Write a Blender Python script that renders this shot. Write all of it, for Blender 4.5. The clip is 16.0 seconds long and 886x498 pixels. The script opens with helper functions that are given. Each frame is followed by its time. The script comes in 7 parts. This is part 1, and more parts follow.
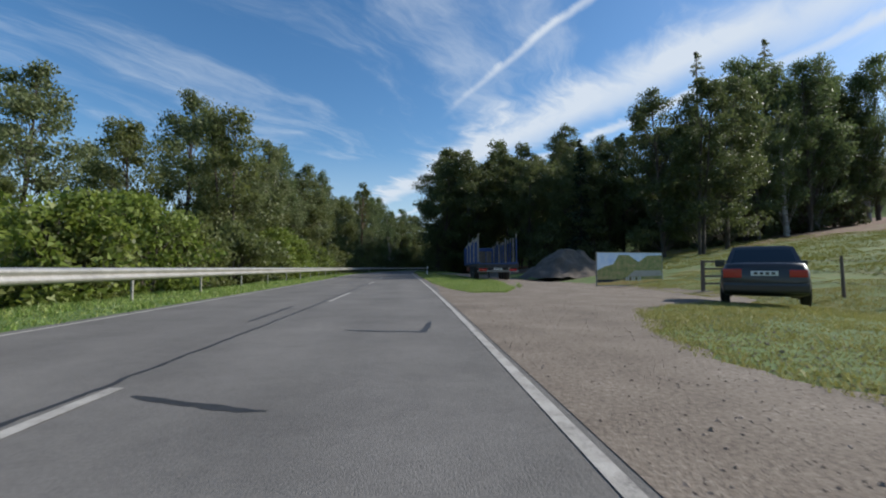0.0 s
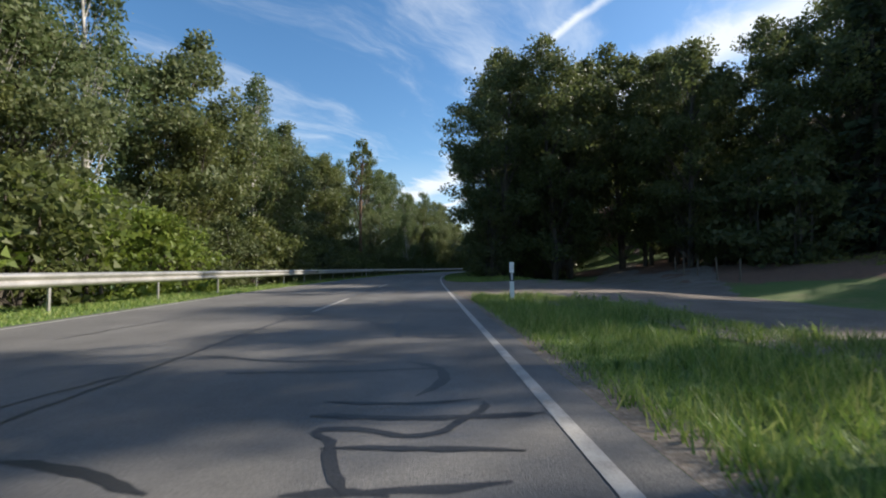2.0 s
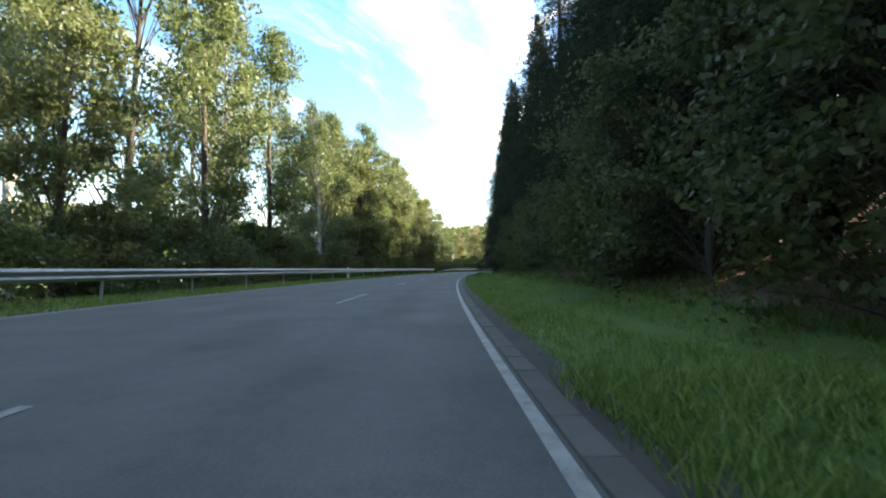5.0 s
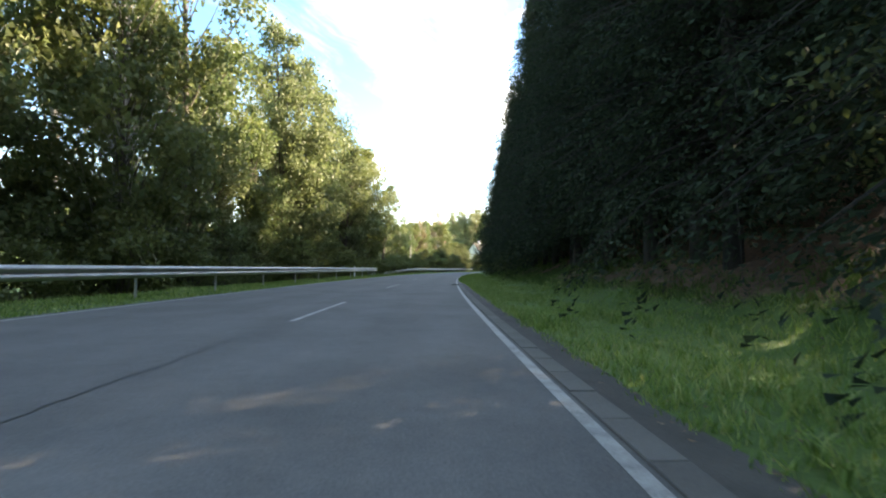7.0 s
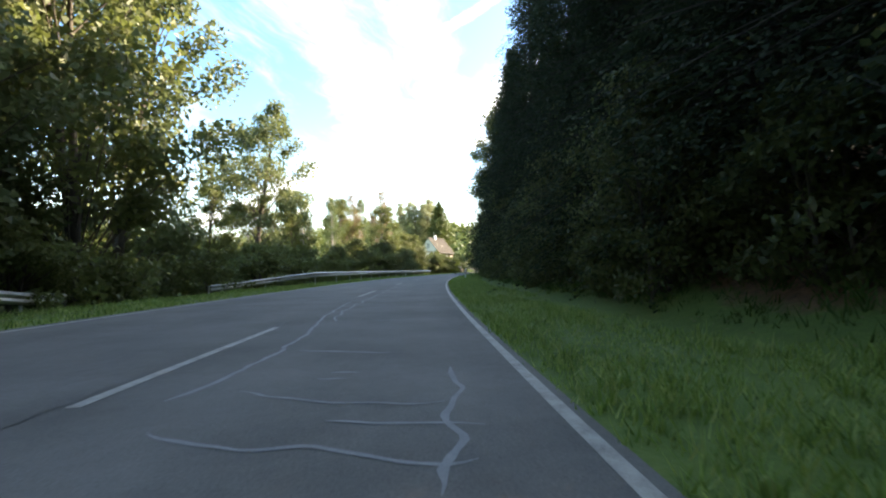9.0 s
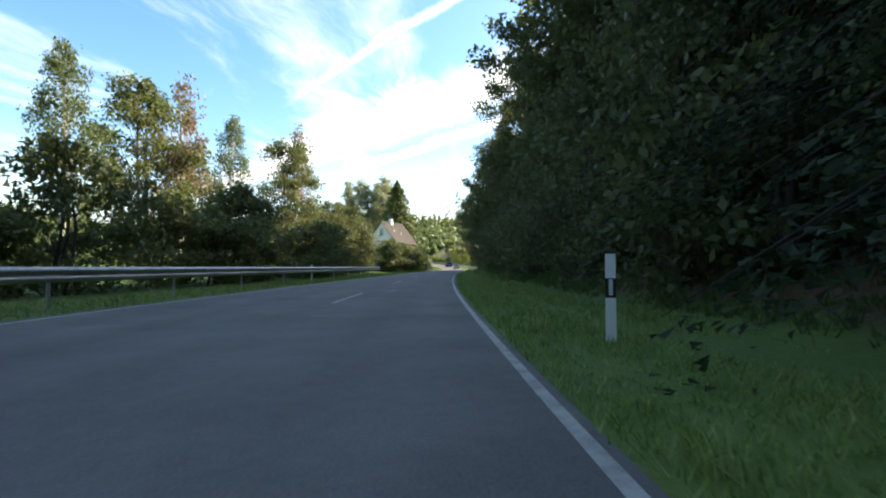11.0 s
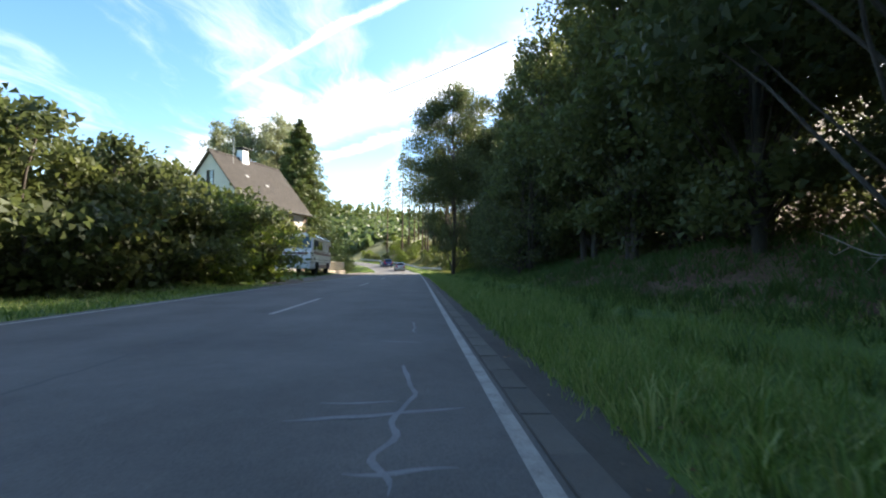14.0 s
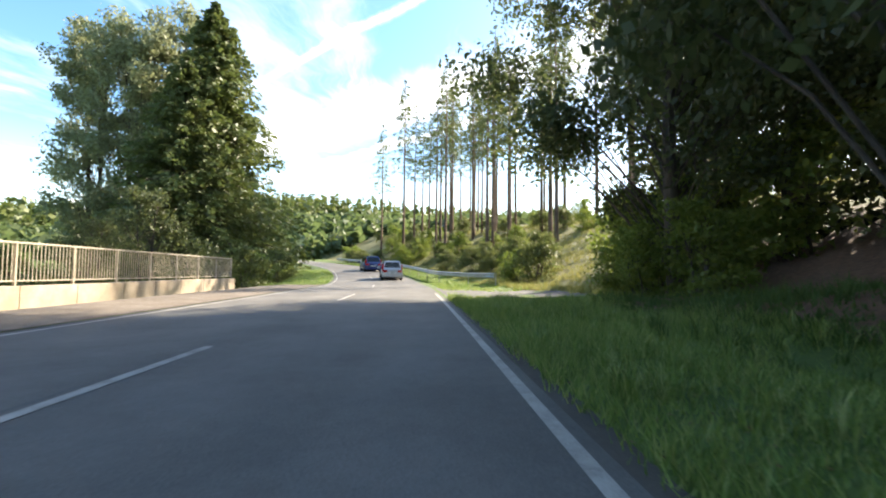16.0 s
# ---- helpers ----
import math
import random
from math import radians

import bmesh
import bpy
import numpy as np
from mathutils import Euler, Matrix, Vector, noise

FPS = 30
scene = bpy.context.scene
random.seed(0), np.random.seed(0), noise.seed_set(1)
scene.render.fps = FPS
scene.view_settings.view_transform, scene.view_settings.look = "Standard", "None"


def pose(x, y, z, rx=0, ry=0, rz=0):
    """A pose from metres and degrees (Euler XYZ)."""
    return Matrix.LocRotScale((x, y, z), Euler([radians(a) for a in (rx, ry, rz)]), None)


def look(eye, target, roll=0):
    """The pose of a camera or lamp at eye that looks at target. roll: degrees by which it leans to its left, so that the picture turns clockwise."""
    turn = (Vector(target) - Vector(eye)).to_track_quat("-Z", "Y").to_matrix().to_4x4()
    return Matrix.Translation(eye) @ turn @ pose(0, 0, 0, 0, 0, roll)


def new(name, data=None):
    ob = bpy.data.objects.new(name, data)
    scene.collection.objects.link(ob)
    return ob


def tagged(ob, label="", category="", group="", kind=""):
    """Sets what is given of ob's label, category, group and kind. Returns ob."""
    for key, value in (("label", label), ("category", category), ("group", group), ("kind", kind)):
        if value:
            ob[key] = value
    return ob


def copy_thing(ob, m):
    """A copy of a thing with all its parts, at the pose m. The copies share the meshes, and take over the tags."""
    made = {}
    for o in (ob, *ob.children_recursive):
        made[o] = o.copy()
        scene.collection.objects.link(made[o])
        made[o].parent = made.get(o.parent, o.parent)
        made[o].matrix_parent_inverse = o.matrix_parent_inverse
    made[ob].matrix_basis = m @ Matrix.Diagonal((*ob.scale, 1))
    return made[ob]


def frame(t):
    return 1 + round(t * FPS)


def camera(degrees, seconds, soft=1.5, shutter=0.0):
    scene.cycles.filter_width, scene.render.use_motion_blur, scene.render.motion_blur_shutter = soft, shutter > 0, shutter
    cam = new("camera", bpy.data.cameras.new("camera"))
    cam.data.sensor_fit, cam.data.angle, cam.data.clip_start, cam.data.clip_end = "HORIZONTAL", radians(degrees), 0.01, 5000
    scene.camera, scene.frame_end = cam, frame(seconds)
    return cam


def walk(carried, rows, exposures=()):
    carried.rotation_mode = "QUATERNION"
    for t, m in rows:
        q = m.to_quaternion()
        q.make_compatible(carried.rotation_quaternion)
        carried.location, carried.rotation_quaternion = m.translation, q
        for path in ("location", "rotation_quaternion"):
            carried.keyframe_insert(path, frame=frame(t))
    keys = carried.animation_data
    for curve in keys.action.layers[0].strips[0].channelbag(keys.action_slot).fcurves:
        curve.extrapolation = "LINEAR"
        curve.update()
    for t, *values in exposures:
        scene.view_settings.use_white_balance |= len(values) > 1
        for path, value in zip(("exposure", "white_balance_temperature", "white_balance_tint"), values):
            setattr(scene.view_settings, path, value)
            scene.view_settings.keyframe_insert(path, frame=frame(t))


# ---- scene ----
# Camera: seconds, x, y, z, yaw, pitch, roll
cam = camera(89.4, 16.0, soft=2.0, shutter=0.03)
PATH = [
    (0.0, -0.808, -0.052, 0.840, 0.00, 2.40, 0.00),
    (0.5, -1.434, 9.471, 0.840, 1.80, 2.20, -0.60),
    (1.0, -2.210, 18.983, 0.840, 3.30, 2.50, -0.10),
    (1.5, -3.044, 28.493, 0.840, 3.30, 2.50, 0.50),
    (2.0, -3.716, 38.019, 0.840, 3.10, 2.50, 0.60),
    (2.5, -4.402, 47.545, 0.840, 3.00, 2.60, 0.60),
    (3.0, -5.350, 57.050, 0.840, 4.60, 2.60, 0.60),
    (3.5, -6.075, 66.834, 0.840, 3.47, 2.58, 0.00),
    (4.0, -6.632, 76.631, 0.840, 2.10, 2.56, 0.00),
    (4.5, -6.928, 86.446, 0.840, -0.08, 2.54, 0.00),
    (5.0, -6.879, 96.266, 0.840, -2.29, 2.52, 0.00),
    (5.5, -6.541, 106.074, 0.840, -4.00, 2.50, 0.20),
    (6.0, -6.130, 116.080, 0.840, -3.90, 2.70, -0.20),
    (6.5, -5.453, 126.072, 0.840, -6.00, 2.60, -0.20),
    (7.0, -4.602, 136.052, 0.840, -7.80, 2.50, -0.50),
    (7.5, -3.423, 146.001, 0.840, -9.60, 2.50, 0.10),
    (8.0, -2.029, 155.921, 0.840, -11.40, 2.70, -0.80),
    (8.5, -0.428, 165.809, 0.840, -9.80, 2.60, -1.50),
    (9.0, 1.341, 175.669, 0.840, -14.40, 2.70, 0.90),
    (9.5, 3.422, 185.637, 0.840, -15.66, 2.60, 0.00),
    (10.0, 5.781, 195.543, 0.840, -16.97, 2.50, 0.00),
    (10.5, 8.422, 205.377, 0.840, -18.36, 2.40, 0.00),
    (11.0, 11.357, 215.129, 0.840, -19.79, 2.30, 0.00),
    (11.5, 14.567, 224.789, 0.840, -21.00, 2.20, 0.00),
    (12.0, 18.161, 234.609, 0.840, -23.80, 2.50, -0.30),
    (12.5, 21.883, 244.375, 0.840, -24.60, 2.40, -0.20),
    (13.0, 25.772, 254.073, 0.840, -26.50, 2.40, -0.10),
    (13.5, 29.799, 263.715, 0.840, -26.50, 2.30, 0.40),
    (14.0, 34.027, 273.269, 0.840, -27.20, 2.40, -0.50),
    (14.5, 38.234, 282.673, 0.840, -26.40, 2.40, -0.80),
    (15.0, 42.295, 292.141, 0.840, -27.20, 2.60, 0.30),
    (15.5, 46.652, 302.238, 0.840, -26.10, 3.00, -0.50),
    (16.0, 51.123, 312.612, 0.840, -26.20, 3.00, -0.60),
]
# seconds, stops, kelvin, tint
EXPOSURE = [(0.0, 0.3, 6450, 9), (0.5, 0.42, 6250, 8), (1.0, 0.6, 6600, 9), (1.5, 0.75, 6900, 10), (2.0, 0.78, 6900, 10), (2.5, 1.15, 7700, 11), (3.2, 2.2, 8900, 12), (5.3, 2.6, 8500, 9), (7.0, 2.85, 8900, 10), (8.2, 2.8, 8900, 10), (9.2, 2.45, 8700, 10),
            (12.0, 1.75, 7600, 9), (13.0, 2.1, 7700, 9), (14.0, 1.85, 7300, 10), (15.0, 2.25, 7800, 10), (15.5, 2.35, 7800, 10), (16.0, 2.05, 7700, 10)]
walk(cam, [(t, pose(x, y, z, 90 + p, r, w)) for t, x, y, z, w, p, r in PATH], EXPOSURE)

# ---- the road's line: stations along it, its heading, and the offset to its right edge line ----
HEAD_S = [-400, -60, 0, 20, 40, 57, 77, 96, 116, 136, 156, 176, 200, 220, 238, 260, 280, 301, 323, 345, 360, 375, 400, 460, 900]
HEAD_A = [3.6, 3.6, 3.6, 4.7, 5.0, 5.0, 3.0, -1, -3.8, -6, -8.5, -10.8, -14.6, -18, -20.5, -22.2, -23.8, -24, -23.4, -22, -14, -5, 6, 12, 12]
ST = np.arange(-400, 900, 0.25)
TURN = np.convolve(np.pad(np.radians(np.interp(ST, HEAD_S, HEAD_A)), 20, mode="edge"), np.ones(41) / 41, "valid")
LINE_X, LINE_Y = np.cumsum(-np.sin(TURN)) * 0.25, np.cumsum(np.cos(TURN)) * 0.25
ZERO = int(np.argmin(abs(ST)))
LINE_X, LINE_Y = LINE_X - LINE_X[ZERO], LINE_Y - LINE_Y[ZERO]
MEAN = math.radians(-10)


def on_road(s, u):
    """World x, y of the point at station s, u metres to the right of the right edge line (arrays or numbers)."""
    s, u = np.asarray(s, float), np.asarray(u, float)
    a = np.interp(s, ST, TURN)
    near, far = np.clip(u, -70, 60), u - np.clip(u, -70, 60)
    return (np.interp(s, ST, LINE_X) + near * np.cos(a) + far * math.cos(MEAN),
            np.interp(s, ST, LINE_Y) + near * np.sin(a) + far * math.sin(MEAN))


def heading(s):
    return math.degrees(float(np.interp(s, ST, TURN)))


LEFT_S = [-60, 0, 10, 30, 48, 57, 106, 118, 136, 176, 227, 245, 280, 301, 315, 345, 900]
RAIL_U = [6.1, 6.2, 6.5, 6.9, 7.4, 7.6, 7.9, 7.9, 7.3, 7.2, 7.0, 6.4, 6.2, 6.3, 5.9, 5.9, 5.9]
LEFT_U = [5.7, 5.75, 5.95, 6.45, 7.2, 7.6, 7.9, 7.9, 7.3, 7.2, 7.0, 6.4, 6.2, 6.3, 5.9, 5.9, 5.9]


def left_edge(s):
    """Offset of the left edge line from the right one, a negative number."""
    return -np.interp(s, LEFT_S, LEFT_U)


def rail_line(s):
    """Offset of the left guard rail from the right edge line."""
    return -np.interp(s, LEFT_S, RAIL_U) - 1.35


def centre_line(s):
    """Offset of the centre line from the right edge line."""
    return -np.interp(s, [20, 45], [2.87, 3.05])


def smooth(a, b, v):
    w = np.clip((np.asarray(v, float) - a) / (b - a), 0, 1)
    return w * w * (3 - 2 * w)


def climb(s):
    """The road's own height: level, then rising past the bridge."""
    s = np.asarray(s, float)
    return 0.045 * np.clip(s - 352, 0, 400) * smooth(335, 375, s)


def height(s, u):
    """The ground's height beside the road."""
    s, u = np.asarray(s, float), np.asarray(u, float)
    # meadow by the lay-by, wooded bank, open slope past the junction
    meadow = -0.3 * smooth(5.5, 11, u) + 0.14 * np.clip(u - 11, 0, 70) + 0.05 * np.clip(u - 79, 0, 200)
    bank = 0.45 * np.clip(u - 2.9, 0, 9) + 0.5 * np.clip(u - 11.9, 0, 40)
    bank_low = 0.33 * np.clip(u - 3.2, 0, 9) + 0.5 * np.clip(u - 12.2, 0, 36)
    open_slope = 0.05 * np.clip(u - 4, 0, 3) + 0.42 * np.clip(u - 7, 0, 14) + 0.12 * np.clip(u - 21, 0, 60)
    w1, w2, w3 = smooth(92, 112, s), smooth(200, 240, s), smooth(322, 338, s)
    right = meadow * (1 - w1) + w1 * ((bank * (1 - w2) + bank_low * w2) * (1 - w3) + open_slope * w3)
    v = left_edge(s) - u
    fall = smooth(205, 235, s) * (1 - smooth(326, 332, s))
    left = -1.6 * smooth(2.6, 7.5, v) * (1 - fall) + 0.3 * smooth(288, 303, s) * (1 - smooth(327, 330, s)) * smooth(1.8, 4.2, v)
    left = left - 1.2 * smooth(328, 331, s) * (1 - smooth(349, 353, s)) * smooth(4.3, 5, v) + 1.0 * smooth(328, 331, s) * (1 - smooth(349, 353, s)) * smooth(2.6, 7.5, v)
    rough = 0.10 * np.sin(s * 0.7 + u * 0.9) * np.sin(u * 0.55 - s * 0.31) + 0.05 * np.sin(s * 1.9) * np.sin(u * 2.3 + 1)
    off = np.clip(np.maximum(u - 1.5, v - 2.2), 0, 3) / 3 * (1 - (1 - smooth(60, 74, s)) * (1 - smooth(12, 15, u)) * (u > 0)) * (1 - (v > 0) * smooth(294, 300, s) * (1 - smooth(350, 354, s)) * (v < 9))
    z = np.where(u > 0, right, np.where(v > 0, left, 0.0)) + rough * off
    # far ridges
    far = 25 * smooth(430, 760, s) * (0.75 + 0.25 * np.sin(u * 0.021 + 1.0)) + 34 * smooth(-140, -420, u) * (1 + 0.15 * np.sin(s * 0.017))
    return z + far + climb(s) - 0.01


def ground_at(s, u):
    x, y = on_road(s, u)
    return float(x), float(y), float(height(s, u))


# ---- world and sun ----
SUN_AZIMUTH, SUN_HEIGHT = 74.0, 30.5
world = bpy.data.worlds.new("sky")
scene.world = world
world.use_nodes = True


def wire(tree, kind, inputs=None, **settings):
    """A node with its settings; inputs: values or sockets by name or number."""
    node = tree.nodes.new(kind)
    for key, value in settings.items():
        setattr(node, key, value)
    for key, value in (inputs or {}).items():
        if isinstance(value, bpy.types.NodeSocket):
            tree.links.new(value, node.inputs[key])
        else:
            node.inputs[key].default_value = value
    return node


def maths(tree, op, a, b=0.0, c=0.0):
    return wire(tree, "ShaderNodeMath", {0: a, 1: b, 2: c}, operation=op).outputs[0]


def build_sky():
    t = world.node_tree
    t.nodes.clear()
    sky = wire(t, "ShaderNodeTexSky", sky_type="NISHITA", sun_disc=False, sun_elevation=radians(SUN_HEIGHT),
               sun_rotation=radians(SUN_AZIMUTH), air_density=1.0, dust_density=0.6, ozone_density=2.5)
    deep = wire(t, "ShaderNodeHueSaturation", {"Saturation": 1.24, "Value": 1.15, "Color": sky.outputs[0]}).outputs[0]
    way = wire(t, "ShaderNodeTexCoord").outputs["Generated"]
    xyz = wire(t, "ShaderNodeSeparateXYZ", {0: way})
    up = maths(t, "MAXIMUM", xyz.outputs[2], 0.02)
    px, py = maths(t, "DIVIDE", xyz.outputs[0], up), maths(t, "DIVIDE", xyz.outputs[1], up)
    flat = wire(t, "ShaderNodeCombineXYZ", {0: px, 1: py, 2: 0.0}).outputs[0]
    # streaks that lie along one bearing, torn by a finer noise
    turned = wire(t, "ShaderNodeMapping", {0: flat, "Rotation": (0, 0, radians(24.0))}).outputs[0]
    warp = wire(t, "ShaderNodeTexNoise", {"Vector": turned, "Scale": 0.8, "Detail": 4.0})
    bent = wire(t, "ShaderNodeVectorMath", {0: turned, 1: warp.outputs["Color"]}, operation="ADD").outputs[0]
    stretch = wire(t, "ShaderNodeMapping", {0: bent, "Scale": (1.5, 0.34, 1.0), "Location": (0.35, 0.2, 0)}).outputs[0]
    streak = wire(t, "ShaderNodeTexNoise", {"Vector": stretch, "Scale": 1.5, "Detail": 8.0, "Roughness": 0.62}).outputs["Fac"]
    veil = wire(t, "ShaderNodeMapRange", {0: streak, 1: 0.46, 2: 0.82, 3: 0.0, 4: 0.52}, interpolation_type="SMOOTHSTEP").outputs[0]

    def band(x0, y0, x1, y1, wide, rag, strength):
        length = math.hypot(x1 - x0, y1 - y0)
        nx, ny = (y1 - y0) / length, -(x1 - x0) / length
        off = maths(t, "ADD", maths(t, "MULTIPLY", px, nx), maths(t, "MULTIPLY", py, ny))
        off = maths(t, "SUBTRACT", off, x0 * nx + y0 * ny)
        off = maths(t, "ADD", off, maths(t, "MULTIPLY", maths(t, "SUBTRACT", streak, 0.5), rag))
        near = wire(t, "ShaderNodeMapRange", {0: maths(t, "ABSOLUTE", off), 1: 0.0, 2: wide, 3: strength, 4: 0.0},
                    interpolation_type="SMOOTHSTEP").outputs[0]
        return maths(t, "MULTIPLY", near, maths(t, "ADD", maths(t, "MULTIPLY", streak, 1.3), 0.1))
    fade = wire(t, "ShaderNodeMapRange", {0: py, 1: 1.5, 2: 3.0, 3: 1.0, 4: 0.0}).outputs[0]
    trail = maths(t, "MULTIPLY", band(0.545, 1.60, 0.13, 2.62, 0.04, 0.14, 0.9), fade)
    broad = band(1.34, 1.63, 0.47, 3.50, 0.42, 0.9, 1.25)
    side_band = band(1.746, 1.76, 1.23, 3.14, 0.14, 0.5, 1.0)
    cover = maths(t, "ADD", maths(t, "ADD", veil, trail), maths(t, "MAXIMUM", broad, side_band))
    cover = maths(t, "MINIMUM", cover, 0.93)
    low = wire(t, "ShaderNodeMapRange", {0: xyz.outputs[2], 1: 0.02, 2: 0.25, 3: 0.42, 4: 0.0}).outputs[0]
    cover = maths(t, "MAXIMUM", cover, low)
    mixed = wire(t, "ShaderNodeMix", {0: cover, 6: deep, 7: (5.7, 6.25, 7.0, 1)}, data_type="RGBA").outputs[2]
    back = wire(t, "ShaderNodeBackground", {0: mixed, 1: 0.1})
    wire(t, "ShaderNodeOutputWorld", {0: back.outputs[0]})


build_sky()
sun_lamp = bpy.data.lights.new("sun", "SUN")
sun_lamp.energy, sun_lamp.angle, sun_lamp.color = 4.8, radians(0.53), (1.0, 0.95, 0.87)
sun = new("sun", sun_lamp)
_a, _e = radians(SUN_AZIMUTH), radians(SUN_HEIGHT)
sun.matrix_world = look((100 * math.sin(_a) * math.cos(_e), 100 * math.cos(_a) * math.cos(_e), 100 * math.sin(_e)), (0, 0, 0))

# ---- materials ----


def shade(name, colours, rough=0.7, scale=4.0, fine=60.0, bump=0.15, bump_scale=None, metal=0.0, island=False, random_tint=False,
          leaf=0.0, coat=0.0, stretch=(1, 1, 1), detail=5.0, fine_mix=0.35, spec=0.5, pick_share=0.5):
    """A surface: colours, from dark to light, over a broad and a fine noise, with a relief."""
    m = bpy.data.materials.new(name)
    m.use_nodes = True
    t = m.node_tree
    t.nodes.clear()
    where = wire(t, "ShaderNodeTexCoord").outputs["Object"]
    where = wire(t, "ShaderNodeMapping", {0: where, "Scale": stretch}).outputs[0]
    broad = wire(t, "ShaderNodeTexNoise", {"Vector": where, "Scale": scale, "Detail": detail, "Roughness": 0.6}).outputs["Fac"]
    small = wire(t, "ShaderNodeTexNoise", {"Vector": where, "Scale": fine, "Detail": 3.0, "Roughness": 0.65}).outputs["Fac"]
    if island:
        pick = wire(t, "ShaderNodeNewGeometry").outputs["Random Per Island"]
        luck = wire(t, "ShaderNodeObjectInfo").outputs["Random"]
        value = maths(t, "ADD", maths(t, "MULTIPLY", pick, pick_share), maths(t, "MULTIPLY", broad, 0.3))
        value = maths(t, "ADD", value, maths(t, "MULTIPLY", luck, 0.78 - pick_share))
    else:
        value = maths(t, "ADD", maths(t, "MULTIPLY", broad, 1 - fine_mix), maths(t, "MULTIPLY", small, fine_mix))
        value = wire(t, "ShaderNodeMapRange", {0: value, 1: 0.3, 2: 0.7, 3: 0.0, 4: 1.0}).outputs[0]
    if random_tint:
        luck = wire(t, "ShaderNodeObjectInfo").outputs["Random"]
        value = maths(t, "ADD", maths(t, "MULTIPLY", value, 0.65), maths(t, "MULTIPLY", luck, 0.35))
    ramp = wire(t, "ShaderNodeValToRGB", {0: value})
    while len(ramp.color_ramp.elements) < len(colours):
        ramp.color_ramp.elements.new(0.5)
    for i, c in enumerate(colours):
        ramp.color_ramp.elements[i].position = i / max(1, len(colours) - 1)
        ramp.color_ramp.elements[i].color = (*c, 1)
    body = wire(t, "ShaderNodeBsdfPrincipled", {"Base Color": ramp.outputs[0], "Roughness": rough, "Metallic": metal, "Coat Weight": coat,
                                               "Coat Roughness": 0.05, "Specular IOR Level": spec})
    if bump:
        grain = small if bump_scale is None else wire(t, "ShaderNodeTexNoise", {"Vector": where, "Scale": bump_scale, "Detail": 4.0}).outputs["Fac"]
        relief = wire(t, "ShaderNodeBump", {"Height": grain, "Strength": bump, "Distance": 0.02})
        t.links.new(relief.outputs[0], body.inputs["Normal"])
    out = body.outputs[0]
    if leaf:
        glow = wire(t, "ShaderNodeBsdfTranslucent", {"Color": ramp.outputs[0]}).outputs[0]
        out = wire(t, "ShaderNodeMixShader", {0: leaf, 1: out, 2: glow}).outputs[0]
    wire(t, "ShaderNodeOutputMaterial", {0: out})
    return m


def plain(name, colour, rough=0.5, metal=0.0, coat=0.0, glass=0.0):
    m = bpy.data.materials.new(name)
    m.use_nodes = True
    b = m.node_tree.nodes["Principled BSDF"]
    b.inputs["Base Color"].default_value = (*colour, 1)
    b.inputs["Roughness"].default_value, b.inputs["Metallic"].default_value = rough, metal
    b.inputs["Coat Weight"].default_value, b.inputs["Transmission Weight"].default_value = coat, glass
    return m


M_ASPHALT = shade("asphalt", [(0.083, 0.078, 0.073), (0.137, 0.129, 0.12), (0.195, 0.184, 0.17)], rough=0.82, scale=0.6, fine=55, bump=0.4, bump_scale=110, fine_mix=0.5, spec=0.3)
M_PAINT = shade("road_paint", [(0.11, 0.102, 0.093), (0.28, 0.262, 0.235), (0.38, 0.358, 0.325), (0.45, 0.425, 0.39)], rough=0.7, scale=5, fine=70, bump=0.2)
M_TAR = shade("tar_seal", [(0.018, 0.017, 0.017), (0.035, 0.033, 0.032)], rough=0.55, scale=3, fine=50, bump=0.2)
M_PALE_SEAL = shade("pale_seal", [(0.14, 0.145, 0.15), (0.27, 0.27, 0.27)], rough=0.75, scale=3, fine=50, bump=0.2)
M_GUTTER = shade("gutter_concrete", [(0.085, 0.075, 0.063), (0.125, 0.111, 0.095), (0.165, 0.148, 0.128)], rough=0.9, scale=1.2, fine=45, bump=0.4, random_tint=True)
M_DIRT = shade("gutter_dirt", [(0.05, 0.043, 0.036), (0.10, 0.088, 0.07)], rough=0.95, scale=2, fine=40, bump=0.5)
M_GROUND = shade("grassy_soil", [(0.04, 0.07, 0.014), (0.075, 0.125, 0.02), (0.135, 0.17, 0.036)], rough=0.95, scale=0.22, fine=9, bump=0.6, bump_scale=25)


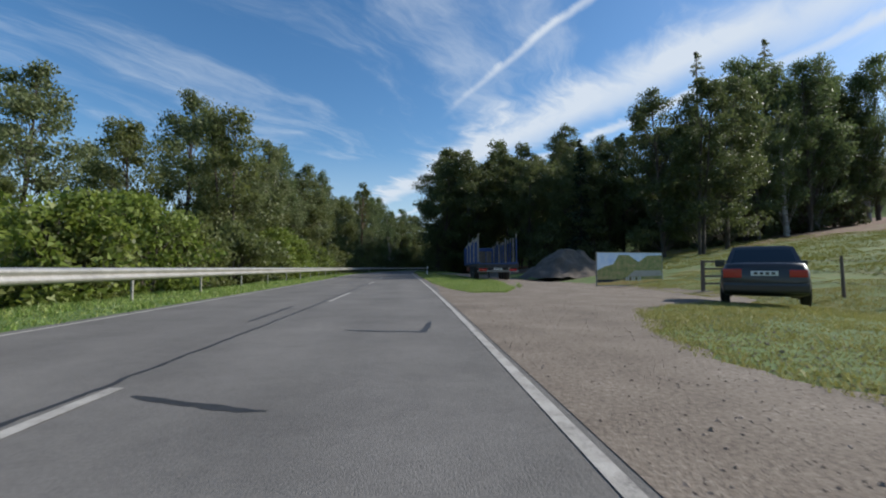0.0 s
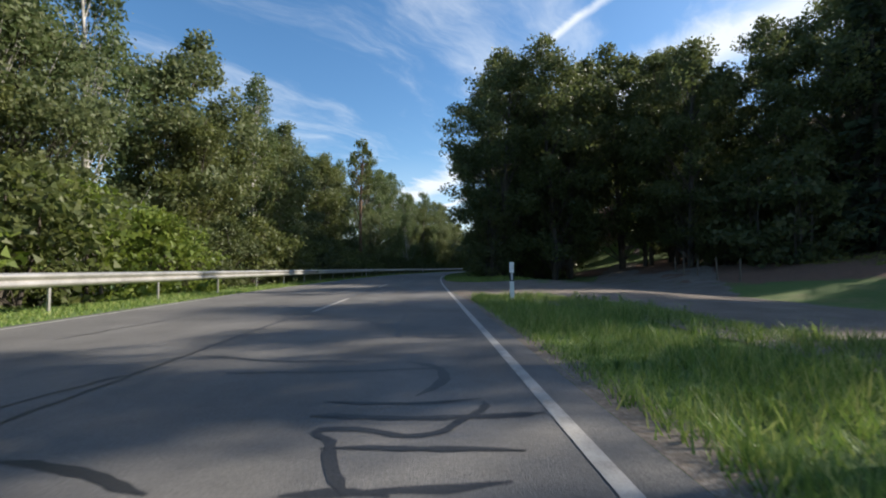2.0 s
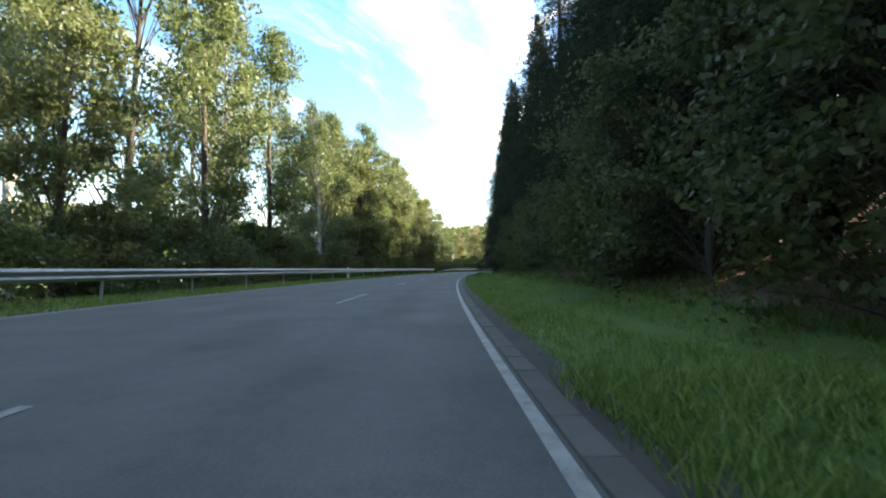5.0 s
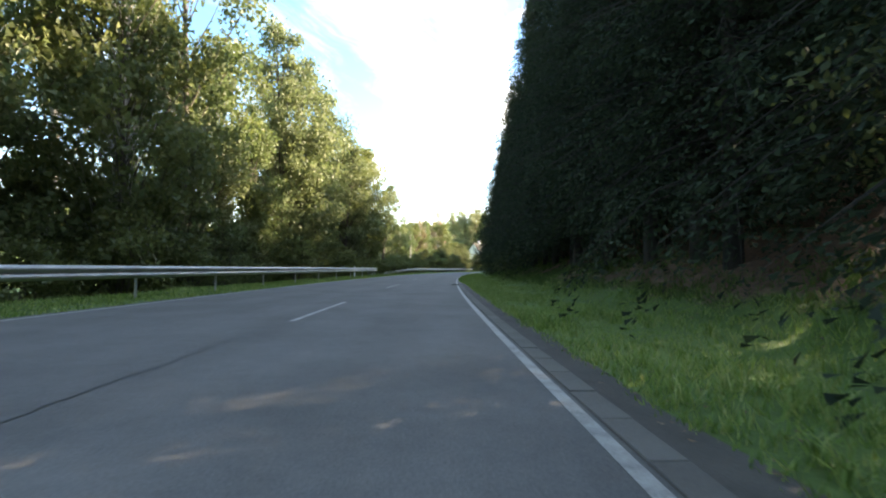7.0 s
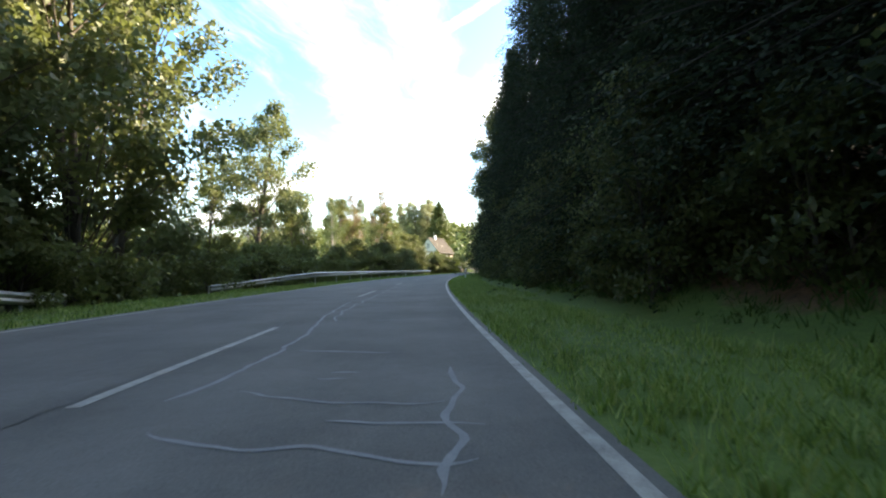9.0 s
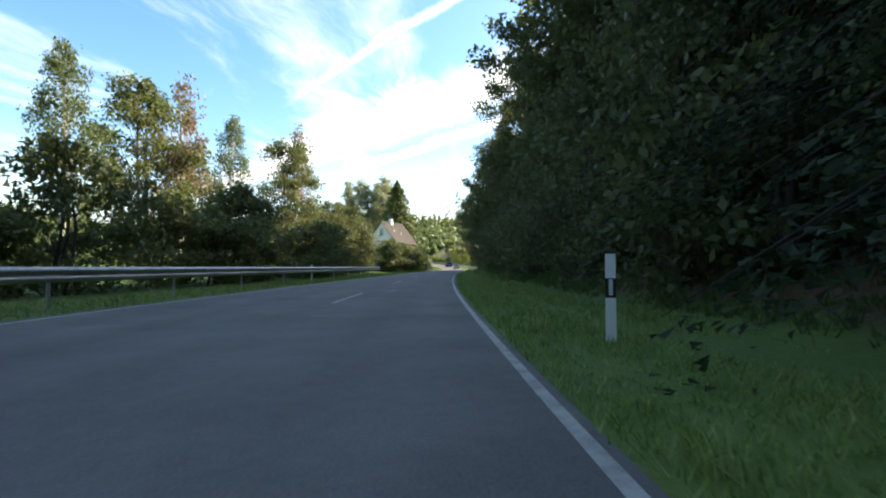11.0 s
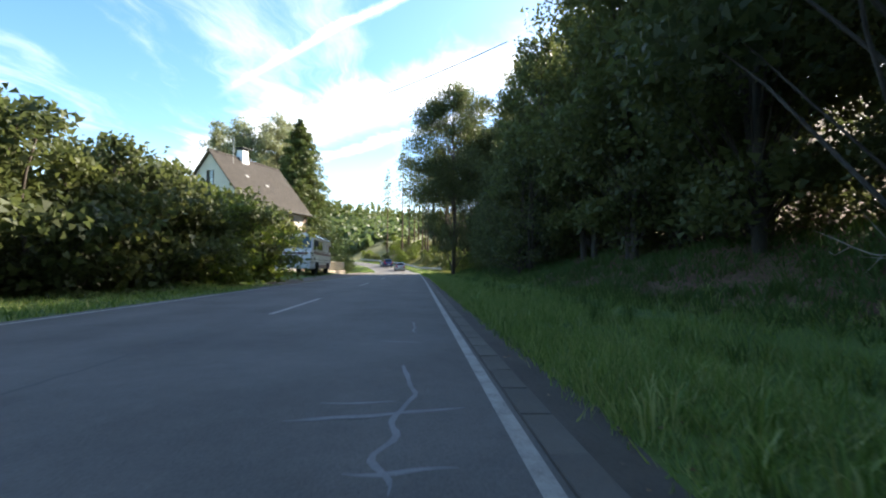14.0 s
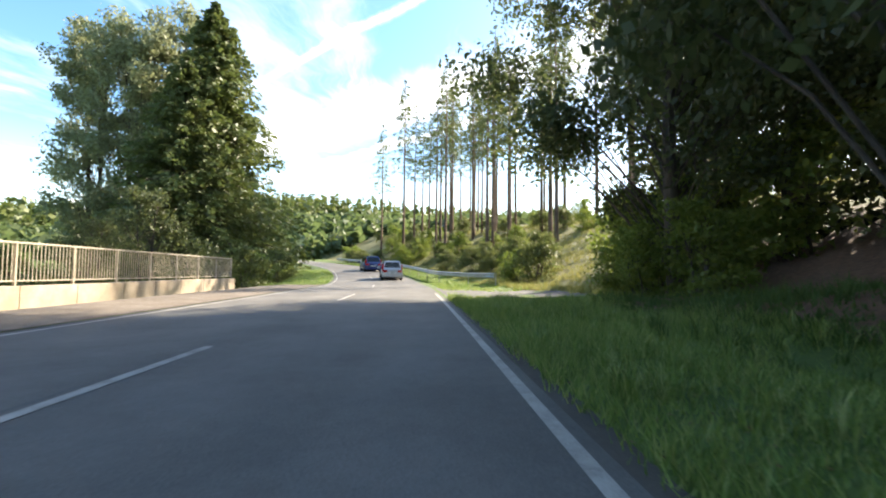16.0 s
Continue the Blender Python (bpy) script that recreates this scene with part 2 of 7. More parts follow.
def blended_ground():
    """Grassy soil that turns to leaf litter and to dry slope where the attributes say so, with a ragged edge."""
    m = M_GROUND
    t = m.node_tree
    body = t.nodes["Principled BSDF"]
    grass_colour = body.inputs["Base Color"].links[0].from_socket
    where = wire(t, "ShaderNodeTexCoord").outputs["Object"]

    def mixed(base, attribute, colours, scale):
        share = wire(t, "ShaderNodeAttribute", attribute_name=attribute).outputs["Fac"]
        rag = wire(t, "ShaderNodeTexNoise", {"Vector": where, "Scale": 0.9, "Detail": 6.0}).outputs["Fac"]
        edge = wire(t, "ShaderNodeMapRange", {0: maths(t, "ADD", share, maths(t, "MULTIPLY", maths(t, "SUBTRACT", rag, 0.5), 0.9)), 1: 0.4, 2: 0.6, 3: 0.0, 4: 1.0}).outputs[0]
        grain = wire(t, "ShaderNodeTexNoise", {"Vector": where, "Scale": scale, "Detail": 6.0, "Roughness": 0.7}).outputs["Fac"]
        ramp = wire(t, "ShaderNodeValToRGB", {0: grain})
        ramp.color_ramp.elements.new(0.5)
        for i, c in enumerate(colours):
            ramp.color_ramp.elements[i].position = 0.3 + 0.2 * i
            ramp.color_ramp.elements[i].color = (*c, 1)
        return wire(t, "ShaderNodeMix", {0: edge, 6: base, 7: ramp.outputs[0]}, data_type="RGBA").outputs[2]
    colour = mixed(grass_colour, "litter", [(0.045, 0.026, 0.016), (0.135, 0.068, 0.038), (0.23, 0.12, 0.07)], 9.0)
    colour = mixed(colour, "dry", [(0.085, 0.095, 0.026), (0.15, 0.145, 0.045), (0.21, 0.175, 0.075)], 1.6)
    t.links.new(colour, body.inputs["Base Color"])


blended_ground()


def worn_lanes():
    """Paler wheel tracks and darker, oily lane middles along the asphalt, broken by a stretched noise and by small patches."""
    t = M_ASPHALT.node_tree
    body = t.nodes["Principled BSDF"]
    base = body.inputs["Base Color"].links[0].from_socket
    across = wire(t, "ShaderNodeAttribute", attribute_name="offset").outputs["Fac"]
    along = wire(t, "ShaderNodeAttribute", attribute_name="station").outputs["Fac"]
    place = wire(t, "ShaderNodeCombineXYZ", {0: across, 1: maths(t, "MULTIPLY", along, 0.12), 2: 0.0}).outputs[0]
    smear = wire(t, "ShaderNodeTexNoise", {"Vector": place, "Scale": 1.6, "Detail": 5.0, "Roughness": 0.65}).outputs["Fac"]
    tracks = maths(t, "COSINE", maths(t, "MULTIPLY", maths(t, "ADD", across, 0.75), 2 * math.pi / 1.55))
    worn = maths(t, "ADD", maths(t, "MULTIPLY", tracks, 0.05), maths(t, "MULTIPLY", maths(t, "SUBTRACT", smear, 0.5), 0.32))
    spots = wire(t, "ShaderNodeTexNoise", {"Vector": wire(t, "ShaderNodeTexCoord").outputs["Object"], "Scale": 7.0, "Detail": 3.0, "Roughness": 0.7}).outputs["Fac"]
    worn = maths(t, "ADD", worn, maths(t, "MULTIPLY", maths(t, "SUBTRACT", spots, 0.5), 0.38))
    level = maths(t, "ADD", worn, 1.0)
    tint = wire(t, "ShaderNodeCombineXYZ", {0: level, 1: level, 2: level}).outputs[0]
    mixed = wire(t, "ShaderNodeMix", {0: 1.0, 6: base, 7: tint}, data_type="RGBA", blend_type="MULTIPLY").outputs[2]
    t.links.new(mixed, body.inputs["Base Color"])


worn_lanes()
M_GRAVEL = shade("gravel", [(0.05, 0.039, 0.03), (0.122, 0.094, 0.07), (0.185, 0.15, 0.117), (0.31, 0.27, 0.22)], rough=0.95, scale=0.9, fine=28, bump=0.45, bump_scale=60, fine_mix=0.6)
M_PEBBLE = shade("pebbles", [(0.09, 0.066, 0.05), (0.20, 0.155, 0.12), (0.33, 0.28, 0.24)], rough=0.9, scale=6, fine=40, bump=0.3, island=True)
M_GRASS = shade("grass", [(0.035, 0.08, 0.018), (0.12, 0.205, 0.038), (0.25, 0.34, 0.075), (0.46, 0.44, 0.18)], rough=0.5, scale=0.3, fine=8, bump=0, island=True, leaf=0.42, pick_share=0.72)
M_BARK = shade("bark", [(0.03, 0.024, 0.018), (0.075, 0.06, 0.047), (0.12, 0.10, 0.08)], rough=0.95, scale=3, fine=22, bump=0.8, stretch=(1, 1, 0.25))
M_BIRCH = shade("birch_bark", [(0.05, 0.045, 0.04), (0.35, 0.33, 0.30), (0.55, 0.53, 0.50)], rough=0.8, scale=1.2, fine=12, bump=0.3, stretch=(1, 1, 3))
M_PINE_BARK = shade("pine_bark", [(0.05, 0.035, 0.025), (0.14, 0.085, 0.055), (0.22, 0.14, 0.09)], rough=0.95, scale=2, fine=18, bump=0.8, stretch=(1, 1, 0.3))


def leaves(name, *colours, see=0.35, rough=0.52):
    return shade(name, list(colours), rough=rough, scale=0.25, fine=5, bump=0, island=True, leaf=see, spec=0.45, pick_share=0.6)


M_LEAF_OAK = leaves("oak_leaves", (0.045, 0.062, 0.023), (0.078, 0.1, 0.033), (0.125, 0.145, 0.05), see=0.5)
M_LEAF_LARCH = leaves("larch_needles", (0.07, 0.085, 0.035), (0.12, 0.135, 0.055), (0.19, 0.19, 0.085), see=0.55)
M_LEAF_DARK = leaves("dark_leaves", (0.054, 0.072, 0.027), (0.09, 0.112, 0.038), (0.14, 0.155, 0.052), see=0.5)
M_LEAF_HAZEL = leaves("hazel_leaves", (0.044, 0.06, 0.024), (0.075, 0.097, 0.033), (0.118, 0.135, 0.046), (0.15, 0.135, 0.058), see=0.5)
M_LEAF_MID = leaves("green_leaves", (0.068, 0.088, 0.026), (0.115, 0.138, 0.04), (0.175, 0.185, 0.06), see=0.5)
M_LEAF_OLIVE = leaves("olive_leaves", (0.08, 0.108, 0.042), (0.135, 0.165, 0.066), (0.205, 0.22, 0.098), see=0.5)
M_LEAF_YELLOW = leaves("yellowing_leaves", (0.066, 0.098, 0.034), (0.11, 0.15, 0.053), (0.165, 0.19, 0.082), see=0.5)
M_LEAF_BRIGHT = leaves("bright_leaves", (0.09, 0.135, 0.02), (0.16, 0.215, 0.035), (0.25, 0.28, 0.06), see=0.5)
M_LEAF_RUST = leaves("rusty_leaves", (0.13, 0.10, 0.06), (0.20, 0.145, 0.085), (0.27, 0.20, 0.12), see=0.45)
M_LEAF_GREY = leaves("poplar_leaves", (0.16, 0.185, 0.095), (0.24, 0.26, 0.135), (0.33, 0.34, 0.19), see=0.47)
# Darker copy of the needles below: the wood's shade is put into the colour
M_NEEDLE_SHADE = leaves("shaded_spruce_needles", (0.013, 0.023, 0.013), (0.023, 0.038, 0.017), (0.04, 0.058, 0.024), see=0.2, rough=0.95)
# Lighter needles with sunlight put into the colour: bridge spruce, pines, far ridge
M_NEEDLE_SUN = leaves("sun_tinted_needles", (0.055, 0.085, 0.025), (0.10, 0.13, 0.036), (0.15, 0.17, 0.05), see=0.35)
# Bark darkened likewise, shade in the colour, for the spruces of the wood
M_BARK_SHADE = shade("shaded_spruce_bark", [(0.014, 0.011, 0.009), (0.03, 0.024, 0.019), (0.05, 0.042, 0.034)], rough=0.95, scale=3, fine=22, bump=0.6, stretch=(1, 1, 0.25))
M_WEED = shade("weeds", [(0.03, 0.07, 0.014), (0.055, 0.11, 0.02), (0.09, 0.15, 0.03), (0.12, 0.16, 0.04)], rough=0.7, scale=0.3, fine=8, bump=0, island=True, leaf=0.35)
M_PALE_WOOD = shade("dead_wood", [(0.16, 0.13, 0.10), (0.30, 0.26, 0.21), (0.42, 0.38, 0.32)], rough=0.9, scale=3, fine=25, bump=0.3)
M_GRASS_DRY = shade("dry_grass", [(0.13, 0.15, 0.03), (0.21, 0.22, 0.05), (0.30, 0.28, 0.085), (0.38, 0.33, 0.14)], rough=0.7, scale=0.3, fine=8, bump=0, island=True, leaf=0.3)
M_SLATE = shade("roof_tiles", [(0.03, 0.024, 0.02), (0.05, 0.04, 0.033), (0.078, 0.063, 0.052)], rough=0.85, scale=0.8, fine=25, bump=0.3, island=True)
M_RENDER = shade("cream_render", [(0.58, 0.51, 0.44), (0.67, 0.60, 0.52), (0.73, 0.66, 0.58)], rough=0.9, scale=0.7, fine=30, bump=0.2)
M_STONE = shade("brown_stone", [(0.13, 0.075, 0.05), (0.22, 0.135, 0.095), (0.30, 0.20, 0.15)], rough=0.9, scale=2.5, fine=25, bump=0.4, random_tint=True)
M_KERBSTONE = shade("sandstone_kerb", [(0.20, 0.15, 0.105), (0.30, 0.24, 0.175), (0.39, 0.33, 0.26)], rough=0.9, scale=1.6, fine=25, bump=0.4)
M_TIMBER = shade("weathered_timber", [(0.07, 0.05, 0.035), (0.13, 0.10, 0.075), (0.20, 0.165, 0.13)], rough=0.9, scale=3, fine=30, bump=0.4, stretch=(1, 1, 0.2))
M_WHITE_PAINT = shade("white_paint", [(0.70, 0.69, 0.67), (0.80, 0.80, 0.78)], rough=0.45, scale=2, fine=20, bump=0.02)
M_CAMPER = shade("camper_panel", [(0.62, 0.60, 0.58), (0.74, 0.72, 0.70), (0.78, 0.77, 0.75)], rough=0.35, scale=0.9, fine=12, bump=0.02, coat=0.3)
M_MAROON = shade("maroon_stripe", [(0.13, 0.035, 0.05), (0.20, 0.06, 0.08)], rough=0.4, scale=2, fine=15, bump=0.0)
M_BLUE_STEEL = shade("blue_steel", [(0.010, 0.024, 0.085), (0.015, 0.04, 0.14), (0.025, 0.06, 0.19)], rough=0.5, scale=3, fine=25, bump=0.1)
M_GREY_STEEL = shade("worn_stake_steel", [(0.10, 0.09, 0.08), (0.22, 0.20, 0.18), (0.32, 0.30, 0.27)], rough=0.6, scale=3, fine=25, bump=0.1, metal=0.3)
M_RED_PAINT = shade("faded_red_paint", [(0.16, 0.02, 0.018), (0.30, 0.04, 0.035)], rough=0.5, scale=3, fine=25, bump=0.1)
M_CHASSIS = shade("dirty_chassis", [(0.02, 0.02, 0.022), (0.05, 0.048, 0.045)], rough=0.7, scale=3, fine=25, bump=0.2)
M_RUBBER = shade("tyre_rubber", [(0.012, 0.012, 0.012), (0.03, 0.029, 0.028)], rough=0.85, scale=5, fine=40, bump=0.2)
M_ALLOY = shade("alloy_wheel", [(0.45, 0.45, 0.46), (0.62, 0.62, 0.63)], rough=0.3, scale=5, fine=40, bump=0.0, metal=0.9)
M_BLACK_CAR = shade("black_car_paint", [(0.006, 0.006, 0.008), (0.011, 0.012, 0.014)], rough=0.4, scale=1, fine=10, bump=0.0, coat=0.45)
M_BLUE_CAR = shade("dark_blue_car_paint", [(0.012, 0.025, 0.11), (0.02, 0.038, 0.16)], rough=0.3, scale=1, fine=10, bump=0.0, coat=1.0, metal=0.3)
M_SILVER_CAR = shade("silver_car_paint", [(0.40, 0.42, 0.44), (0.50, 0.52, 0.54)], rough=0.32, scale=1, fine=10, bump=0.0, coat=0.9, metal=0.6)
M_GLASS = plain("dark_window_glass", (0.012, 0.016, 0.018), rough=0.04)
M_SCREEN = plain("windscreen_glass", (0.05, 0.075, 0.065), rough=0.05, coat=1.0)
M_LAMP_RED = plain("red_lamp_lens", (0.42, 0.012, 0.012), rough=0.15, coat=0.5)
M_LAMP_CLEAR = plain("clear_lamp_lens", (0.6, 0.6, 0.6), rough=0.12, coat=0.5)
M_PLATE = plain("white_plate", (0.72, 0.72, 0.70), rough=0.4)
M_BLACK = plain("black_plastic", (0.015, 0.015, 0.016), rough=0.5)
M_CURTAIN = shade("net_curtain", [(0.45, 0.44, 0.41), (0.66, 0.65, 0.62)], rough=0.9, scale=2, fine=30, bump=0.1, stretch=(12, 12, 1))
M_DEADLEAF = leaves("fallen_leaves", (0.09, 0.045, 0.022), (0.17, 0.085, 0.04), (0.26, 0.15, 0.07), see=0.2)
M_STEEL = shade("galvanised_steel", [(0.26, 0.25, 0.235), (0.40, 0.385, 0.36), (0.54, 0.52, 0.49)], rough=0.45, scale=1.5, fine=20, bump=0.05, metal=0.6)

# ---- mesh helpers ----


def mesh(name, verts, faces, material, flat=False):
    me = bpy.data.meshes.new(name)
    me.from_pydata(verts if isinstance(verts, list) else verts.tolist(), [], faces if isinstance(faces, list) else faces.tolist())
    for m in material if isinstance(material, (list, tuple)) else [material]:
        me.materials.append(m)
    if not flat:
        me.polygons.foreach_set("use_smooth", [True] * len(me.polygons))
    me.update()
    return me


def thing(name, label="", category="", group="", kind="", at=None):
    """An Empty that holds a thing's parts."""
    ob = new(name)
    ob.empty_display_size = 0.2
    if at is not None:
        ob.matrix_world = at
    return tagged(ob, label, category, group, kind)


def part_of(parent, name, data, label="", at=None):
    ob = new(name, data)
    ob.parent = parent
    if at is not None:
        ob.matrix_basis = at
    return tagged(ob, label)


def part(name, bm, material, parent, label="", at=None, flat=True):
    """A bmesh as one mesh object under a thing or a part."""
    me = bpy.data.meshes.new(name)
    bm.to_mesh(me)
    bm.free()
    me.materials.append(material)
    if not flat:
        for p in me.polygons:
            p.use_smooth = True
    return part_of(parent, name, me, label, at)


def box(x0, y0, z0, x1, y1, z1, bevel=0.0, bm=None):
    bm = bm or bmesh.new()
    made = bmesh.ops.create_cube(bm, size=1)["verts"]
    for v in made:
        v.co = ((x0 + x1) / 2 + v.co.x * (x1 - x0), (y0 + y1) / 2 + v.co.y * (y1 - y0), (z0 + z1) / 2 + v.co.z * (z1 - z0))
    if bevel:
        edges = list({e for v in made for e in v.link_edges})
        bmesh.ops.bevel(bm, geom=edges, offset=bevel, segments=2, affect="EDGES", profile=0.7)
    return bm


def rod(a, b, r, r2=None, n=10, bm=None):
    """A round bar from a to b."""
    bm = bm or bmesh.new()
    a, b = Vector(a), Vector(b)
    m = Matrix.Translation((a + b) / 2) @ (b - a).to_track_quat("Z", "Y").to_matrix().to_4x4()
    bmesh.ops.create_cone(bm, cap_ends=True, segments=n, radius1=r, radius2=r if r2 is None else r2, depth=(b - a).length, matrix=m)
    return bm


def lathe(profile, n=24, axis="Z"):
    """A turned form from (radius, height) pairs."""
    bm = bmesh.new()
    rings = []
    for r, h in profile:
        ring = []
        for i in range(n):
            a = 2 * math.pi * i / n
            p = (r * math.cos(a), r * math.sin(a), h)
            ring.append(bm.verts.new(p if axis == "Z" else (p[2], p[0], p[1]) if axis == "X" else (p[0], p[2], p[1])))
        rings.append(ring)
    for a, b in zip(rings, rings[1:]):
        for i in range(n):
            bm.faces.new((a[i], a[(i + 1) % n], b[(i + 1) % n], b[i]))
    bm.faces.new(rings[0][::-1]), bm.faces.new(rings[-1])
    bmesh.ops.recalc_face_normals(bm, faces=bm.faces)
    return bm


def loft(sections, closed=True, caps=True):
    """A skin over sections with as many points each."""
    bm = bmesh.new()
    rings = [[bm.verts.new(p) for p in sec] for sec in sections]
    n = len(rings[0])
    for a, b in zip(rings, rings[1:]):
        for i in range(n if closed else n - 1):
            j = (i + 1) % n
            try:
                bm.faces.new((a[i], a[j], b[j], b[i]))
            except ValueError:
                pass
    if caps and closed:
        bm.faces.new(rings[0][::-1]), bm.faces.new(rings[-1])
    bmesh.ops.recalc_face_normals(bm, faces=bm.faces)
    return bm


def prism(outline, y0, y1):
    """An outline in x, z drawn out along y."""
    return loft([[(x, y0, z) for x, z in outline], [(x, y1, z) for x, z in outline]])


def ribbon(s, u0, u1, z=0.0, lift=None):
    """Verts and faces of a strip along the road between two offsets."""
    s = np.asarray(s, float)
    u0, u1 = np.broadcast_to(u0, s.shape), np.broadcast_to(u1, s.shape)
    xa, ya = on_road(s, u0)
    xb, yb = on_road(s, u1)
    za = climb(s) + z if lift is None else height(s, u0) + lift
    zb = climb(s) + z if lift is None else height(s, u1) + lift
    n = len(s)
    verts = np.concatenate([np.stack([xa, ya, za], 1), np.stack([xb, yb, zb], 1)])
    i = np.arange(n - 1)
    return verts, np.stack([i, n + i, n + i + 1, i + 1], 1)


def joined(pieces):
    verts, faces, k = [], [], 0
    for v, f in pieces:
        verts.append(np.asarray(v, float)), faces.append(np.asarray(f) + k)
        k += len(v)
    return np.concatenate(verts), np.concatenate(faces)


# ---- ground, road and markings ----
def build_ground():
    s = np.concatenate([[-1500, -700, -400, -250, -160], np.arange(-100, 420, 2.0), np.arange(420, 900, 20), [1100, 1500, 2200]])
    u = np.concatenate([[-1800, -1100, -700, -500, -400, -320, -250, -200, -160, -130, -100, -80, -60, -45, -35], np.arange(-28, -5, 1.0),
                        [-4, -2, 0, 0.4, 0.7], np.arange(1, 18, 1.0), [20, 24, 30, 38, 48, 60, 80, 110, 160, 240, 400, 700, 1200, 1800]])
    S, U = np.meshgrid(s, u, indexing="ij")
    inside = np.clip(S, -399, 899)
    x, y = on_road(inside, U)
    x, y = x - np.sin(np.interp(inside, ST, TURN)) * (S - inside), y + np.cos(np.interp(inside, ST, TURN)) * (S - inside)
    z = height(S, U)
    n, k = len(s), len(u)
    i, j = np.meshgrid(np.arange(n - 1), np.arange(k - 1), indexing="ij")
    a = (i * k + j).ravel()
    me = mesh("ground", np.stack([x, y, z], -1).reshape(-1, 3), np.stack([a, a + 1, a + k + 1, a + k], 1), M_GROUND)
    wood = smooth(94, 106, S) * (1 - smooth(330, 342, S)) * smooth(3.2, 4.6, U) + (1 - smooth(84, 96, S)) * smooth(60, 66, S + U * 0.55) * smooth(8, 18, U) * (U < 90)
    dry = 0.42 * (1 - smooth(52, 60, S)) * smooth(5, 8, U) * (U < 200) + smooth(334, 342, S) * smooth(4.5, 8, U) * (1 - smooth(430, 460, S)) + 0.4 * smooth(430, 480, S)
    for name, field in (("litter", wood), ("dry", dry)):
        me.attributes.new(name, "FLOAT", "POINT").data.foreach_set("value", np.clip(field, 0, 1).astype(np.float32).ravel())
    tagged(new("ground", me), "green grassy ground beside a country road", "ground", kind="structure")


build_ground()
ALONG = np.arange(-100, 470, 2.0)
ROAD_RIGHT = np.interp(ALONG, [-100, 14, 18, 50, 54, 64, 90, 96, 166, 172, 272, 276, 316, 320], [0.14, 0.14, 0.3, 0.3, 0.14, 0.14, 0.25, 0.3, 0.3, 0.12, 0.12, 0.3, 0.3, 0.14])
road_mesh = mesh("road", *ribbon(ALONG, left_edge(ALONG) - 0.25, ROAD_RIGHT, 0.0), M_ASPHALT)
for field, values in (("offset", np.concatenate([left_edge(ALONG) - 0.25, ROAD_RIGHT])), ("station", np.concatenate([ALONG, ALONG]))):
    road_mesh.attributes.new(field, "FLOAT", "POINT").data.foreach_set("value", values.astype(np.float32))
tagged(new("road", road_mesh), "worn grey asphalt of a two-lane country road", "road", kind="structure")


def marking(name, s0, s1, u, wide, label):
    s = np.arange(s0, s1 + 0.01, min(2.0, (s1 - s0) / 4))
    u = u(s) if callable(u) else np.full(s.shape, float(u))
    tagged(new(name, mesh(name, *ribbon(s, u - wide / 2, u + wide / 2, 0.005), M_PAINT)), label, "road marking", kind="structure")


marking("edge_line_right", -60, 341, 0.0, 0.092, "worn white solid edge line painted on asphalt")
marking("edge_line_left", -60, 420, left_edge, 0.092, "worn white solid edge line painted on asphalt")
for k in range(-5, 34):
    marking("centre_line_dash", 12 * k - 0.7, 12 * k + 3.3, centre_line, 0.10, "white centre line dash painted on asphalt")


# ---- guard rails ----
def rail_profile():
    return [(0.0, 0.0), (0.03, 0.02), (0.075, 0.05), (0.075, 0.10), (0.015, 0.135), (0.015, 0.175), (0.075, 0.21), (0.075, 0.26), (0.03, 0.29), (0.0, 0.31)]


def guard_rail(s0, s1, offset, side, flare0=0.0, flare1=0.0, dive0=False, dive1=False):
    """A W-beam rail along the road; side 1: its face looks to greater u."""
    rail = thing("guard_rail", "weathered galvanised steel guard rail on posts along the verge", "guard rail", at=Matrix.Translation(ground_at(s0, float(offset(np.array(s0))))))
    inv = rail.matrix_world.inverted()
    s = np.arange(s0, s1 + 0.01, 2.0)
    pos = offset(s) - side * (flare0 * (1 - smooth(s0, s0 + 10, s)) + flare1 * smooth(s1 - 10, s1, s))
    top = 0.84 + 0 * s - (0.55 * (1 - smooth(s0, s0 + 9, s)) if dive0 else 0) - (0.55 * smooth(s1 - 9, s1, s) if dive1 else 0)
    prof = rail_profile()
    verts, faces = [], []
    for i, (a, b) in enumerate(zip(s, pos)):
        for depth, h in prof:
            x, y = on_road(a, b + side * depth)
            verts.append(inv @ Vector((float(x), float(y), float(top[i] - 0.31 + h + climb(a)))))
    k = len(prof)
    for i in range(len(s) - 1):
        for j in range(k - 1):
            faces.append((i * k + j, i * k + j + 1, (i + 1) * k + j + 1, (i + 1) * k + j))
    beam = part_of(rail, "beam", mesh("beam", [tuple(v) for v in verts], faces, M_STEEL))
    thick = beam.modifiers.new("thickness", "SOLIDIFY")
    thick.thickness = 0.006
    post_mesh = bpy.data.meshes.new("post")
    bm = box(-0.06, -0.03, -0.9, -0.01, 0.03, 0.0, 0.006)
    bm.to_mesh(post_mesh)
    bm.free()
    post_mesh.materials.append(M_STEEL)
    for a, b, h in zip(s[::2], pos[::2], top[::2]):
        x, y = on_road(a, b)
        part_of(rail, "post", post_mesh, at=inv @ pose(float(x), float(y), float(h + climb(a)) - 0.04, 0, 0, heading(a) + (0 if side > 0 else 180)))
    return rail


guard_rail(-40, 191, rail_line, 1, flare1=3.2, dive1=True)
guard_rail(198, 268, rail_line, 1, flare0=3.0, dive0=True, flare1=1.2)
guard_rail(348, 402, lambda s: 1.5 + 0 * s, -1, flare0=2.5)

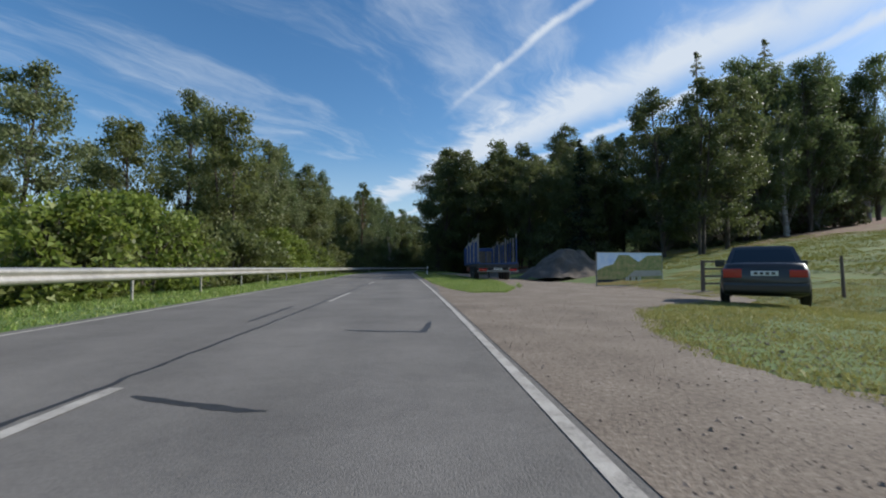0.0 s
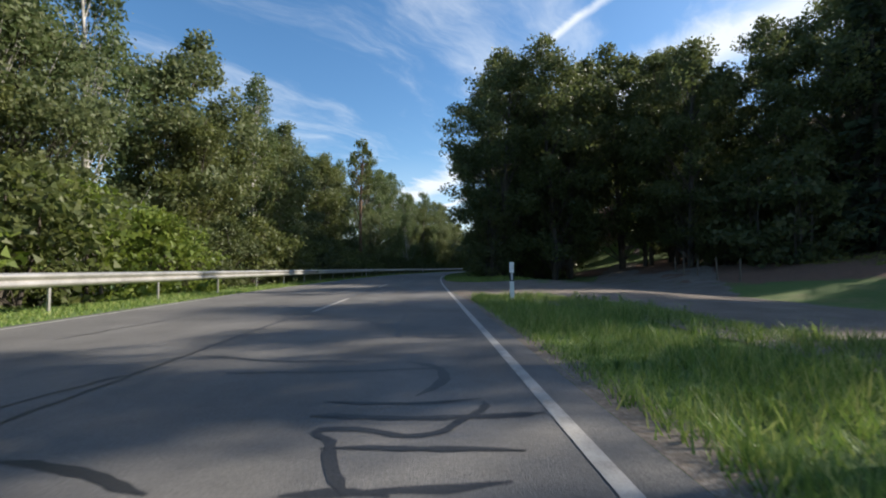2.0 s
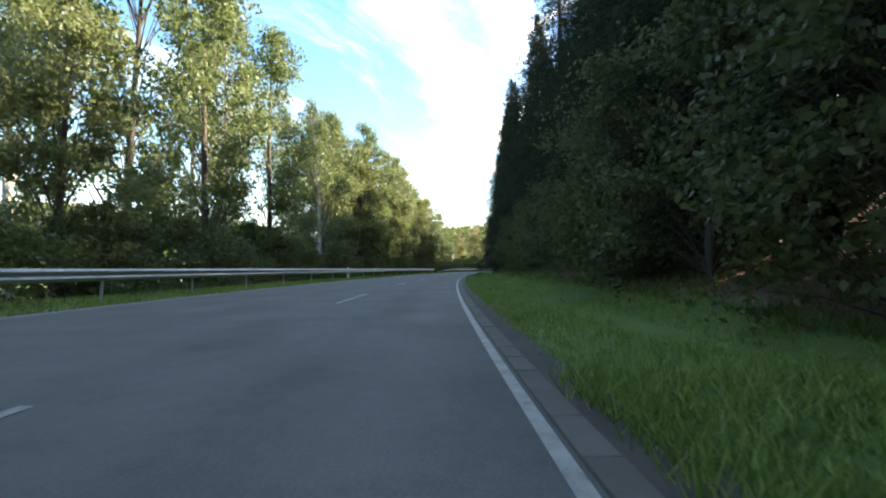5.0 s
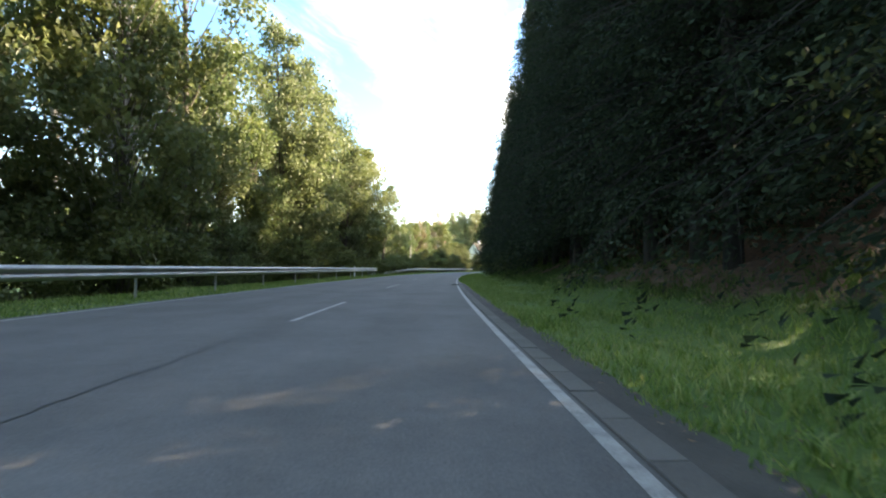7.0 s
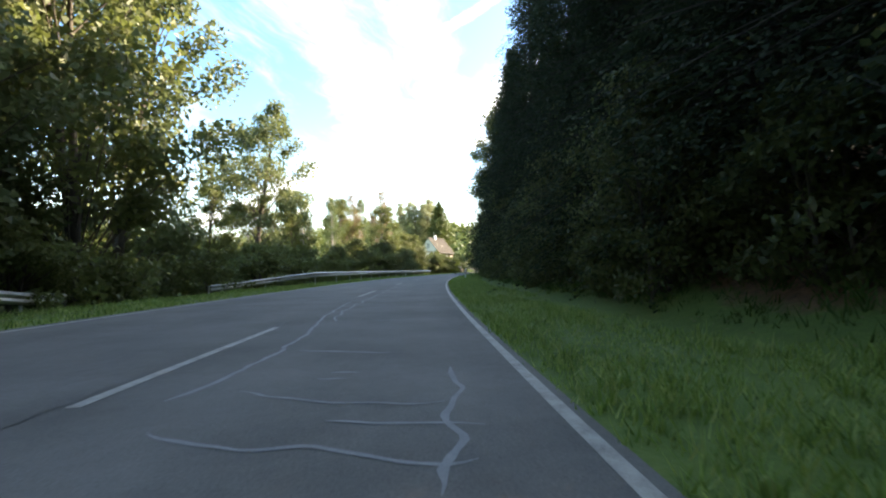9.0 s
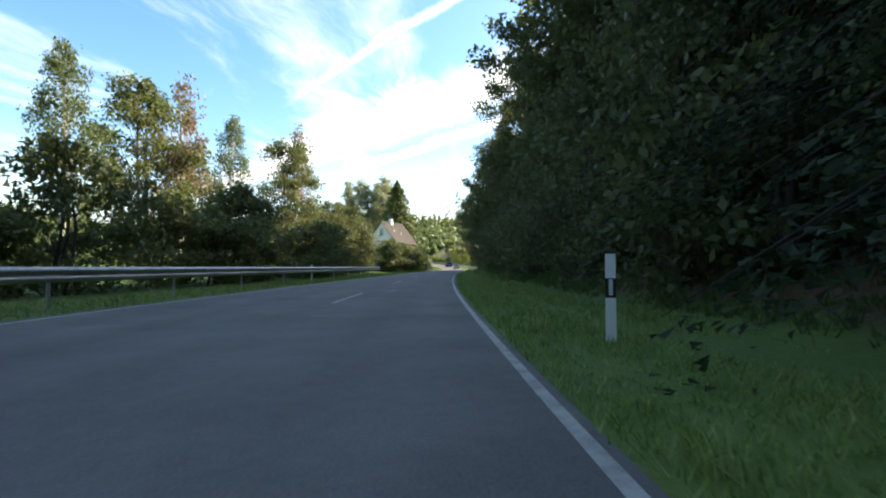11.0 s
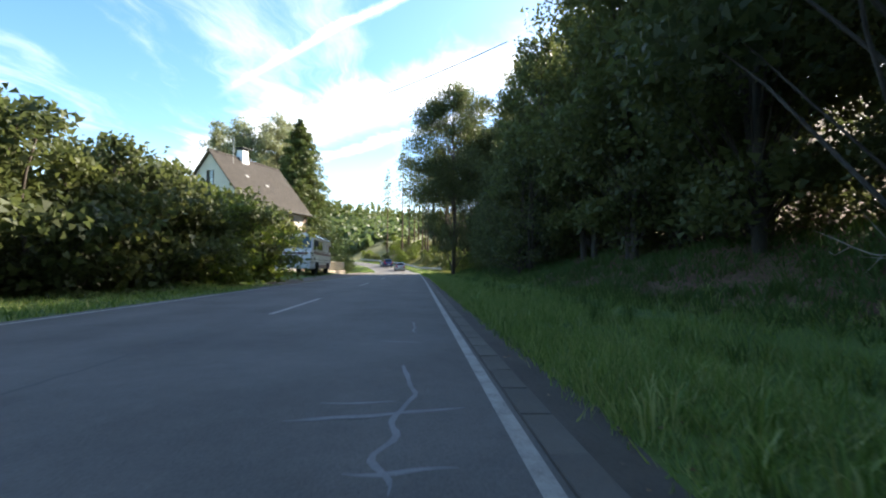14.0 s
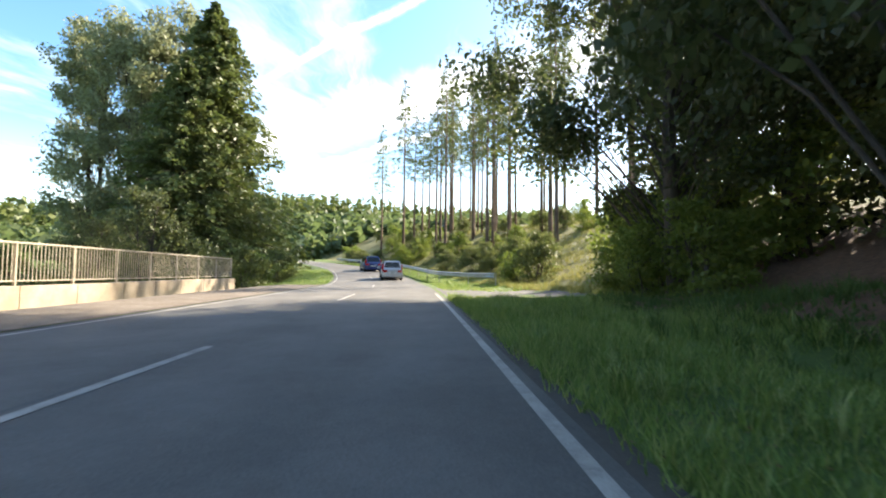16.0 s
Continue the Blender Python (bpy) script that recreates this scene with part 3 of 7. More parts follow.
# ---- trees and bushes ----
RNG = np.random.default_rng(7)


def tube(points, radii, n=6):
    """A tapered round limb along points."""
    p, r = np.asarray(points, float), np.asarray(radii, float)
    way = np.gradient(p, axis=0)
    way /= np.linalg.norm(way, axis=1, keepdims=True) + 1e-9
    ref = np.where(abs(way[:, 2:3]) > 0.9, [[1.0, 0, 0]], [[0, 0, 1.0]])
    a = np.cross(way, ref)
    a /= np.linalg.norm(a, axis=1, keepdims=True)
    b = np.cross(way, a)
    ang = np.arange(n) * 2 * np.pi / n
    ring = p[:, None] + r[:, None, None] * (np.cos(ang)[None, :, None] * a[:, None] + np.sin(ang)[None, :, None] * b[:, None])
    i, j = np.meshgrid(np.arange(len(p) - 1), np.arange(n), indexing="ij")
    i, j = i.ravel(), j.ravel()
    k = (j + 1) % n
    return ring.reshape(-1, 3), np.stack([i * n + j, i * n + k, (i + 1) * n + k, (i + 1) * n + j], 1)


def blades(centres, size, rng, slim=0.55, hang=0.0, flat=0.0, way=None, kite=False):
    """One small pointed leaf at each centre."""
    n = len(centres)
    a = rng.normal(size=(n, 3)) if way is None else way + rng.normal(size=(n, 3)) * 0.35
    a[:, 2] -= hang * 2
    a /= np.linalg.norm(a, axis=1, keepdims=True)
    b = np.cross(a, rng.normal(size=(n, 3)))
    if flat:
        b[:, 2] *= 1 - flat
    b /= np.linalg.norm(b, axis=1, keepdims=True)
    sz = (size * rng.uniform(0.6, 1.35, n))[:, None]
    c = np.asarray(centres)
    if kite:
        v = np.stack([c - a * sz * 1.1, c + b * sz * slim * 1.15 - a * sz * 0.1, c + a * sz * 1.15, c - b * sz * slim * 1.15 - a * sz * 0.1], 1).reshape(-1, 3)
        return v, np.arange(n * 4).reshape(-1, 4)
    v = np.stack([c - a * sz * 1.1, c + a * sz * 0.75 + b * sz * slim * 1.25, c + a * sz * 0.75 - b * sz * slim * 1.25], 1).reshape(-1, 3)
    i = np.arange(n) * 3
    return v, np.stack([i, i + 1, i + 2], 1)


def broadleaf(name, label, seed, tall, wide, clear, clumps, per, leaf, foliage, bark, hang=0.0, puff=1.0, stems=1, shape=0.9, lean=0.0, kite=False):
    """A tree with limbs that end in clumps of leaves. clear: the share of the height below the crown."""
    rng = np.random.default_rng(seed)
    wood, crown = [], []
    tops = []
    for k in range(stems):
        foot = rng.normal(0, 0.25, 2) * (stems > 1)
        bend = rng.normal(0, 0.04 * tall, 2) + lean
        h = np.linspace(0, 1, 9)
        spine = np.stack([foot[0] + bend[0] * h ** 2 + 0.1 * np.sin(h * 6 + k), foot[1] + bend[1] * h ** 2 + 0.1 * np.cos(h * 5), h * tall * 0.93 - 0.3], 1)
        wood.append(tube(spine, (tall * 0.010 + 0.02) / math.sqrt(stems) * (1.25 - h * 1.12) + 0.012, 8))
        tops.append(spine)
    for _ in range(clumps):
        spine = tops[rng.integers(stems)]
        f = rng.uniform(0, 1) ** 0.9
        girth = wide * (math.sin(math.pi * min(1, 0.16 + 0.84 * f ** shape)) ** 0.7) * rng.uniform(0.35, 1.08)
        ang = rng.uniform(0, 2 * math.pi)
        z = tall * (clear + (1 - clear) * f) * rng.uniform(0.95, 1.03)
        g = np.clip((z / tall - 0.12 - 0.2 * girth / wide) / 0.93, 0.05, 0.97)
        start = np.array([np.interp(g, np.linspace(0, 1, 9), spine[:, i]) for i in range(3)])
        axis = np.array([np.interp(min(1, z / tall), np.linspace(0, 1, 9), spine[:, i]) for i in range(2)])
        end = np.array([axis[0] + girth * math.cos(ang), axis[1] + girth * math.sin(ang), z])
        mid = start * 0.5 + end * 0.5 + np.array([0, 0, 0.08 * girth]) + rng.normal(0, 0.12, 3)
        thick = 0.010 + 0.0045 * tall * 0.35 * rng.uniform(0.6, 1.2)
        wood.append(tube([start, mid, end], np.array([1, 0.6, 0.15]) * thick, 4))
        size = puff * rng.uniform(0.6, 1.25)
        n = int(per * rng.uniform(0.6, 1.3))
        pts = rng.normal(size=(n, 3))
        pts /= np.linalg.norm(pts, axis=1, keepdims=True)
        pts *= (rng.uniform(0.15, 1, n) ** 0.6)[:, None] * size * np.array([1.0, 1.0, 0.5])
        pts[:, 2] -= 0.16 * (pts[:, 0] ** 2 + pts[:, 1] ** 2) / size
        if hang:
            pts[:, 2] -= rng.uniform(0, 1, n) * hang * size * 1.6
        twist = (mid - end) * 0.25
        crown.append(end + pts + twist * rng.uniform(0, 1.6, (n, 1)))
    crown = np.concatenate(crown)
    tree = thing(name, label, "tree")
    part_of(tree, "trunk", mesh("trunk", *joined(wood), bark))
    part_of(tree, "crown", mesh("crown", *blades(crown, leaf, rng, hang=hang * 0.6, kite=kite), foliage, flat=True))
    return tree


def conifer(name, label, seed, tall, wide, clear, whorls, arms, sprays, leaf, foliage, bark, droop=0.35, taper=1.0, gaps=0.0):
    """A conifer: whorls of drooping boughs set with sprays of needles."""
    rng = np.random.default_rng(seed)
    h = np.linspace(0, 1, 7)
    wood = [tube(np.stack([0.04 * np.sin(h * 5), 0.04 * np.cos(h * 4), h * tall - 0.3], 1), tall * (0.0075 if clear > 0.4 else 0.011) * (1.1 - h) + 0.012, 8)]
    cs, ws = [], []
    for k in range(whorls):
        f = k / (whorls - 1)
        z0 = tall * (clear + (0.985 - clear) * f)
        for _ in range(arms):
            if rng.uniform() < gaps:
                continue
            ang = rng.uniform(0, 2 * math.pi)
            reach = (wide * (1 - f) ** taper + 0.18) * rng.uniform(0.5, 1.08)
            tip_drop = droop * reach * (1.1 - 0.9 * f)
            q = np.linspace(0, 1, 5)
            line = np.stack([reach * q * math.cos(ang), reach * q * math.sin(ang), z0 + rng.normal(0, 0.12) + 0.22 * reach * q - (tip_drop + 0.22 * reach) * q ** 1.6 + 0.1 * reach * q ** 4], 1)
            wood.append(tube(line[::2], np.array([1, 0.8, 0.6, 0.35, 0.12])[::2] * (0.006 + 0.0055 * reach), 3))
            n = max(5, int(sprays * (0.3 + reach / wide)))
            w = rng.uniform(0.12, 1.02, n) ** 0.8
            at = np.stack([np.interp(w, q, line[:, i]) for i in range(3)], 1)
            side = rng.uniform(-1, 1, n) * (0.14 + 0.30 * reach * (1.05 - w))
            at[:, 0] -= math.sin(ang) * side
            at[:, 1] += math.cos(ang) * side
            at[:, 2] -= abs(side) * 0.45 + rng.uniform(0, 1, n) ** 1.5 * (0.16 + 0.12 * reach)
            out = np.stack([math.cos(ang) - math.sin(ang) * np.sign(side) * 0.9, math.sin(ang) + math.cos(ang) * np.sign(side) * 0.9, np.full(n, -0.55)], 1)
            cs.append(at), ws.append(out)
    tree = thing(name, label, "tree")
    part_of(tree, "trunk", mesh("trunk", *joined(wood), bark))
    part_of(tree, "crown", mesh("crown", *blades(np.concatenate(cs), leaf, rng, slim=0.34, way=np.concatenate(ws)), foliage, flat=True))
    return tree


def pine(name, label, seed, tall, clear, clumps, per, leaf, foliage, spread):
    return broadleaf(name, label, seed, tall, spread, clear, clumps, per, leaf, foliage, M_PINE_BARK, puff=0.75, shape=0.7)


PROTO = {
    "oak": broadleaf("oak_tree", "tall dark green oak at the wood's edge", 1, 20, 5.6, 0.12, 78, 260, 0.135, M_LEAF_DARK, M_BARK, puff=1.3, shape=1.5),
    "oak2": broadleaf("oak_tree", "tall dark green oak at the wood's edge", 21, 19, 5.0, 0.16, 70, 255, 0.135, M_LEAF_DARK, M_BARK, puff=1.25, stems=2, shape=1.5),
    "near_oak": broadleaf("oak_tree", "dark oak that hangs over the road with low boughs", 41, 17, 6.2, 0.16, 125, 600, 0.075, M_LEAF_OAK, M_BARK, puff=1.45, shape=1.4, hang=0.25, kite=True),
    "far_oak": broadleaf("oak_tree", "dark oak deep in the wood", 31, 20, 5.6, 0.10, 60, 120, 0.23, M_LEAF_DARK, M_BARK, puff=1.6, shape=1.5),
    "alder": broadleaf("alder_tree", "olive green alder with dense foliage behind the guard rail", 2, 18, 4.3, 0.06, 84, 230, 0.13, M_LEAF_OLIVE, M_BARK, puff=1.25, hang=0.3, shape=1.5),
    "alder2": broadleaf("alder_tree", "green alder with several stems behind the guard rail", 3, 16, 3.9, 0.06, 78, 220, 0.13, M_LEAF_MID, M_BARK, puff=1.2, stems=2, hang=0.25, shape=1.5),
    "birch": broadleaf("birch_tree", "slender birch with yellowing drooping twigs", 4, 18, 2.8, 0.2, 62, 150, 0.11, M_LEAF_YELLOW, M_BIRCH, puff=0.85, hang=0.8),
    "maple": broadleaf("maple_tree", "bright yellow-green maple lit by the sun", 5, 18, 4.0, 0.14, 62, 230, 0.12, M_LEAF_YELLOW, M_BARK, puff=1.2, shape=1.5),
    "spruce": conifer("spruce_tree", "tall dark spruce with drooping boughs", 6, 20, 3.7, 0.03, 34, 7, 13, 0.30, M_NEEDLE_SHADE, M_BARK_SHADE),
    "near_spruce": conifer("spruce_tree", "tall dark spruce with drooping boughs at the road", 26, 19, 4.5, 0.12, 50, 9, 110, 0.068, M_NEEDLE_SHADE, M_BARK_SHADE, droop=0.42, taper=0.8),
    "near_spruce2": conifer("spruce_tree", "ragged dark spruce with drooping boughs at the road", 27, 16, 4.0, 0.11, 44, 9, 110, 0.068, M_NEEDLE_SHADE, M_BARK_SHADE, droop=0.5, taper=0.75, gaps=0.12),
    "spruce2": conifer("spruce_tree", "dark spruce with ragged drooping boughs", 16, 17, 3.3, 0.02, 30, 7, 13, 0.29, M_NEEDLE_SHADE, M_BARK_SHADE, droop=0.45),
    "pine": pine("pine_tree", "lone pine with a bare trunk and a rounded crown", 8, 23, 0.62, 34, 90, 0.17, M_LEAF_MID, 2.6),
    "shrub": broadleaf("shrub", "dense dark green shrub at the roadside", 9, 3.4, 1.9, 0.02, 40, 120, 0.078, M_LEAF_DARK, M_BARK, puff=0.68, stems=3),
    "shrub2": broadleaf("shrub", "green roadside shrub with arching stems", 10, 3.0, 1.8, 0.02, 40, 118, 0.078, M_LEAF_MID, M_BARK, puff=0.66, stems=3, hang=0.2),
    "shrub3": broadleaf("shrub", "yellow-green shrub in the sun", 11, 3.0, 1.7, 0.02, 40, 118, 0.078, M_LEAF_BRIGHT, M_BARK, puff=0.66, stems=3),
    "hazel": broadleaf("hazel_tree", "dark hazel leaning over the bank", 12, 7.5, 3.0, 0.03, 100, 95, 0.08, M_LEAF_HAZEL, M_BARK, puff=0.85, stems=3, hang=0.25, kite=True),
    "far_hazel": broadleaf("hazel_tree", "dark hazel under the taller trees", 32, 7.5, 3.0, 0.03, 45, 60, 0.19, M_LEAF_HAZEL, M_BARK, puff=1.1, stems=3, hang=0.25),
    "weeping": broadleaf("birch_tree", "weeping birch with sparse rusty hanging twigs", 13, 17, 2.5, 0.3, 48, 110, 0.12, M_LEAF_RUST, M_BIRCH, puff=0.75, hang=1.3),
    "poplar": broadleaf("poplar_tree", "tall grey-green poplar with an airy crown", 14, 28, 5.0, 0.1, 130, 170, 0.19, M_LEAF_GREY, M_BARK, puff=1.5, stems=2, shape=1.2),
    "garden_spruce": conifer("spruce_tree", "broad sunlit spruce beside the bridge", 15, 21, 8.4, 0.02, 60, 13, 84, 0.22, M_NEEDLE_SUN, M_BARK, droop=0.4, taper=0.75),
    "larch": conifer("larch_tree", "tall airy larch with pale sunlit boughs", 19, 24, 2.6, 0.2, 30, 6, 30, 0.16, M_LEAF_LARCH, M_PINE_BARK, droop=0.25, taper=0.6, gaps=0.3),
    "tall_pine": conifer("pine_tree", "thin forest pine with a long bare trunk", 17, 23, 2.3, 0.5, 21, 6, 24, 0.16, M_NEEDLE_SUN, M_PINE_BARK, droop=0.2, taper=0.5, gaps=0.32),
}
for proto in PROTO.values():
    proto.location = (0, -300, -200)


def plant(kind, s, u, size=1.0, spin=None, group="", tall=1.0, sink=0.05):
    x, y, z = ground_at(s, u)
    spin = RNG.uniform(0, 360) if spin is None else spin
    ob = copy_thing(PROTO[kind], pose(x, y, z - sink, 0, 0, spin) @ Matrix.Diagonal((size, size, size * tall, 1)))
    if group:
        ob["group"] = group
    return ob


def row(kinds, s0, s1, step, u0, u1, lo, hi, group, tall=(0.95, 1.1)):
    s = s0
    while s < s1:
        plant(kinds[RNG.integers(len(kinds))], s + RNG.uniform(-0.3, 0.3) * step, RNG.uniform(u0, u1), RNG.uniform(lo, hi), group=group, tall=RNG.uniform(*tall))
        s += step * RNG.uniform(0.8, 1.2)


# Behind the left guard rail
RAIL_SHRUBS, RAIL_TREES = "shrubs behind the guard rail", "trees behind the guard rail"
row(["shrub2", "shrub3"], 2, 60, 3.0, -13.0, -11.0, 1.1, 1.7, RAIL_SHRUBS)
row(["shrub", "shrub2", "shrub2"], 60, 100, 3.0, -12.5, -11.0, 1.0, 1.5, RAIL_SHRUBS)
row(["shrub", "shrub2", "shrub2"], 100, 190, 3.2, -13.6, -11.6, 0.8, 1.3, RAIL_SHRUBS)
for s, u, k, z in ((51, -25, "alder", 1.18), (40, -24, "alder2", 0.95), (30, -25, "alder", 0.9), (22, -22, "alder2", 0.6), (58, -19, "alder2", 0.9), (66, -18, "alder2", 1.0),
                   (64, -14.5, "alder2", 0.72), (72, -16, "alder2", 0.95), (79, -15, "alder2", 0.9), (84, -19, "alder2", 1.0), (90, -18.5, "spruce", 1.0), (96, -16, "birch", 0.95),
                   (103, -17, "birch", 1.05), (105.5, -14, "pine", 1.0), (112, -14, "alder", 0.75), (46, -30, "alder", 0.8), (36, -17, "alder2", 0.5), (44, -17, "alder2", 0.55),
                   (28, -17, "shrub2", 1.7), (18, -17, "shrub3", 1.8), (12, -16, "shrub3", 1.3), (52, -16, "alder2", 0.6)):
    plant(k, s, u, z, group=RAIL_TREES)
row(["alder2", "alder2", "birch", "alder"], 56, 112, 5.4, -19, -14.5, 0.7, 1.1, RAIL_TREES, (0.9, 1.2))
row(["alder", "alder", "alder2"], 38, 56, 5.4, -19, -15, 0.75, 1.1, RAIL_TREES)
row(["maple", "birch", "birch"], 118, 150, 6.5, -17.5, -14.5, 0.95, 1.15, RAIL_TREES, (1.1, 1.3))
row(["alder2", "maple", "birch", "alder"], 146, 190, 5.2, -17, -13.5, 0.9, 1.15, RAIL_TREES, (1.05, 1.3))
row(["shrub", "shrub2"], 110, 206, 4.6, -17.5, -15.0, 1.2, 1.8, RAIL_SHRUBS)
row(["birch", "maple"], 122, 182, 11.0, -25, -20, 1.1, 1.25, RAIL_TREES)
for s, u, k, z in ((155, -14.5, "birch", 1.0), (157, -19, "birch", 1.1), (162, -15, "alder", 0.75), (168, -15, "maple", 0.75), (173, -14.5, "alder", 0.8), (179, -14, "maple", 0.8),
                   (186, -13.2, "alder", 0.9), (190, -14.5, "maple", 0.85), (193, -13.8, "alder2", 1.15), (197.5, -15.5, "alder", 1.05), (182, -19, "maple", 0.9), (213, -16, "alder", 0.95), (209, -18, "alder2", 0.6),
                   (219, -15, "alder2", 0.5), (226, -17, "birch", 0.6)):
    plant(k, s, u, z, group=RAIL_TREES)
row(["shrub", "shrub2", "shrub2"], 200, 262, 3.0, -13.2, -11.2, 1.0, 1.5, RAIL_SHRUBS)
row(["alder2", "birch"], 222, 262, 7.0, -21, -17, 0.5, 0.85, RAIL_TREES)
# Wood on the right
WOOD, SPRUCES, BANK = "trees of the wood", "spruces of the wood", "trees on the bank"
for s, u, k, z in ((78, 5.5, "oak", 0.98), (84, 7.5, "oak2", 1.24), (90, 6.0, "oak", 1.12), (92, 12, "oak", 1.05), (80, 12, "oak2", 1.05), (74, 26, "oak", 0.95), (72, 32, "oak", 1.0),
                   (86, 25, "oak2", 1.0), (96, 16, "oak", 1.0), (70, 38, "oak2", 1.0), (66, 44, "oak", 1.0), (98, 6, "oak2", 0.95)):
    plant(k, s, u, z, group=WOOD)
for s, u, k, z in ((76, 20.5, "oak2", 0.95), (72, 19, "oak", 0.85), (80, 21.5, "oak", 1.0), (86, 13, "oak2", 1.0),
                   (70, 21, "far_hazel", 0.9), (66, 20, "far_hazel", 0.9), (62, 19.5, "far_hazel", 0.85), (74, 23, "far_hazel", 1.0), (79, 24, "far_hazel", 1.0), (82, 9.5, "hazel", 0.9), (88, 10.5, "hazel", 1.0), (92, 9, "far_hazel", 1.0), (94, 14, "far_hazel", 1.1),
                   (100, 12, "oak", 0.95), (104, 16, "far_oak", 1.0), (100, 17.5, "far_hazel", 1.1), (107, 20, "far_oak", 0.9), (90, 29, "far_oak", 0.95), (96, 33, "far_oak", 1.0), (84, 30, "far_hazel", 1.1), (91, 27.5, "far_hazel", 1.1),
                   (68, 24, "oak", 0.75), (66, 29, "oak2", 0.85), (67, 38, "oak", 0.95), (69, 42, "oak2", 1.0),
                   (69, 20, "hazel", 0.9), (66, 26, "far_hazel", 1.0), (62, 34, "shrub", 1.4), (56, 38, "far_hazel", 0.9), (70, 34, "spruce", 1.0), (69, 46, "spruce", 1.1),
                   (62, 24, "spruce2", 1.05), (66, 30, "oak2", 0.95), (46.5, 27, "oak", 0.92), (42, 28.5, "oak2", 0.9), (44.5, 33, "oak", 0.9), (78, 10, "oak", 1.06), (80, 19, "oak2", 1.05), (82, 17.5, "oak", 1.1), (64, 24.5, "oak", 0.85),  (66, 22, "shrub", 1.5), (61, 25.5, "far_hazel", 0.9),
                   (101, 25, "shrub3", 1.3), (104, 28, "shrub3", 1.5), (98, 29, "shrub3", 1.3), (108, 27, "shrub3", 1.6), (106, 31, "shrub2", 1.5), (112, 32, "maple", 0.6)):
    plant(k, s, u, z, group=WOOD)
row(["far_oak", "spruce"], 118, 215, 8.0, 24, 29, 0.9, 1.1, WOOD)
row(["far_oak", "spruce"], 124, 215, 10.0, 32, 42, 0.9, 1.1, WOOD)
row(["far_oak", "spruce"], 60, 80, 4.0, 44, 64, 0.85, 1.0, WOOD)
row(["birch", "larch", "maple"], 54, 69, 0.9, 43, 68, 1.1, 1.35, WOOD)
row(["far_hazel", "far_oak"], 58, 74, 1.3, 40, 74, 0.7, 1.0, WOOD)
row(["shrub", "hazel"], 76, 112, 3.0, 4.2, 6.5, 0.7, 1.0, "shrubs at the wood's edge")
row(["far_hazel"], 66, 84, 3.5, 28, 33, 0.8, 1.1, "shrubs at the wood's edge")
row(["far_hazel"], 54, 66, 1.7, 30, 60, 0.6, 1.0, "shrubs at the wood's edge")
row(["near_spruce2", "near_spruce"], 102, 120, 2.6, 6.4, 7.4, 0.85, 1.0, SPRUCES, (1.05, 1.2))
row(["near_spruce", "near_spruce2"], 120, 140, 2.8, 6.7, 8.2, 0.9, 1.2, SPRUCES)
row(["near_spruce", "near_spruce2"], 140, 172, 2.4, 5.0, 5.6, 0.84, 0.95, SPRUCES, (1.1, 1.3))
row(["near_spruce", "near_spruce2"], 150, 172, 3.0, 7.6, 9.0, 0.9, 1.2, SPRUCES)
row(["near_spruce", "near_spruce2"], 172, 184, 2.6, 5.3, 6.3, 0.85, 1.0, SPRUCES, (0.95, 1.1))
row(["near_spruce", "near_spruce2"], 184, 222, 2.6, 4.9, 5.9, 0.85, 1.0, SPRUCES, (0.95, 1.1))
row(["shrub", "hazel"], 168, 222, 3.0, 5.2, 6.4, 0.6, 0.9, "shrubs at the wood's edge")
row(["hazel", "shrub"], 184, 220, 1.7, 3.3, 4.1, 0.4, 0.6, "shrubs at the wood's edge")
row(["shrub", "hazel"], 172, 224, 3.2, 4.1, 5.0, 0.5, 0.75, "shrubs at the wood's edge")
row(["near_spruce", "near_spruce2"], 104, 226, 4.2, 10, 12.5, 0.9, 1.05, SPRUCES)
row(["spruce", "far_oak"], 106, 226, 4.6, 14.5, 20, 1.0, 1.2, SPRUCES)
row(["hazel", "hazel", "shrub"], 206, 276, 2.9, 4.4, 6.2, 0.65, 1.05, "hazels on the bank")
row(["hazel", "alder2"], 277, 301, 3.2, 8.0, 10.0, 0.5, 0.95, "hazels on the bank")
row(["hazel", "hazel", "shrub2"], 302, 324, 2.9, 5.2, 6.8, 0.65, 1.05, "hazels on the bank")
row(["shrub", "shrub2"], 208, 276, 2.6, 5.6, 7.0, 0.7, 1.0, "hazels on the bank")
row(["far_oak"], 206, 300, 6.0, 13.5, 18, 0.75, 0.95, BANK)
row(["hazel"], 208, 322, 5.0, 7.5, 9.5, 0.9, 1.2, "hazels on the bank")
row(["near_spruce2", "oak2"], 224, 258, 4.0, 6.6, 8.6, 0.85, 1.05, BANK)
row(["oak2", "alder2", "far_oak", "spruce2"], 218, 262, 5.5, 9, 13, 0.8, 1.0, BANK)
row(["alder2", "oak2"], 264, 286, 6.0, 9, 12, 0.7, 0.95, BANK)
row(["alder2", "oak2"], 287, 326, 2.8, 8.0, 11, 0.62, 0.78, BANK)
row(["far_oak"], 300, 336, 4.0, 13, 17, 0.55, 0.7, BANK)
row(["far_oak", "spruce"], 220, 262, 7.0, 17, 24, 0.9, 1.1, BANK)
row(["far_oak"], 306, 334, 8.0, 18, 24, 0.55, 0.7, BANK)
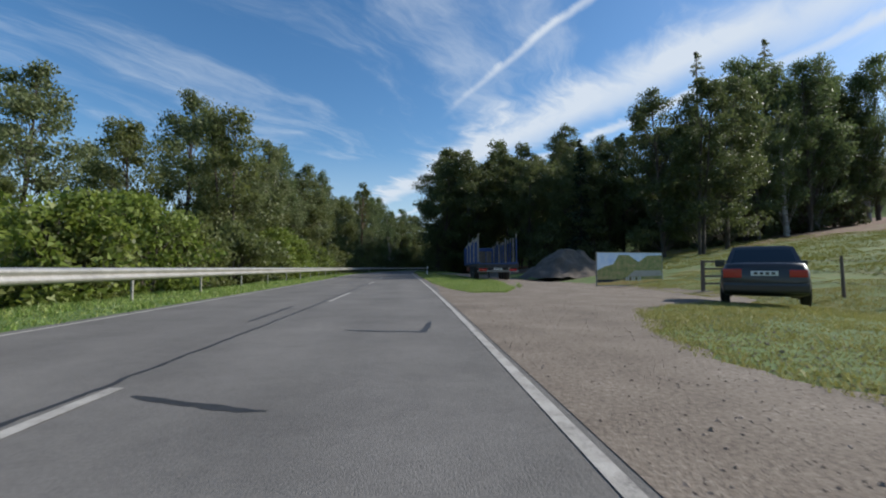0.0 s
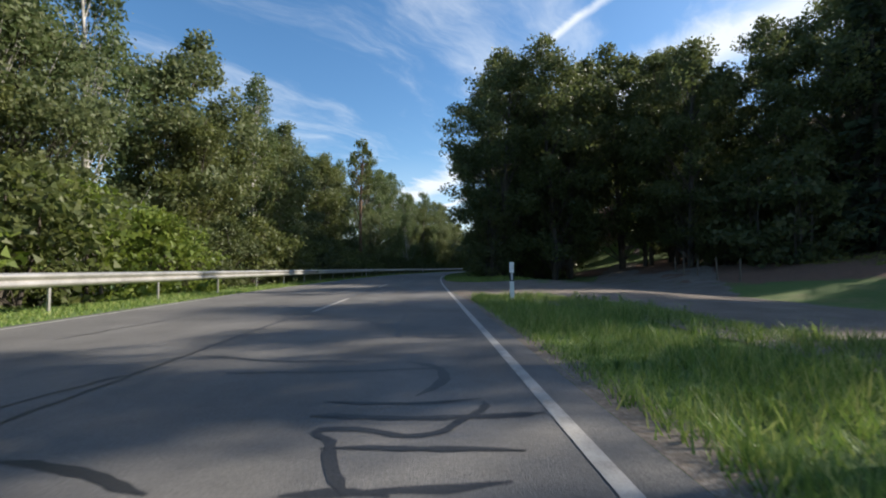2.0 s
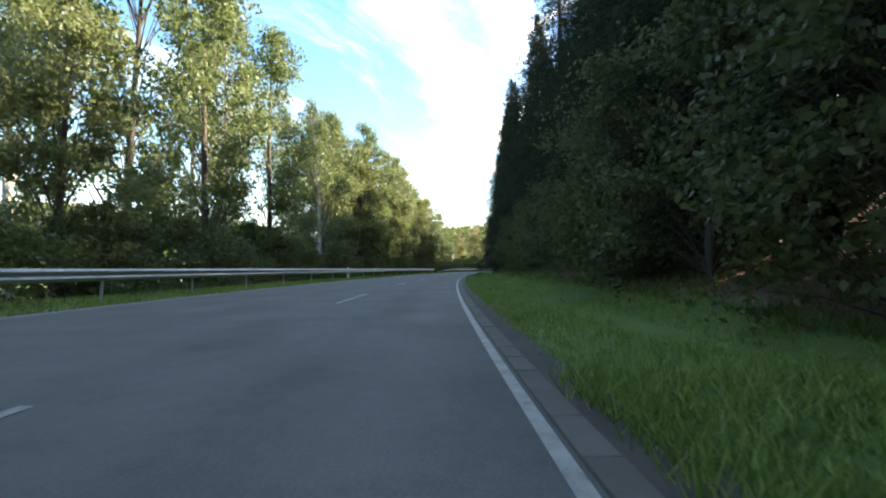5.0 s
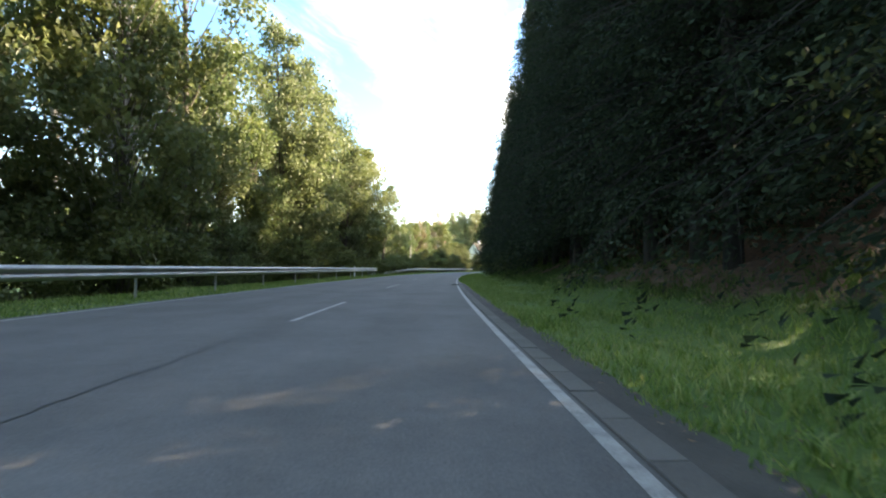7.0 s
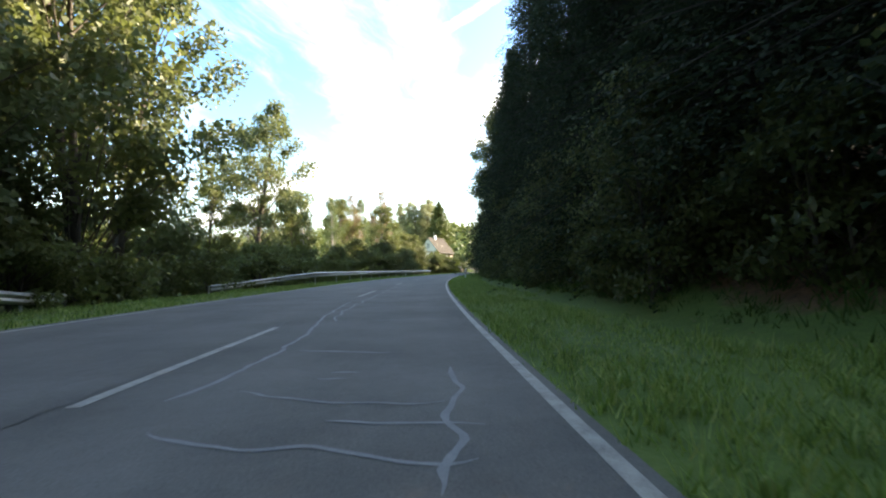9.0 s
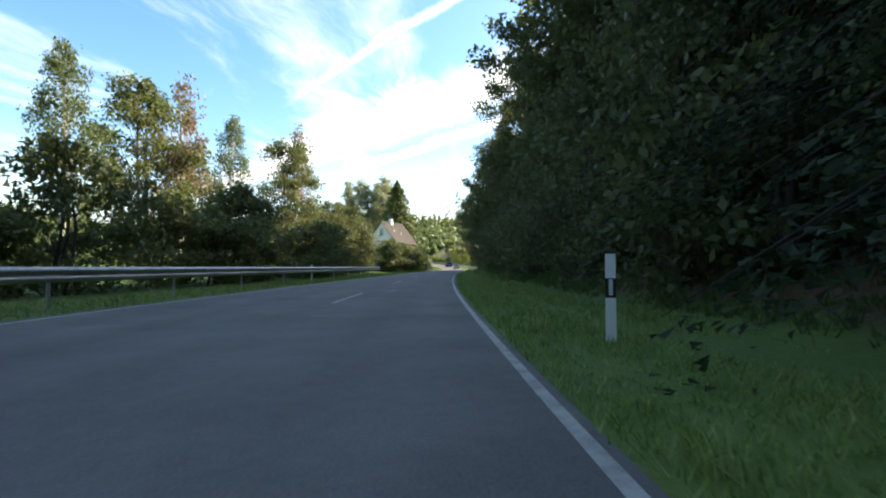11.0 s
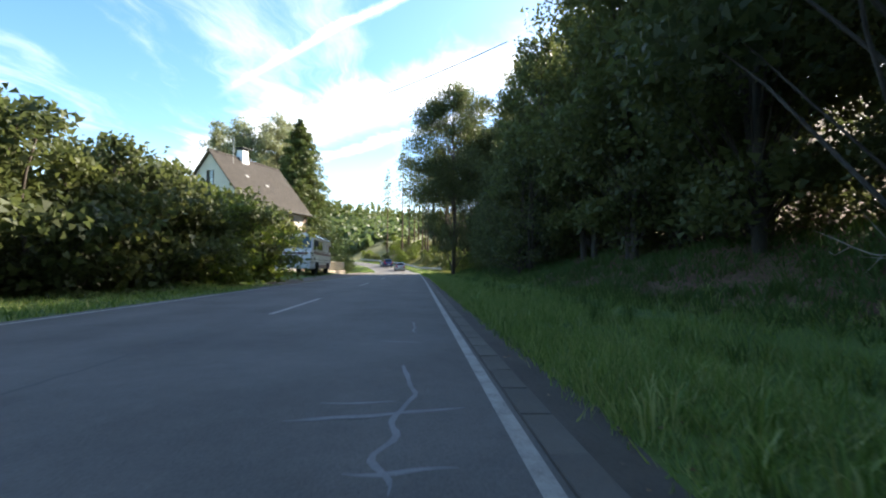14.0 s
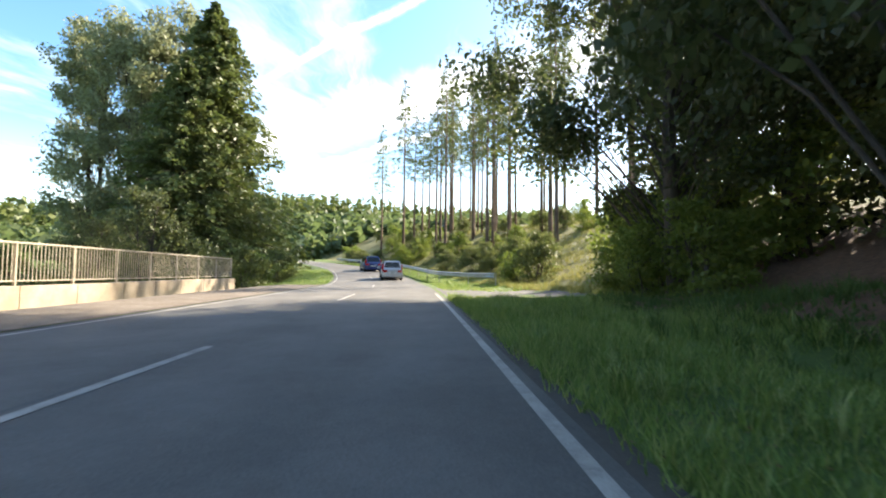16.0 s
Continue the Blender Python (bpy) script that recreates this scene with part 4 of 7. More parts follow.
for s, u, k, z in ((283.5, 4.7, "oak2", 0.88), (293, 9.5, "oak2", 0.75), (264, 6.5, "oak2", 0.95), (268.5, 5.6, "oak", 0.85), (275, 5.4, "oak2", 0.85), (256, 7.2, "oak", 0.9), (340.5, 11.5, "oak2", 0.95), (337, 16.5, "oak", 1.0), (278, 8.5, "alder2", 1.1), (299, 7.4, "alder2", 0.85), (304, 7.0, "alder2", 0.8), (294, 6.8, "alder2", 0.85), (289, 7.2, "alder2", 0.8), (336, 7.4, "near_oak", 1.12), (338, 13.5, "near_oak", 0.95), (337, 13, "oak2", 1.0), (332, 12, "spruce", 1.0), (338, 10, "hazel", 0.8), (340, 8.5, "shrub3", 1.2), (333, 6.4, "shrub3", 0.8), (335, 5.6, "shrub3", 0.7), (337.5, 7.5, "shrub3", 1.0), (345, 11, "shrub3", 1.1)):
    plant(k, s, u, z, group=BANK)
plant("near_oak", 325, 3.3, 0.9, group=BANK, tall=1.32)
row(["tall_pine"], 360, 404, 1.35, 9, 28, 0.95, 1.28, "thin pines on the slope")
row(["shrub3", "shrub2"], 350, 410, 2.4, 5, 14, 0.7, 1.1, "bushes on the slope")
row(["shrub3", "shrub2"], 356, 420, 3.0, 14, 30, 0.7, 1.1, "bushes on the slope")
# By the house and the bridge
for s, u, k, z in ((274, -21, "weeping", 1.2), (297, -17.5, "weeping", 0.45), (246, -18, "weeping", 0.85), (256, -20, "birch", 0.8), (271, -15.5, "alder2", 0.58), (277, -15.5, "alder2", 0.5), (266, -16.5, "alder2", 0.5), (268, -13.8, "hazel", 0.95), (272, -13.8, "hazel", 1.15), (275, -13.5, "hazel", 1.1), (278.5, -13.8, "hazel", 1.05), (281, -14.2, "hazel", 0.85),
                   (263, -15.5, "hazel", 0.95), (304, -14.2, "alder2", 0.4), (301, -14.6, "alder2", 0.37), (266, -15, "hazel", 1.0), (259, -16, "hazel", 0.85), (328, 9.5, "near_oak", 0.9), (334, 9.5, "shrub3", 1.3), (336, 8.5, "shrub3", 1.1), (340, 10.5, "shrub3", 1.3), (331, 10, "shrub2", 1.2),
                   (381, -18.6, "garden_spruce", 1.52), (375, -20.5, "garden_spruce", 1.1), (391, -22, "poplar", 1.2), (394, -31, "poplar", 1.15), (390, -27, "poplar", 1.1),
                   (355, -12, "shrub2", 1.3), (360, -12, "shrub3", 1.0), (364, -11, "shrub2", 1.1), (370, -11, "shrub3", 0.9), (352, -15, "shrub", 1.4)):
    plant(k, s, u, z)
row(["shrub2", "hazel", "shrub"], 331, 372, 2.4, -24, -16, 0.6, 0.95, "bushes in the stream valley")
row(["shrub3"], 281, 291, 2.2, -17.2, -15.6, 1.2, 1.5, "hedge round the lawn")
row(["shrub3"], 297, 304, 2.4, -19, -17.5, 1.1, 1.4, "hedge round the lawn")
# Shade and sun put into leaf colours: dark shrubs first, bright ones last
for k in range(10):
    plant(("shrub", "shrub", "shrub2", "shrub", "shrub2", "shrub2", "shrub3", "shrub2", "shrub3", "shrub2")[k], 289.2 + 1.85 * k, -11.1 + 0.2 * k, (1.42, 1.5, 1.4)[k % 3], group="hedge before the house")
for k in range(6):
    plant(("shrub", "shrub2")[k % 2], 290.5 + 2.3 * k, -12.6 + 0.22 * k, 1.4, group="hedge before the house")
row(["hazel", "shrub"], 107, 142, 2.0, 4.4, 5.4, 0.45, 0.7, "shrubs at the wood's edge")



def far_forest():
    """Spruces and bushes that cover the far hillsides, too many and too far to tell apart."""
    rng = np.random.default_rng(77)
    for name, label, count, span, side, tall, wide, material in (
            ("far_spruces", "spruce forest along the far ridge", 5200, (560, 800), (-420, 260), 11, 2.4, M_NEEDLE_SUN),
            ("hillside_bushes", "yellowing bushes and young trees on the far hillside", 5200, (425, 600), (-160, 140), 3.6, 2.4, M_LEAF_YELLOW),
            ("far_spruces", "dark forest on the far side of the valley", 4200, (150, 700), (-430, -250), 13, 4.0, M_LEAF_MID)):
        s, u = rng.uniform(*span, count), rng.uniform(*side, count)
        x, y = on_road(s, u)
        z = height(s, u)
        h, w = tall * rng.uniform(0.5, 1.25, count), wide * rng.uniform(0.6, 1.2, count)
        if "bushes" in name:
            keep = np.sin(s * 0.09 + u * 0.05) + rng.normal(0, 0.6, count) > -0.35
        else:
            keep = np.ones(count, bool)
        x, y, z, h, w = x[keep], y[keep], z[keep], h[keep], w[keep]
        n, per = len(x), 9
        base = np.repeat(np.stack([x, y, z], 1), per, 0)
        q = np.tile(np.linspace(0.08, 0.95, per), n)
        H, R = np.repeat(h, per), np.repeat(w, per)
        ang = rng.uniform(0, 6.28, n * per)
        girth = R * ((1 - q) if "spruce" in name and "ridge" in label else np.sqrt(np.clip(1 - (2 * q - 0.9) ** 2, 0.05, 1))) * rng.uniform(0.2, 0.8, n * per)
        c = base + np.stack([np.cos(ang) * girth, np.sin(ang) * girth, q * H], 1)
        a = rng.normal(size=(n * per, 3)) * [1, 1, 0.7]
        b = np.cross(a, rng.normal(size=(n * per, 3)))
        a, b = a / np.linalg.norm(a, axis=1, keepdims=True), b / np.linalg.norm(b, axis=1, keepdims=True)
        sz = (R * rng.uniform(0.45, 0.85, n * per))[:, None]
        v = np.stack([c - a * sz, c + b * sz * 0.7, c + a * sz, c - b * sz * 0.7], 1).reshape(-1, 3)
        f = np.arange(n * per * 4).reshape(-1, 4)
        tagged(new(name, mesh(name, v, f, material, flat=True)), label, "far forest", kind="stuff")


far_forest()
for proto in PROTO.values():
    for o in (*proto.children_recursive, proto):
        bpy.data.objects.remove(o)

# ---- verges, lay-by and small ground ----


def patch(name, label, outline_s, u0, u1, material, lift, category, steps=None, across=6):
    """A sheet laid over the ground between two offsets, which may change along it; it follows the ground."""
    s = np.arange(outline_s[0], outline_s[-1] + 0.01, steps or 1.0)
    a, b = np.interp(s, outline_s, u0), np.interp(s, outline_s, u1)
    w = np.linspace(0, 1, across + 1)
    U = a[:, None] * (1 - w) + b[:, None] * w
    S = np.repeat(s[:, None], across + 1, 1)
    jag = 0.12 * np.sin(S * 3.1) + 0.08 * np.sin(S * 7.3 + 1)
    U = U + jag * w * np.clip((b - a)[:, None] / 0.6, 0, 1)
    x, y = on_road(S, U)
    z = height(S, U) + lift
    n, k = S.shape
    i, j = np.meshgrid(np.arange(n - 1), np.arange(k - 1), indexing="ij")
    i = (i * k + j).ravel()
    return tagged(new(name, mesh(name, np.stack([x, y, z], -1).reshape(-1, 3), np.stack([i, i + 1, i + k + 1, i + k], 1), material)), label, category, kind="structure")


patch("layby", "brown gravel lay-by with pebbles beside the road", [-60, 2, 4.4, 6, 7.5, 9, 10.5, 12.5, 14, 15.5, 18, 24, 30, 46, 49, 54, 64, 64.7, 65.3, 66.2, 68, 71],
      [0.1, 0.1, 0.1, 0.1, 0.1, 0.1, 0.1, 0.1, 0.1, 0.1, 2.5, 2.8, 3.0, 2.6, 1.9, 0.1, 0.1, 1.0, 2.2, 3.6, 5.5, 8.0],
      [2.2, 2.2, 2.0, 2.6, 3.3, 4.0, 6.2, 9.3, 10.5, 11.5, 12, 12, 11.5, 10.5, 10, 10.5, 16, 16.5, 16.8, 17.3, 18, 19], M_GRAVEL, 0.014, "gravel", steps=0.25, across=10)
patch("forest_track", "pale gravel track that leads into the wood", [62, 70, 80, 97, 112], [8, 10.8, 15, 22, 27], [12, 14.4, 18, 24.6, 29.5], M_GRAVEL, 0.03, "track")
patch("side_road", "worn asphalt mouth of a side road", [336, 338, 343, 346], [0.31, 0.31, 0.31, 0.31], [1.0, 5.5, 5.5, 1.2], M_ASPHALT, 0.012, "side road", steps=0.5)
patch("shoulder", "gravelly grey shoulder before the house and bridge", [297, 304, 326, 350, 352], [-6.5, -6.5, -6.2, -6.2, -6.2], [-7.0, -8.3, -8.6, -9.9, -9.0], M_GRAVEL, 0.02, "shoulder")
patch("kerb_band", "dark band between gutter and grass", [92, 96, 160, 164], [0.3, 0.3, 0.3, 0.3], [0.32, 0.6, 0.6, 0.32], M_DIRT, 0.005, "gutter", across=2)
# Along this stretch the band is the dirty edge of the asphalt
patch("kerb_band", "dark band between gutter and grass", [234, 240, 272, 276, 316, 320, 334, 337], [0.13, 0.13, 0.13, 0.3, 0.3, 0.13, 0.13, 0.13], [0.2, 0.42, 0.42, 0.6, 0.58, 0.36, 0.3, 0.2], M_DIRT, 0.005, "gutter", across=2)
patch("earth_edge", "bare earth along the edge of the asphalt", [13.5, 18, 24, 46, 50, 55], [0.2, 0.22, 0.31, 0.31, 0.25, 0.2], [1.7, 0.9, 0.6, 0.65, 1.3, 0.7], M_GRAVEL, 0.005, "earth", across=2)
patch("earth_edge", "bare earth between the asphalt and the grass island", [62.5, 65.2, 65.8, 66.5, 67.4, 69, 76], [0.1, 0.1, 0.1, 0.1, 0.1, 0.12, 0.16], [2.3, 2.3, 1.7, 1.15, 0.8, 0.55, 0.42], M_GRAVEL, 0.006, "earth", steps=0.25, across=4)


SEAL_LAYER = iter([i % 12 for i in range(2000)])


def seal(name, points, wide, material, label):
    """A wavering sealed crack on the road; points in station and offset."""
    p = np.asarray(points, float)
    d = np.concatenate([[0], np.cumsum(np.hypot(*np.diff(p, axis=0).T))])
    n = max(6, int(d[-1] / 0.07))
    q = np.linspace(0, d[-1], n)
    s, u = np.interp(q, d, p[:, 0]), np.interp(q, d, p[:, 1])
    s, u = s + RNG.normal(0, 0.02, n), u + RNG.normal(0, 0.02, n)
    for _ in range(2):
        s[1:-1] = (s[:-2] + 2 * s[1:-1] + s[2:]) / 4
        u[1:-1] = (u[:-2] + 2 * u[1:-1] + u[2:]) / 4
    ds, du = np.gradient(s), np.gradient(u)
    k = np.hypot(ds, du) + 1e-6
    w = wide / 2 * RNG.uniform(0.75, 1.25, n) * np.clip(np.minimum(q, d[-1] - q) / 0.15, 0.25, 1)
    xa, ya = on_road(s - du / k * w, u + ds / k * w)
    xb, yb = on_road(s + du / k * w, u - ds / k * w)
    z = np.full(n, 0.0012 + 0.0003 * next(SEAL_LAYER))
    i = np.arange(n - 1)
    tagged(new(name, mesh(name, np.concatenate([np.stack([xa, ya, z], 1), np.stack([xb, yb, z], 1)]), np.stack([i, n + i, n + i + 1, i + 1], 1), material)), label, "road seal", kind="structure")


def seals():
    dark, pale = "dark tar seal over a crack in the asphalt", "pale sealed crack in the asphalt"
    # seams along the road
    seal("tar_seam", [(-10, -2.98), (22, -3.0), (45, -3.17), (80, -3.16)], 0.05, M_TAR, dark)
    seal("tar_seam", [(112, -3.14), (160, -3.16), (190, -3.14)], 0.03, M_TAR, dark)
    seal("tar_seam", [(235, -3.18), (300, -3.16), (340, -3.16)], 0.035, M_TAR, dark)
    seal("tar_seam", [(27, -5.2), (33, -4.9), (38, -4.2), (42, -3.2)], 0.04, M_TAR, dark)
    seal("tar_seam", [(44, -5.4), (50, -5.0), (56, -4.4)], 0.04, M_TAR, dark)

    def dark_line(points):
        seal("crack_seal", points, RNG.uniform(0.05, 0.085), M_TAR, dark)

    def pale_line(points):
        seal("crack_seal", points, RNG.uniform(0.03, 0.05), M_PALE_SEAL, pale)
    dark_line([(57.28, -2.48), (57.18, -2.27), (57.15, -2.14), (57.21, -2.07), (57.33, -2.10), (57.51, -2.18)])
    dark_line([(57.83, -3.01), (57.91, -2.90), (57.91, -2.72), (57.76, -2.48), (57.56, -2.19), (57.50, -1.97), (57.58, -1.86), (57.67, -1.74), (57.75, -1.71), (58.07, -1.87), (58.36, -1.92), (58.57, -1.85), (58.93, -1.77), (59.52, -1.80), (60.85, -2.13), (62.23, -2.21)])
    dark_line([(57.60, -1.90), (57.80, -1.99), (58.08, -2.11), (58.18, -2.09)])
    dark_line([(57.10, -2.02), (57.33, -2.08), (57.54, -2.18)])
    dark_line([(57.10, -1.74), (57.23, -1.76), (57.35, -1.71), (57.39, -1.66), (57.37, -1.45), (57.37, -1.23)])
    dark_line([(57.50, -1.92), (57.41, -1.77), (57.37, -1.67)])
    dark_line([(58.29, -3.07), (58.25, -2.72), (58.18, -2.23), (58.16, -1.90), (58.07, -1.47), (58.02, -1.13), (57.94, -0.86), (57.92, -0.73), (57.96, -0.57), (58.06, -0.37), (58.08, -0.10)])
    dark_line([(58.58, -3.00), (58.47, -2.62), (58.57, -2.40), (58.43, -2.14), (58.32, -1.76)])
    dark_line([(58.57, -2.52), (58.90, -2.58), (59.08, -2.60)])
    dark_line([(57.82, -1.48), (57.76, -1.26), (57.69, -1.04), (57.61, -0.84), (57.58, -0.56), (57.62, -0.39), (57.66, -0.25)])
    dark_line([(57.71, -1.19), (57.50, -1.18), (57.40, -1.07), (57.24, -0.98), (57.09, -0.97)])
    dark_line([(57.49, -0.93), (57.43, -0.75), (57.26, -0.65), (57.17, -0.54), (57.09, -0.42)])
    dark_line([(58.29, -1.17), (58.38, -0.97), (58.38, -0.67), (58.41, -0.33), (58.45, -0.13)])
    dark_line([(58.23, -1.16), (58.22, -0.74), (58.21, -0.32), (58.21, -0.09)])
    dark_line([(58.72, -1.83), (58.64, -1.56), (58.59, -1.19)])
    dark_line([(58.89, -1.45), (58.71, -1.00), (58.63, -0.67), (58.71, -0.34), (58.84, -0.15)])
    dark_line([(58.01, -0.60), (57.59, -0.60)])
    dark_line([(58.41, -0.40), (58.84, -0.32)])
    dark_line([(59.53, -2.68), (59.29, -2.32), (58.93, -1.94)])
    dark_line([(59.53, -2.62), (59.94, -2.88), (60.38, -2.84)])
    dark_line([(59.53, -2.01), (60.45, -2.18), (61.33, -2.30)])
    dark_line([(63.24, -2.62), (63.35, -2.62), (63.43, -2.55)])
    dark_line([(63.48, -2.53), (63.36, -2.32), (63.25, -2.13)])
    dark_line([(62.92, -2.06), (63.07, -2.05), (63.20, -2.10)])
    dark_line([(62.92, -1.47), (62.96, -1.70), (63.10, -1.88), (63.32, -2.15), (63.54, -2.33), (63.70, -2.28), (64.06, -2.23), (64.25, -2.15), (64.41, -1.91), (64.51, -1.58), (64.46, -1.00)])
    dark_line([(64.22, -2.14), (64.25, -1.85), (64.00, -1.54), (63.77, -1.18), (63.72, -0.86), (63.73, -0.55), (63.75, -0.21)])
    dark_line([(64.62, -2.87), (64.42, -2.63), (64.36, -2.36), (64.39, -2.06)])
    dark_line([(64.17, -2.81), (64.12, -2.48), (64.05, -2.26)])
    dark_line([(64.24, -1.36), (64.19, -0.97), (64.14, -0.61), (64.11, -0.17)])
    dark_line([(64.54, -1.88), (64.90, -2.04), (65.34, -2.07), (66.26, -2.33)])
    dark_line([(65.29, -2.01), (65.27, -1.69)])
    dark_line([(63.84, -0.86), (64.09, -0.84)])
    dark_line([(65.06, -1.45), (65.15, -1.08)])
    dark_line([(50.34, -2.86), (49.97, -2.48), (49.72, -2.10), (49.60, -1.88)])
    dark_line([(49.50, -1.79), (49.82, -1.99), (50.20, -1.98), (50.47, -2.69), (50.76, -2.89)])
    dark_line([(50.15, -1.87), (49.82, -1.49), (49.79, -1.09), (49.72, -0.73)])
    dark_line([(49.44, -0.67), (49.63, -0.71), (49.76, -0.49), (49.83, -0.15)])
    dark_line([(49.99, -1.08), (49.93, -0.75), (49.95, -0.48), (50.14, -0.39), (50.24, -0.71)])
    dark_line([(53.49, -3.19), (52.17, -2.32), (51.67, -2.12), (50.97, -1.22), (50.72, -0.62)])
    dark_line([(30.83, -2.73), (30.70, -2.24), (30.54, -1.88), (30.37, -1.58)])
    dark_line([(30.55, -1.57), (30.45, -1.33), (30.40, -1.06), (30.47, -0.80)])
    dark_line([(30.46, -0.67), (30.61, -0.63), (30.80, -0.76), (31.11, -0.68), (31.24, -0.44), (31.45, -0.39)])
    dark_line([(31.15, -1.37), (31.17, -0.93), (31.17, -0.14)])
    dark_line([(31.66, -1.95), (31.55, -1.61), (31.64, -0.56), (31.93, -0.45), (32.49, -0.47), (32.93, -0.47)])
    dark_line([(31.13, -1.37), (31.20, -1.02), (31.21, -0.58)])
    dark_line([(31.44, -1.14), (31.54, -0.57), (31.61, -0.01), (31.64, 0.00)])
    dark_line([(32.34, -1.63), (32.46, -0.71), (32.58, 0.00)])
    dark_line([(33.58, -1.33), (33.68, -0.65), (33.75, -0.20)])
    dark_line([(34.65, -1.65), (34.69, -0.91), (34.73, -0.14)])
    dark_line([(35.38, -1.91), (35.36, -1.07), (35.45, -0.57)])
    dark_line([(36.75, -2.17), (36.75, -1.32)])
    dark_line([(37.85, -2.29), (37.86, -1.37), (37.87, -0.45)])
    dark_line([(34.08, -1.18), (34.84, -1.33), (36.22, -1.36), (37.76, -1.60)])
    dark_line([(38.41, -2.98), (38.20, -2.49), (38.03, -1.79)])
    dark_line([(37.96, -2.30), (38.03, -1.70), (38.16, -1.08), (38.31, -0.11)])
    dark_line([(38.25, -1.76), (38.14, -1.36)])
    dark_line([(37.30, -1.74), (37.10, -1.47), (36.93, -1.30), (36.79, -1.23), (36.56, -1.12), (36.32, -1.09), (36.08, -1.13)])
    dark_line([(37.59, -1.63), (37.48, -1.11), (37.53, -0.37)])
    dark_line([(37.56, -1.27), (37.72, -1.30), (37.97, -1.16)])
    dark_line([(37.16, -1.01), (37.40, -0.95), (37.56, -1.23)])
    dark_line([(36.96, -2.03), (37.00, -1.45), (37.08, -1.00), (37.21, -0.30), (37.27, 0.00)])
    dark_line([(36.92, -1.61), (36.79, -1.28), (36.76, -0.92), (36.81, -0.47)])
    dark_line([(36.42, -1.10), (36.35, -0.90), (36.35, -0.61), (36.39, -0.30)])
    dark_line([(36.13, -1.06), (36.12, -0.89), (36.13, -0.60)])
    dark_line([(36.09, -1.38), (36.27, -1.26), (36.38, -1.19)])
    dark_line([(39.29, -2.50), (39.40, -1.80), (39.58, -0.80)])
    dark_line([(43.72, -1.08), (43.97, -1.13), (44.36, -1.14), (44.83, -1.23), (45.37, -1.17), (46.75, -1.14)])
    dark_line([(43.92, -1.74), (43.80, -1.54), (43.75, -1.27)])
    dark_line([(44.01, -1.33), (43.98, -1.06), (43.98, -0.82)])
    dark_line([(44.21, -1.14), (44.13, -0.89), (43.97, -0.73), (43.84, -0.63), (43.70, -0.66)])
    dark_line([(44.78, -1.22), (44.82, -0.75), (44.91, -0.21)])
    dark_line([(44.44, -1.15), (44.60, -0.87), (44.72, -0.41)])
    dark_line([(44.44, -1.15), (44.38, -0.68), (44.38, -0.18)])
    dark_line([(45.17, -1.53), (44.86, -1.27), (44.83, -1.16)])
    dark_line([(45.76, -2.10), (45.50, -1.53), (45.52, -1.37)])
    dark_line([(46.16, -2.46), (46.03, -1.66), (45.85, -1.34)])
    dark_line([(45.25, -1.59), (45.60, -1.47), (45.65, -1.35)])
    dark_line([(45.93, -1.06), (45.79, -0.67), (45.92, -0.38)])
    dark_line([(46.85, -2.99), (46.40, -2.61), (46.32, -2.21), (47.03, -2.40)])
    dark_line([(46.85, -2.22), (46.74, -1.72)])
    dark_line([(46.18, -1.24), (45.71, -0.95), (45.44, -0.33)])
    dark_line([(43.98, -0.82), (43.97, -0.44), (43.99, -0.09)])
    dark_line([(43.77, -0.94), (43.72, -0.49), (43.75, -0.07)])
    dark_line([(47.79, -1.67), (47.93, -0.67), (47.99, -0.22)])
    dark_line([(48.57, -4.05), (48.25, -3.66), (47.73, -3.34)])
    dark_line([(47.64, -2.48), (47.41, -1.07)])
    dark_line([(40.31, -2.67), (40.21, -2.26), (40.04, -1.98), (39.94, -1.81)])
    dark_line([(39.90, -1.03), (40.04, -1.10), (40.32, -1.23), (40.46, -1.18), (40.54, -1.34), (40.62, -1.33), (40.61, -1.06), (40.48, -0.91), (40.50, -0.68), (40.75, -0.52), (41.00, -0.35), (41.09, -0.41)])
    dark_line([(41.11, -1.44), (41.04, -0.95), (41.09, -0.41)])
    dark_line([(40.86, -1.44), (40.76, -0.93), (40.76, -0.42), (40.79, -0.06)])
    dark_line([(40.36, -1.24), (40.34, -0.90), (40.30, -0.32)])
    dark_line([(39.95, -1.02), (39.94, -0.74), (40.00, -0.43)])
    dark_line([(41.99, -2.46), (41.95, -1.94), (41.98, -1.02), (42.05, -0.54)])
    dark_line([(42.75, -2.92), (42.42, -2.19), (42.35, -1.30)])
    dark_line([(41.22, -0.81), (41.66, -0.61), (42.06, -0.64), (42.32, -0.94)])
    dark_line([(39.91, -1.32), (39.95, -1.04), (39.93, -0.87)])
    dark_line([(22.45, -3.65), (23.37, -3.79), (25.57, -4.13), (29.50, -3.58)])
    dark_line([(23.33, -2.73), (22.78, -2.16), (22.66, -1.79)])
    dark_line([(22.23, -2.68), (22.28, -2.41), (22.02, -1.46)])
    dark_line([(22.28, -2.41), (22.79, -2.69), (23.92, -2.82), (24.53, -3.01)])
    dark_line([(148.79, -2.80), (148.45, -2.48), (148.10, -2.12)])
    dark_line([(148.56, -2.56), (148.35, -2.13), (148.23, -1.82)])
    dark_line([(149.52, -2.76), (149.26, -2.40), (149.11, -2.11)])
    dark_line([(149.02, -2.56), (148.82, -2.19), (148.72, -1.93)])
    dark_line([(149.27, -3.19), (149.69, -3.15), (150.25, -3.15)])
    dark_line([(159.09, -3.25), (159.95, -3.42), (160.87, -3.38)])
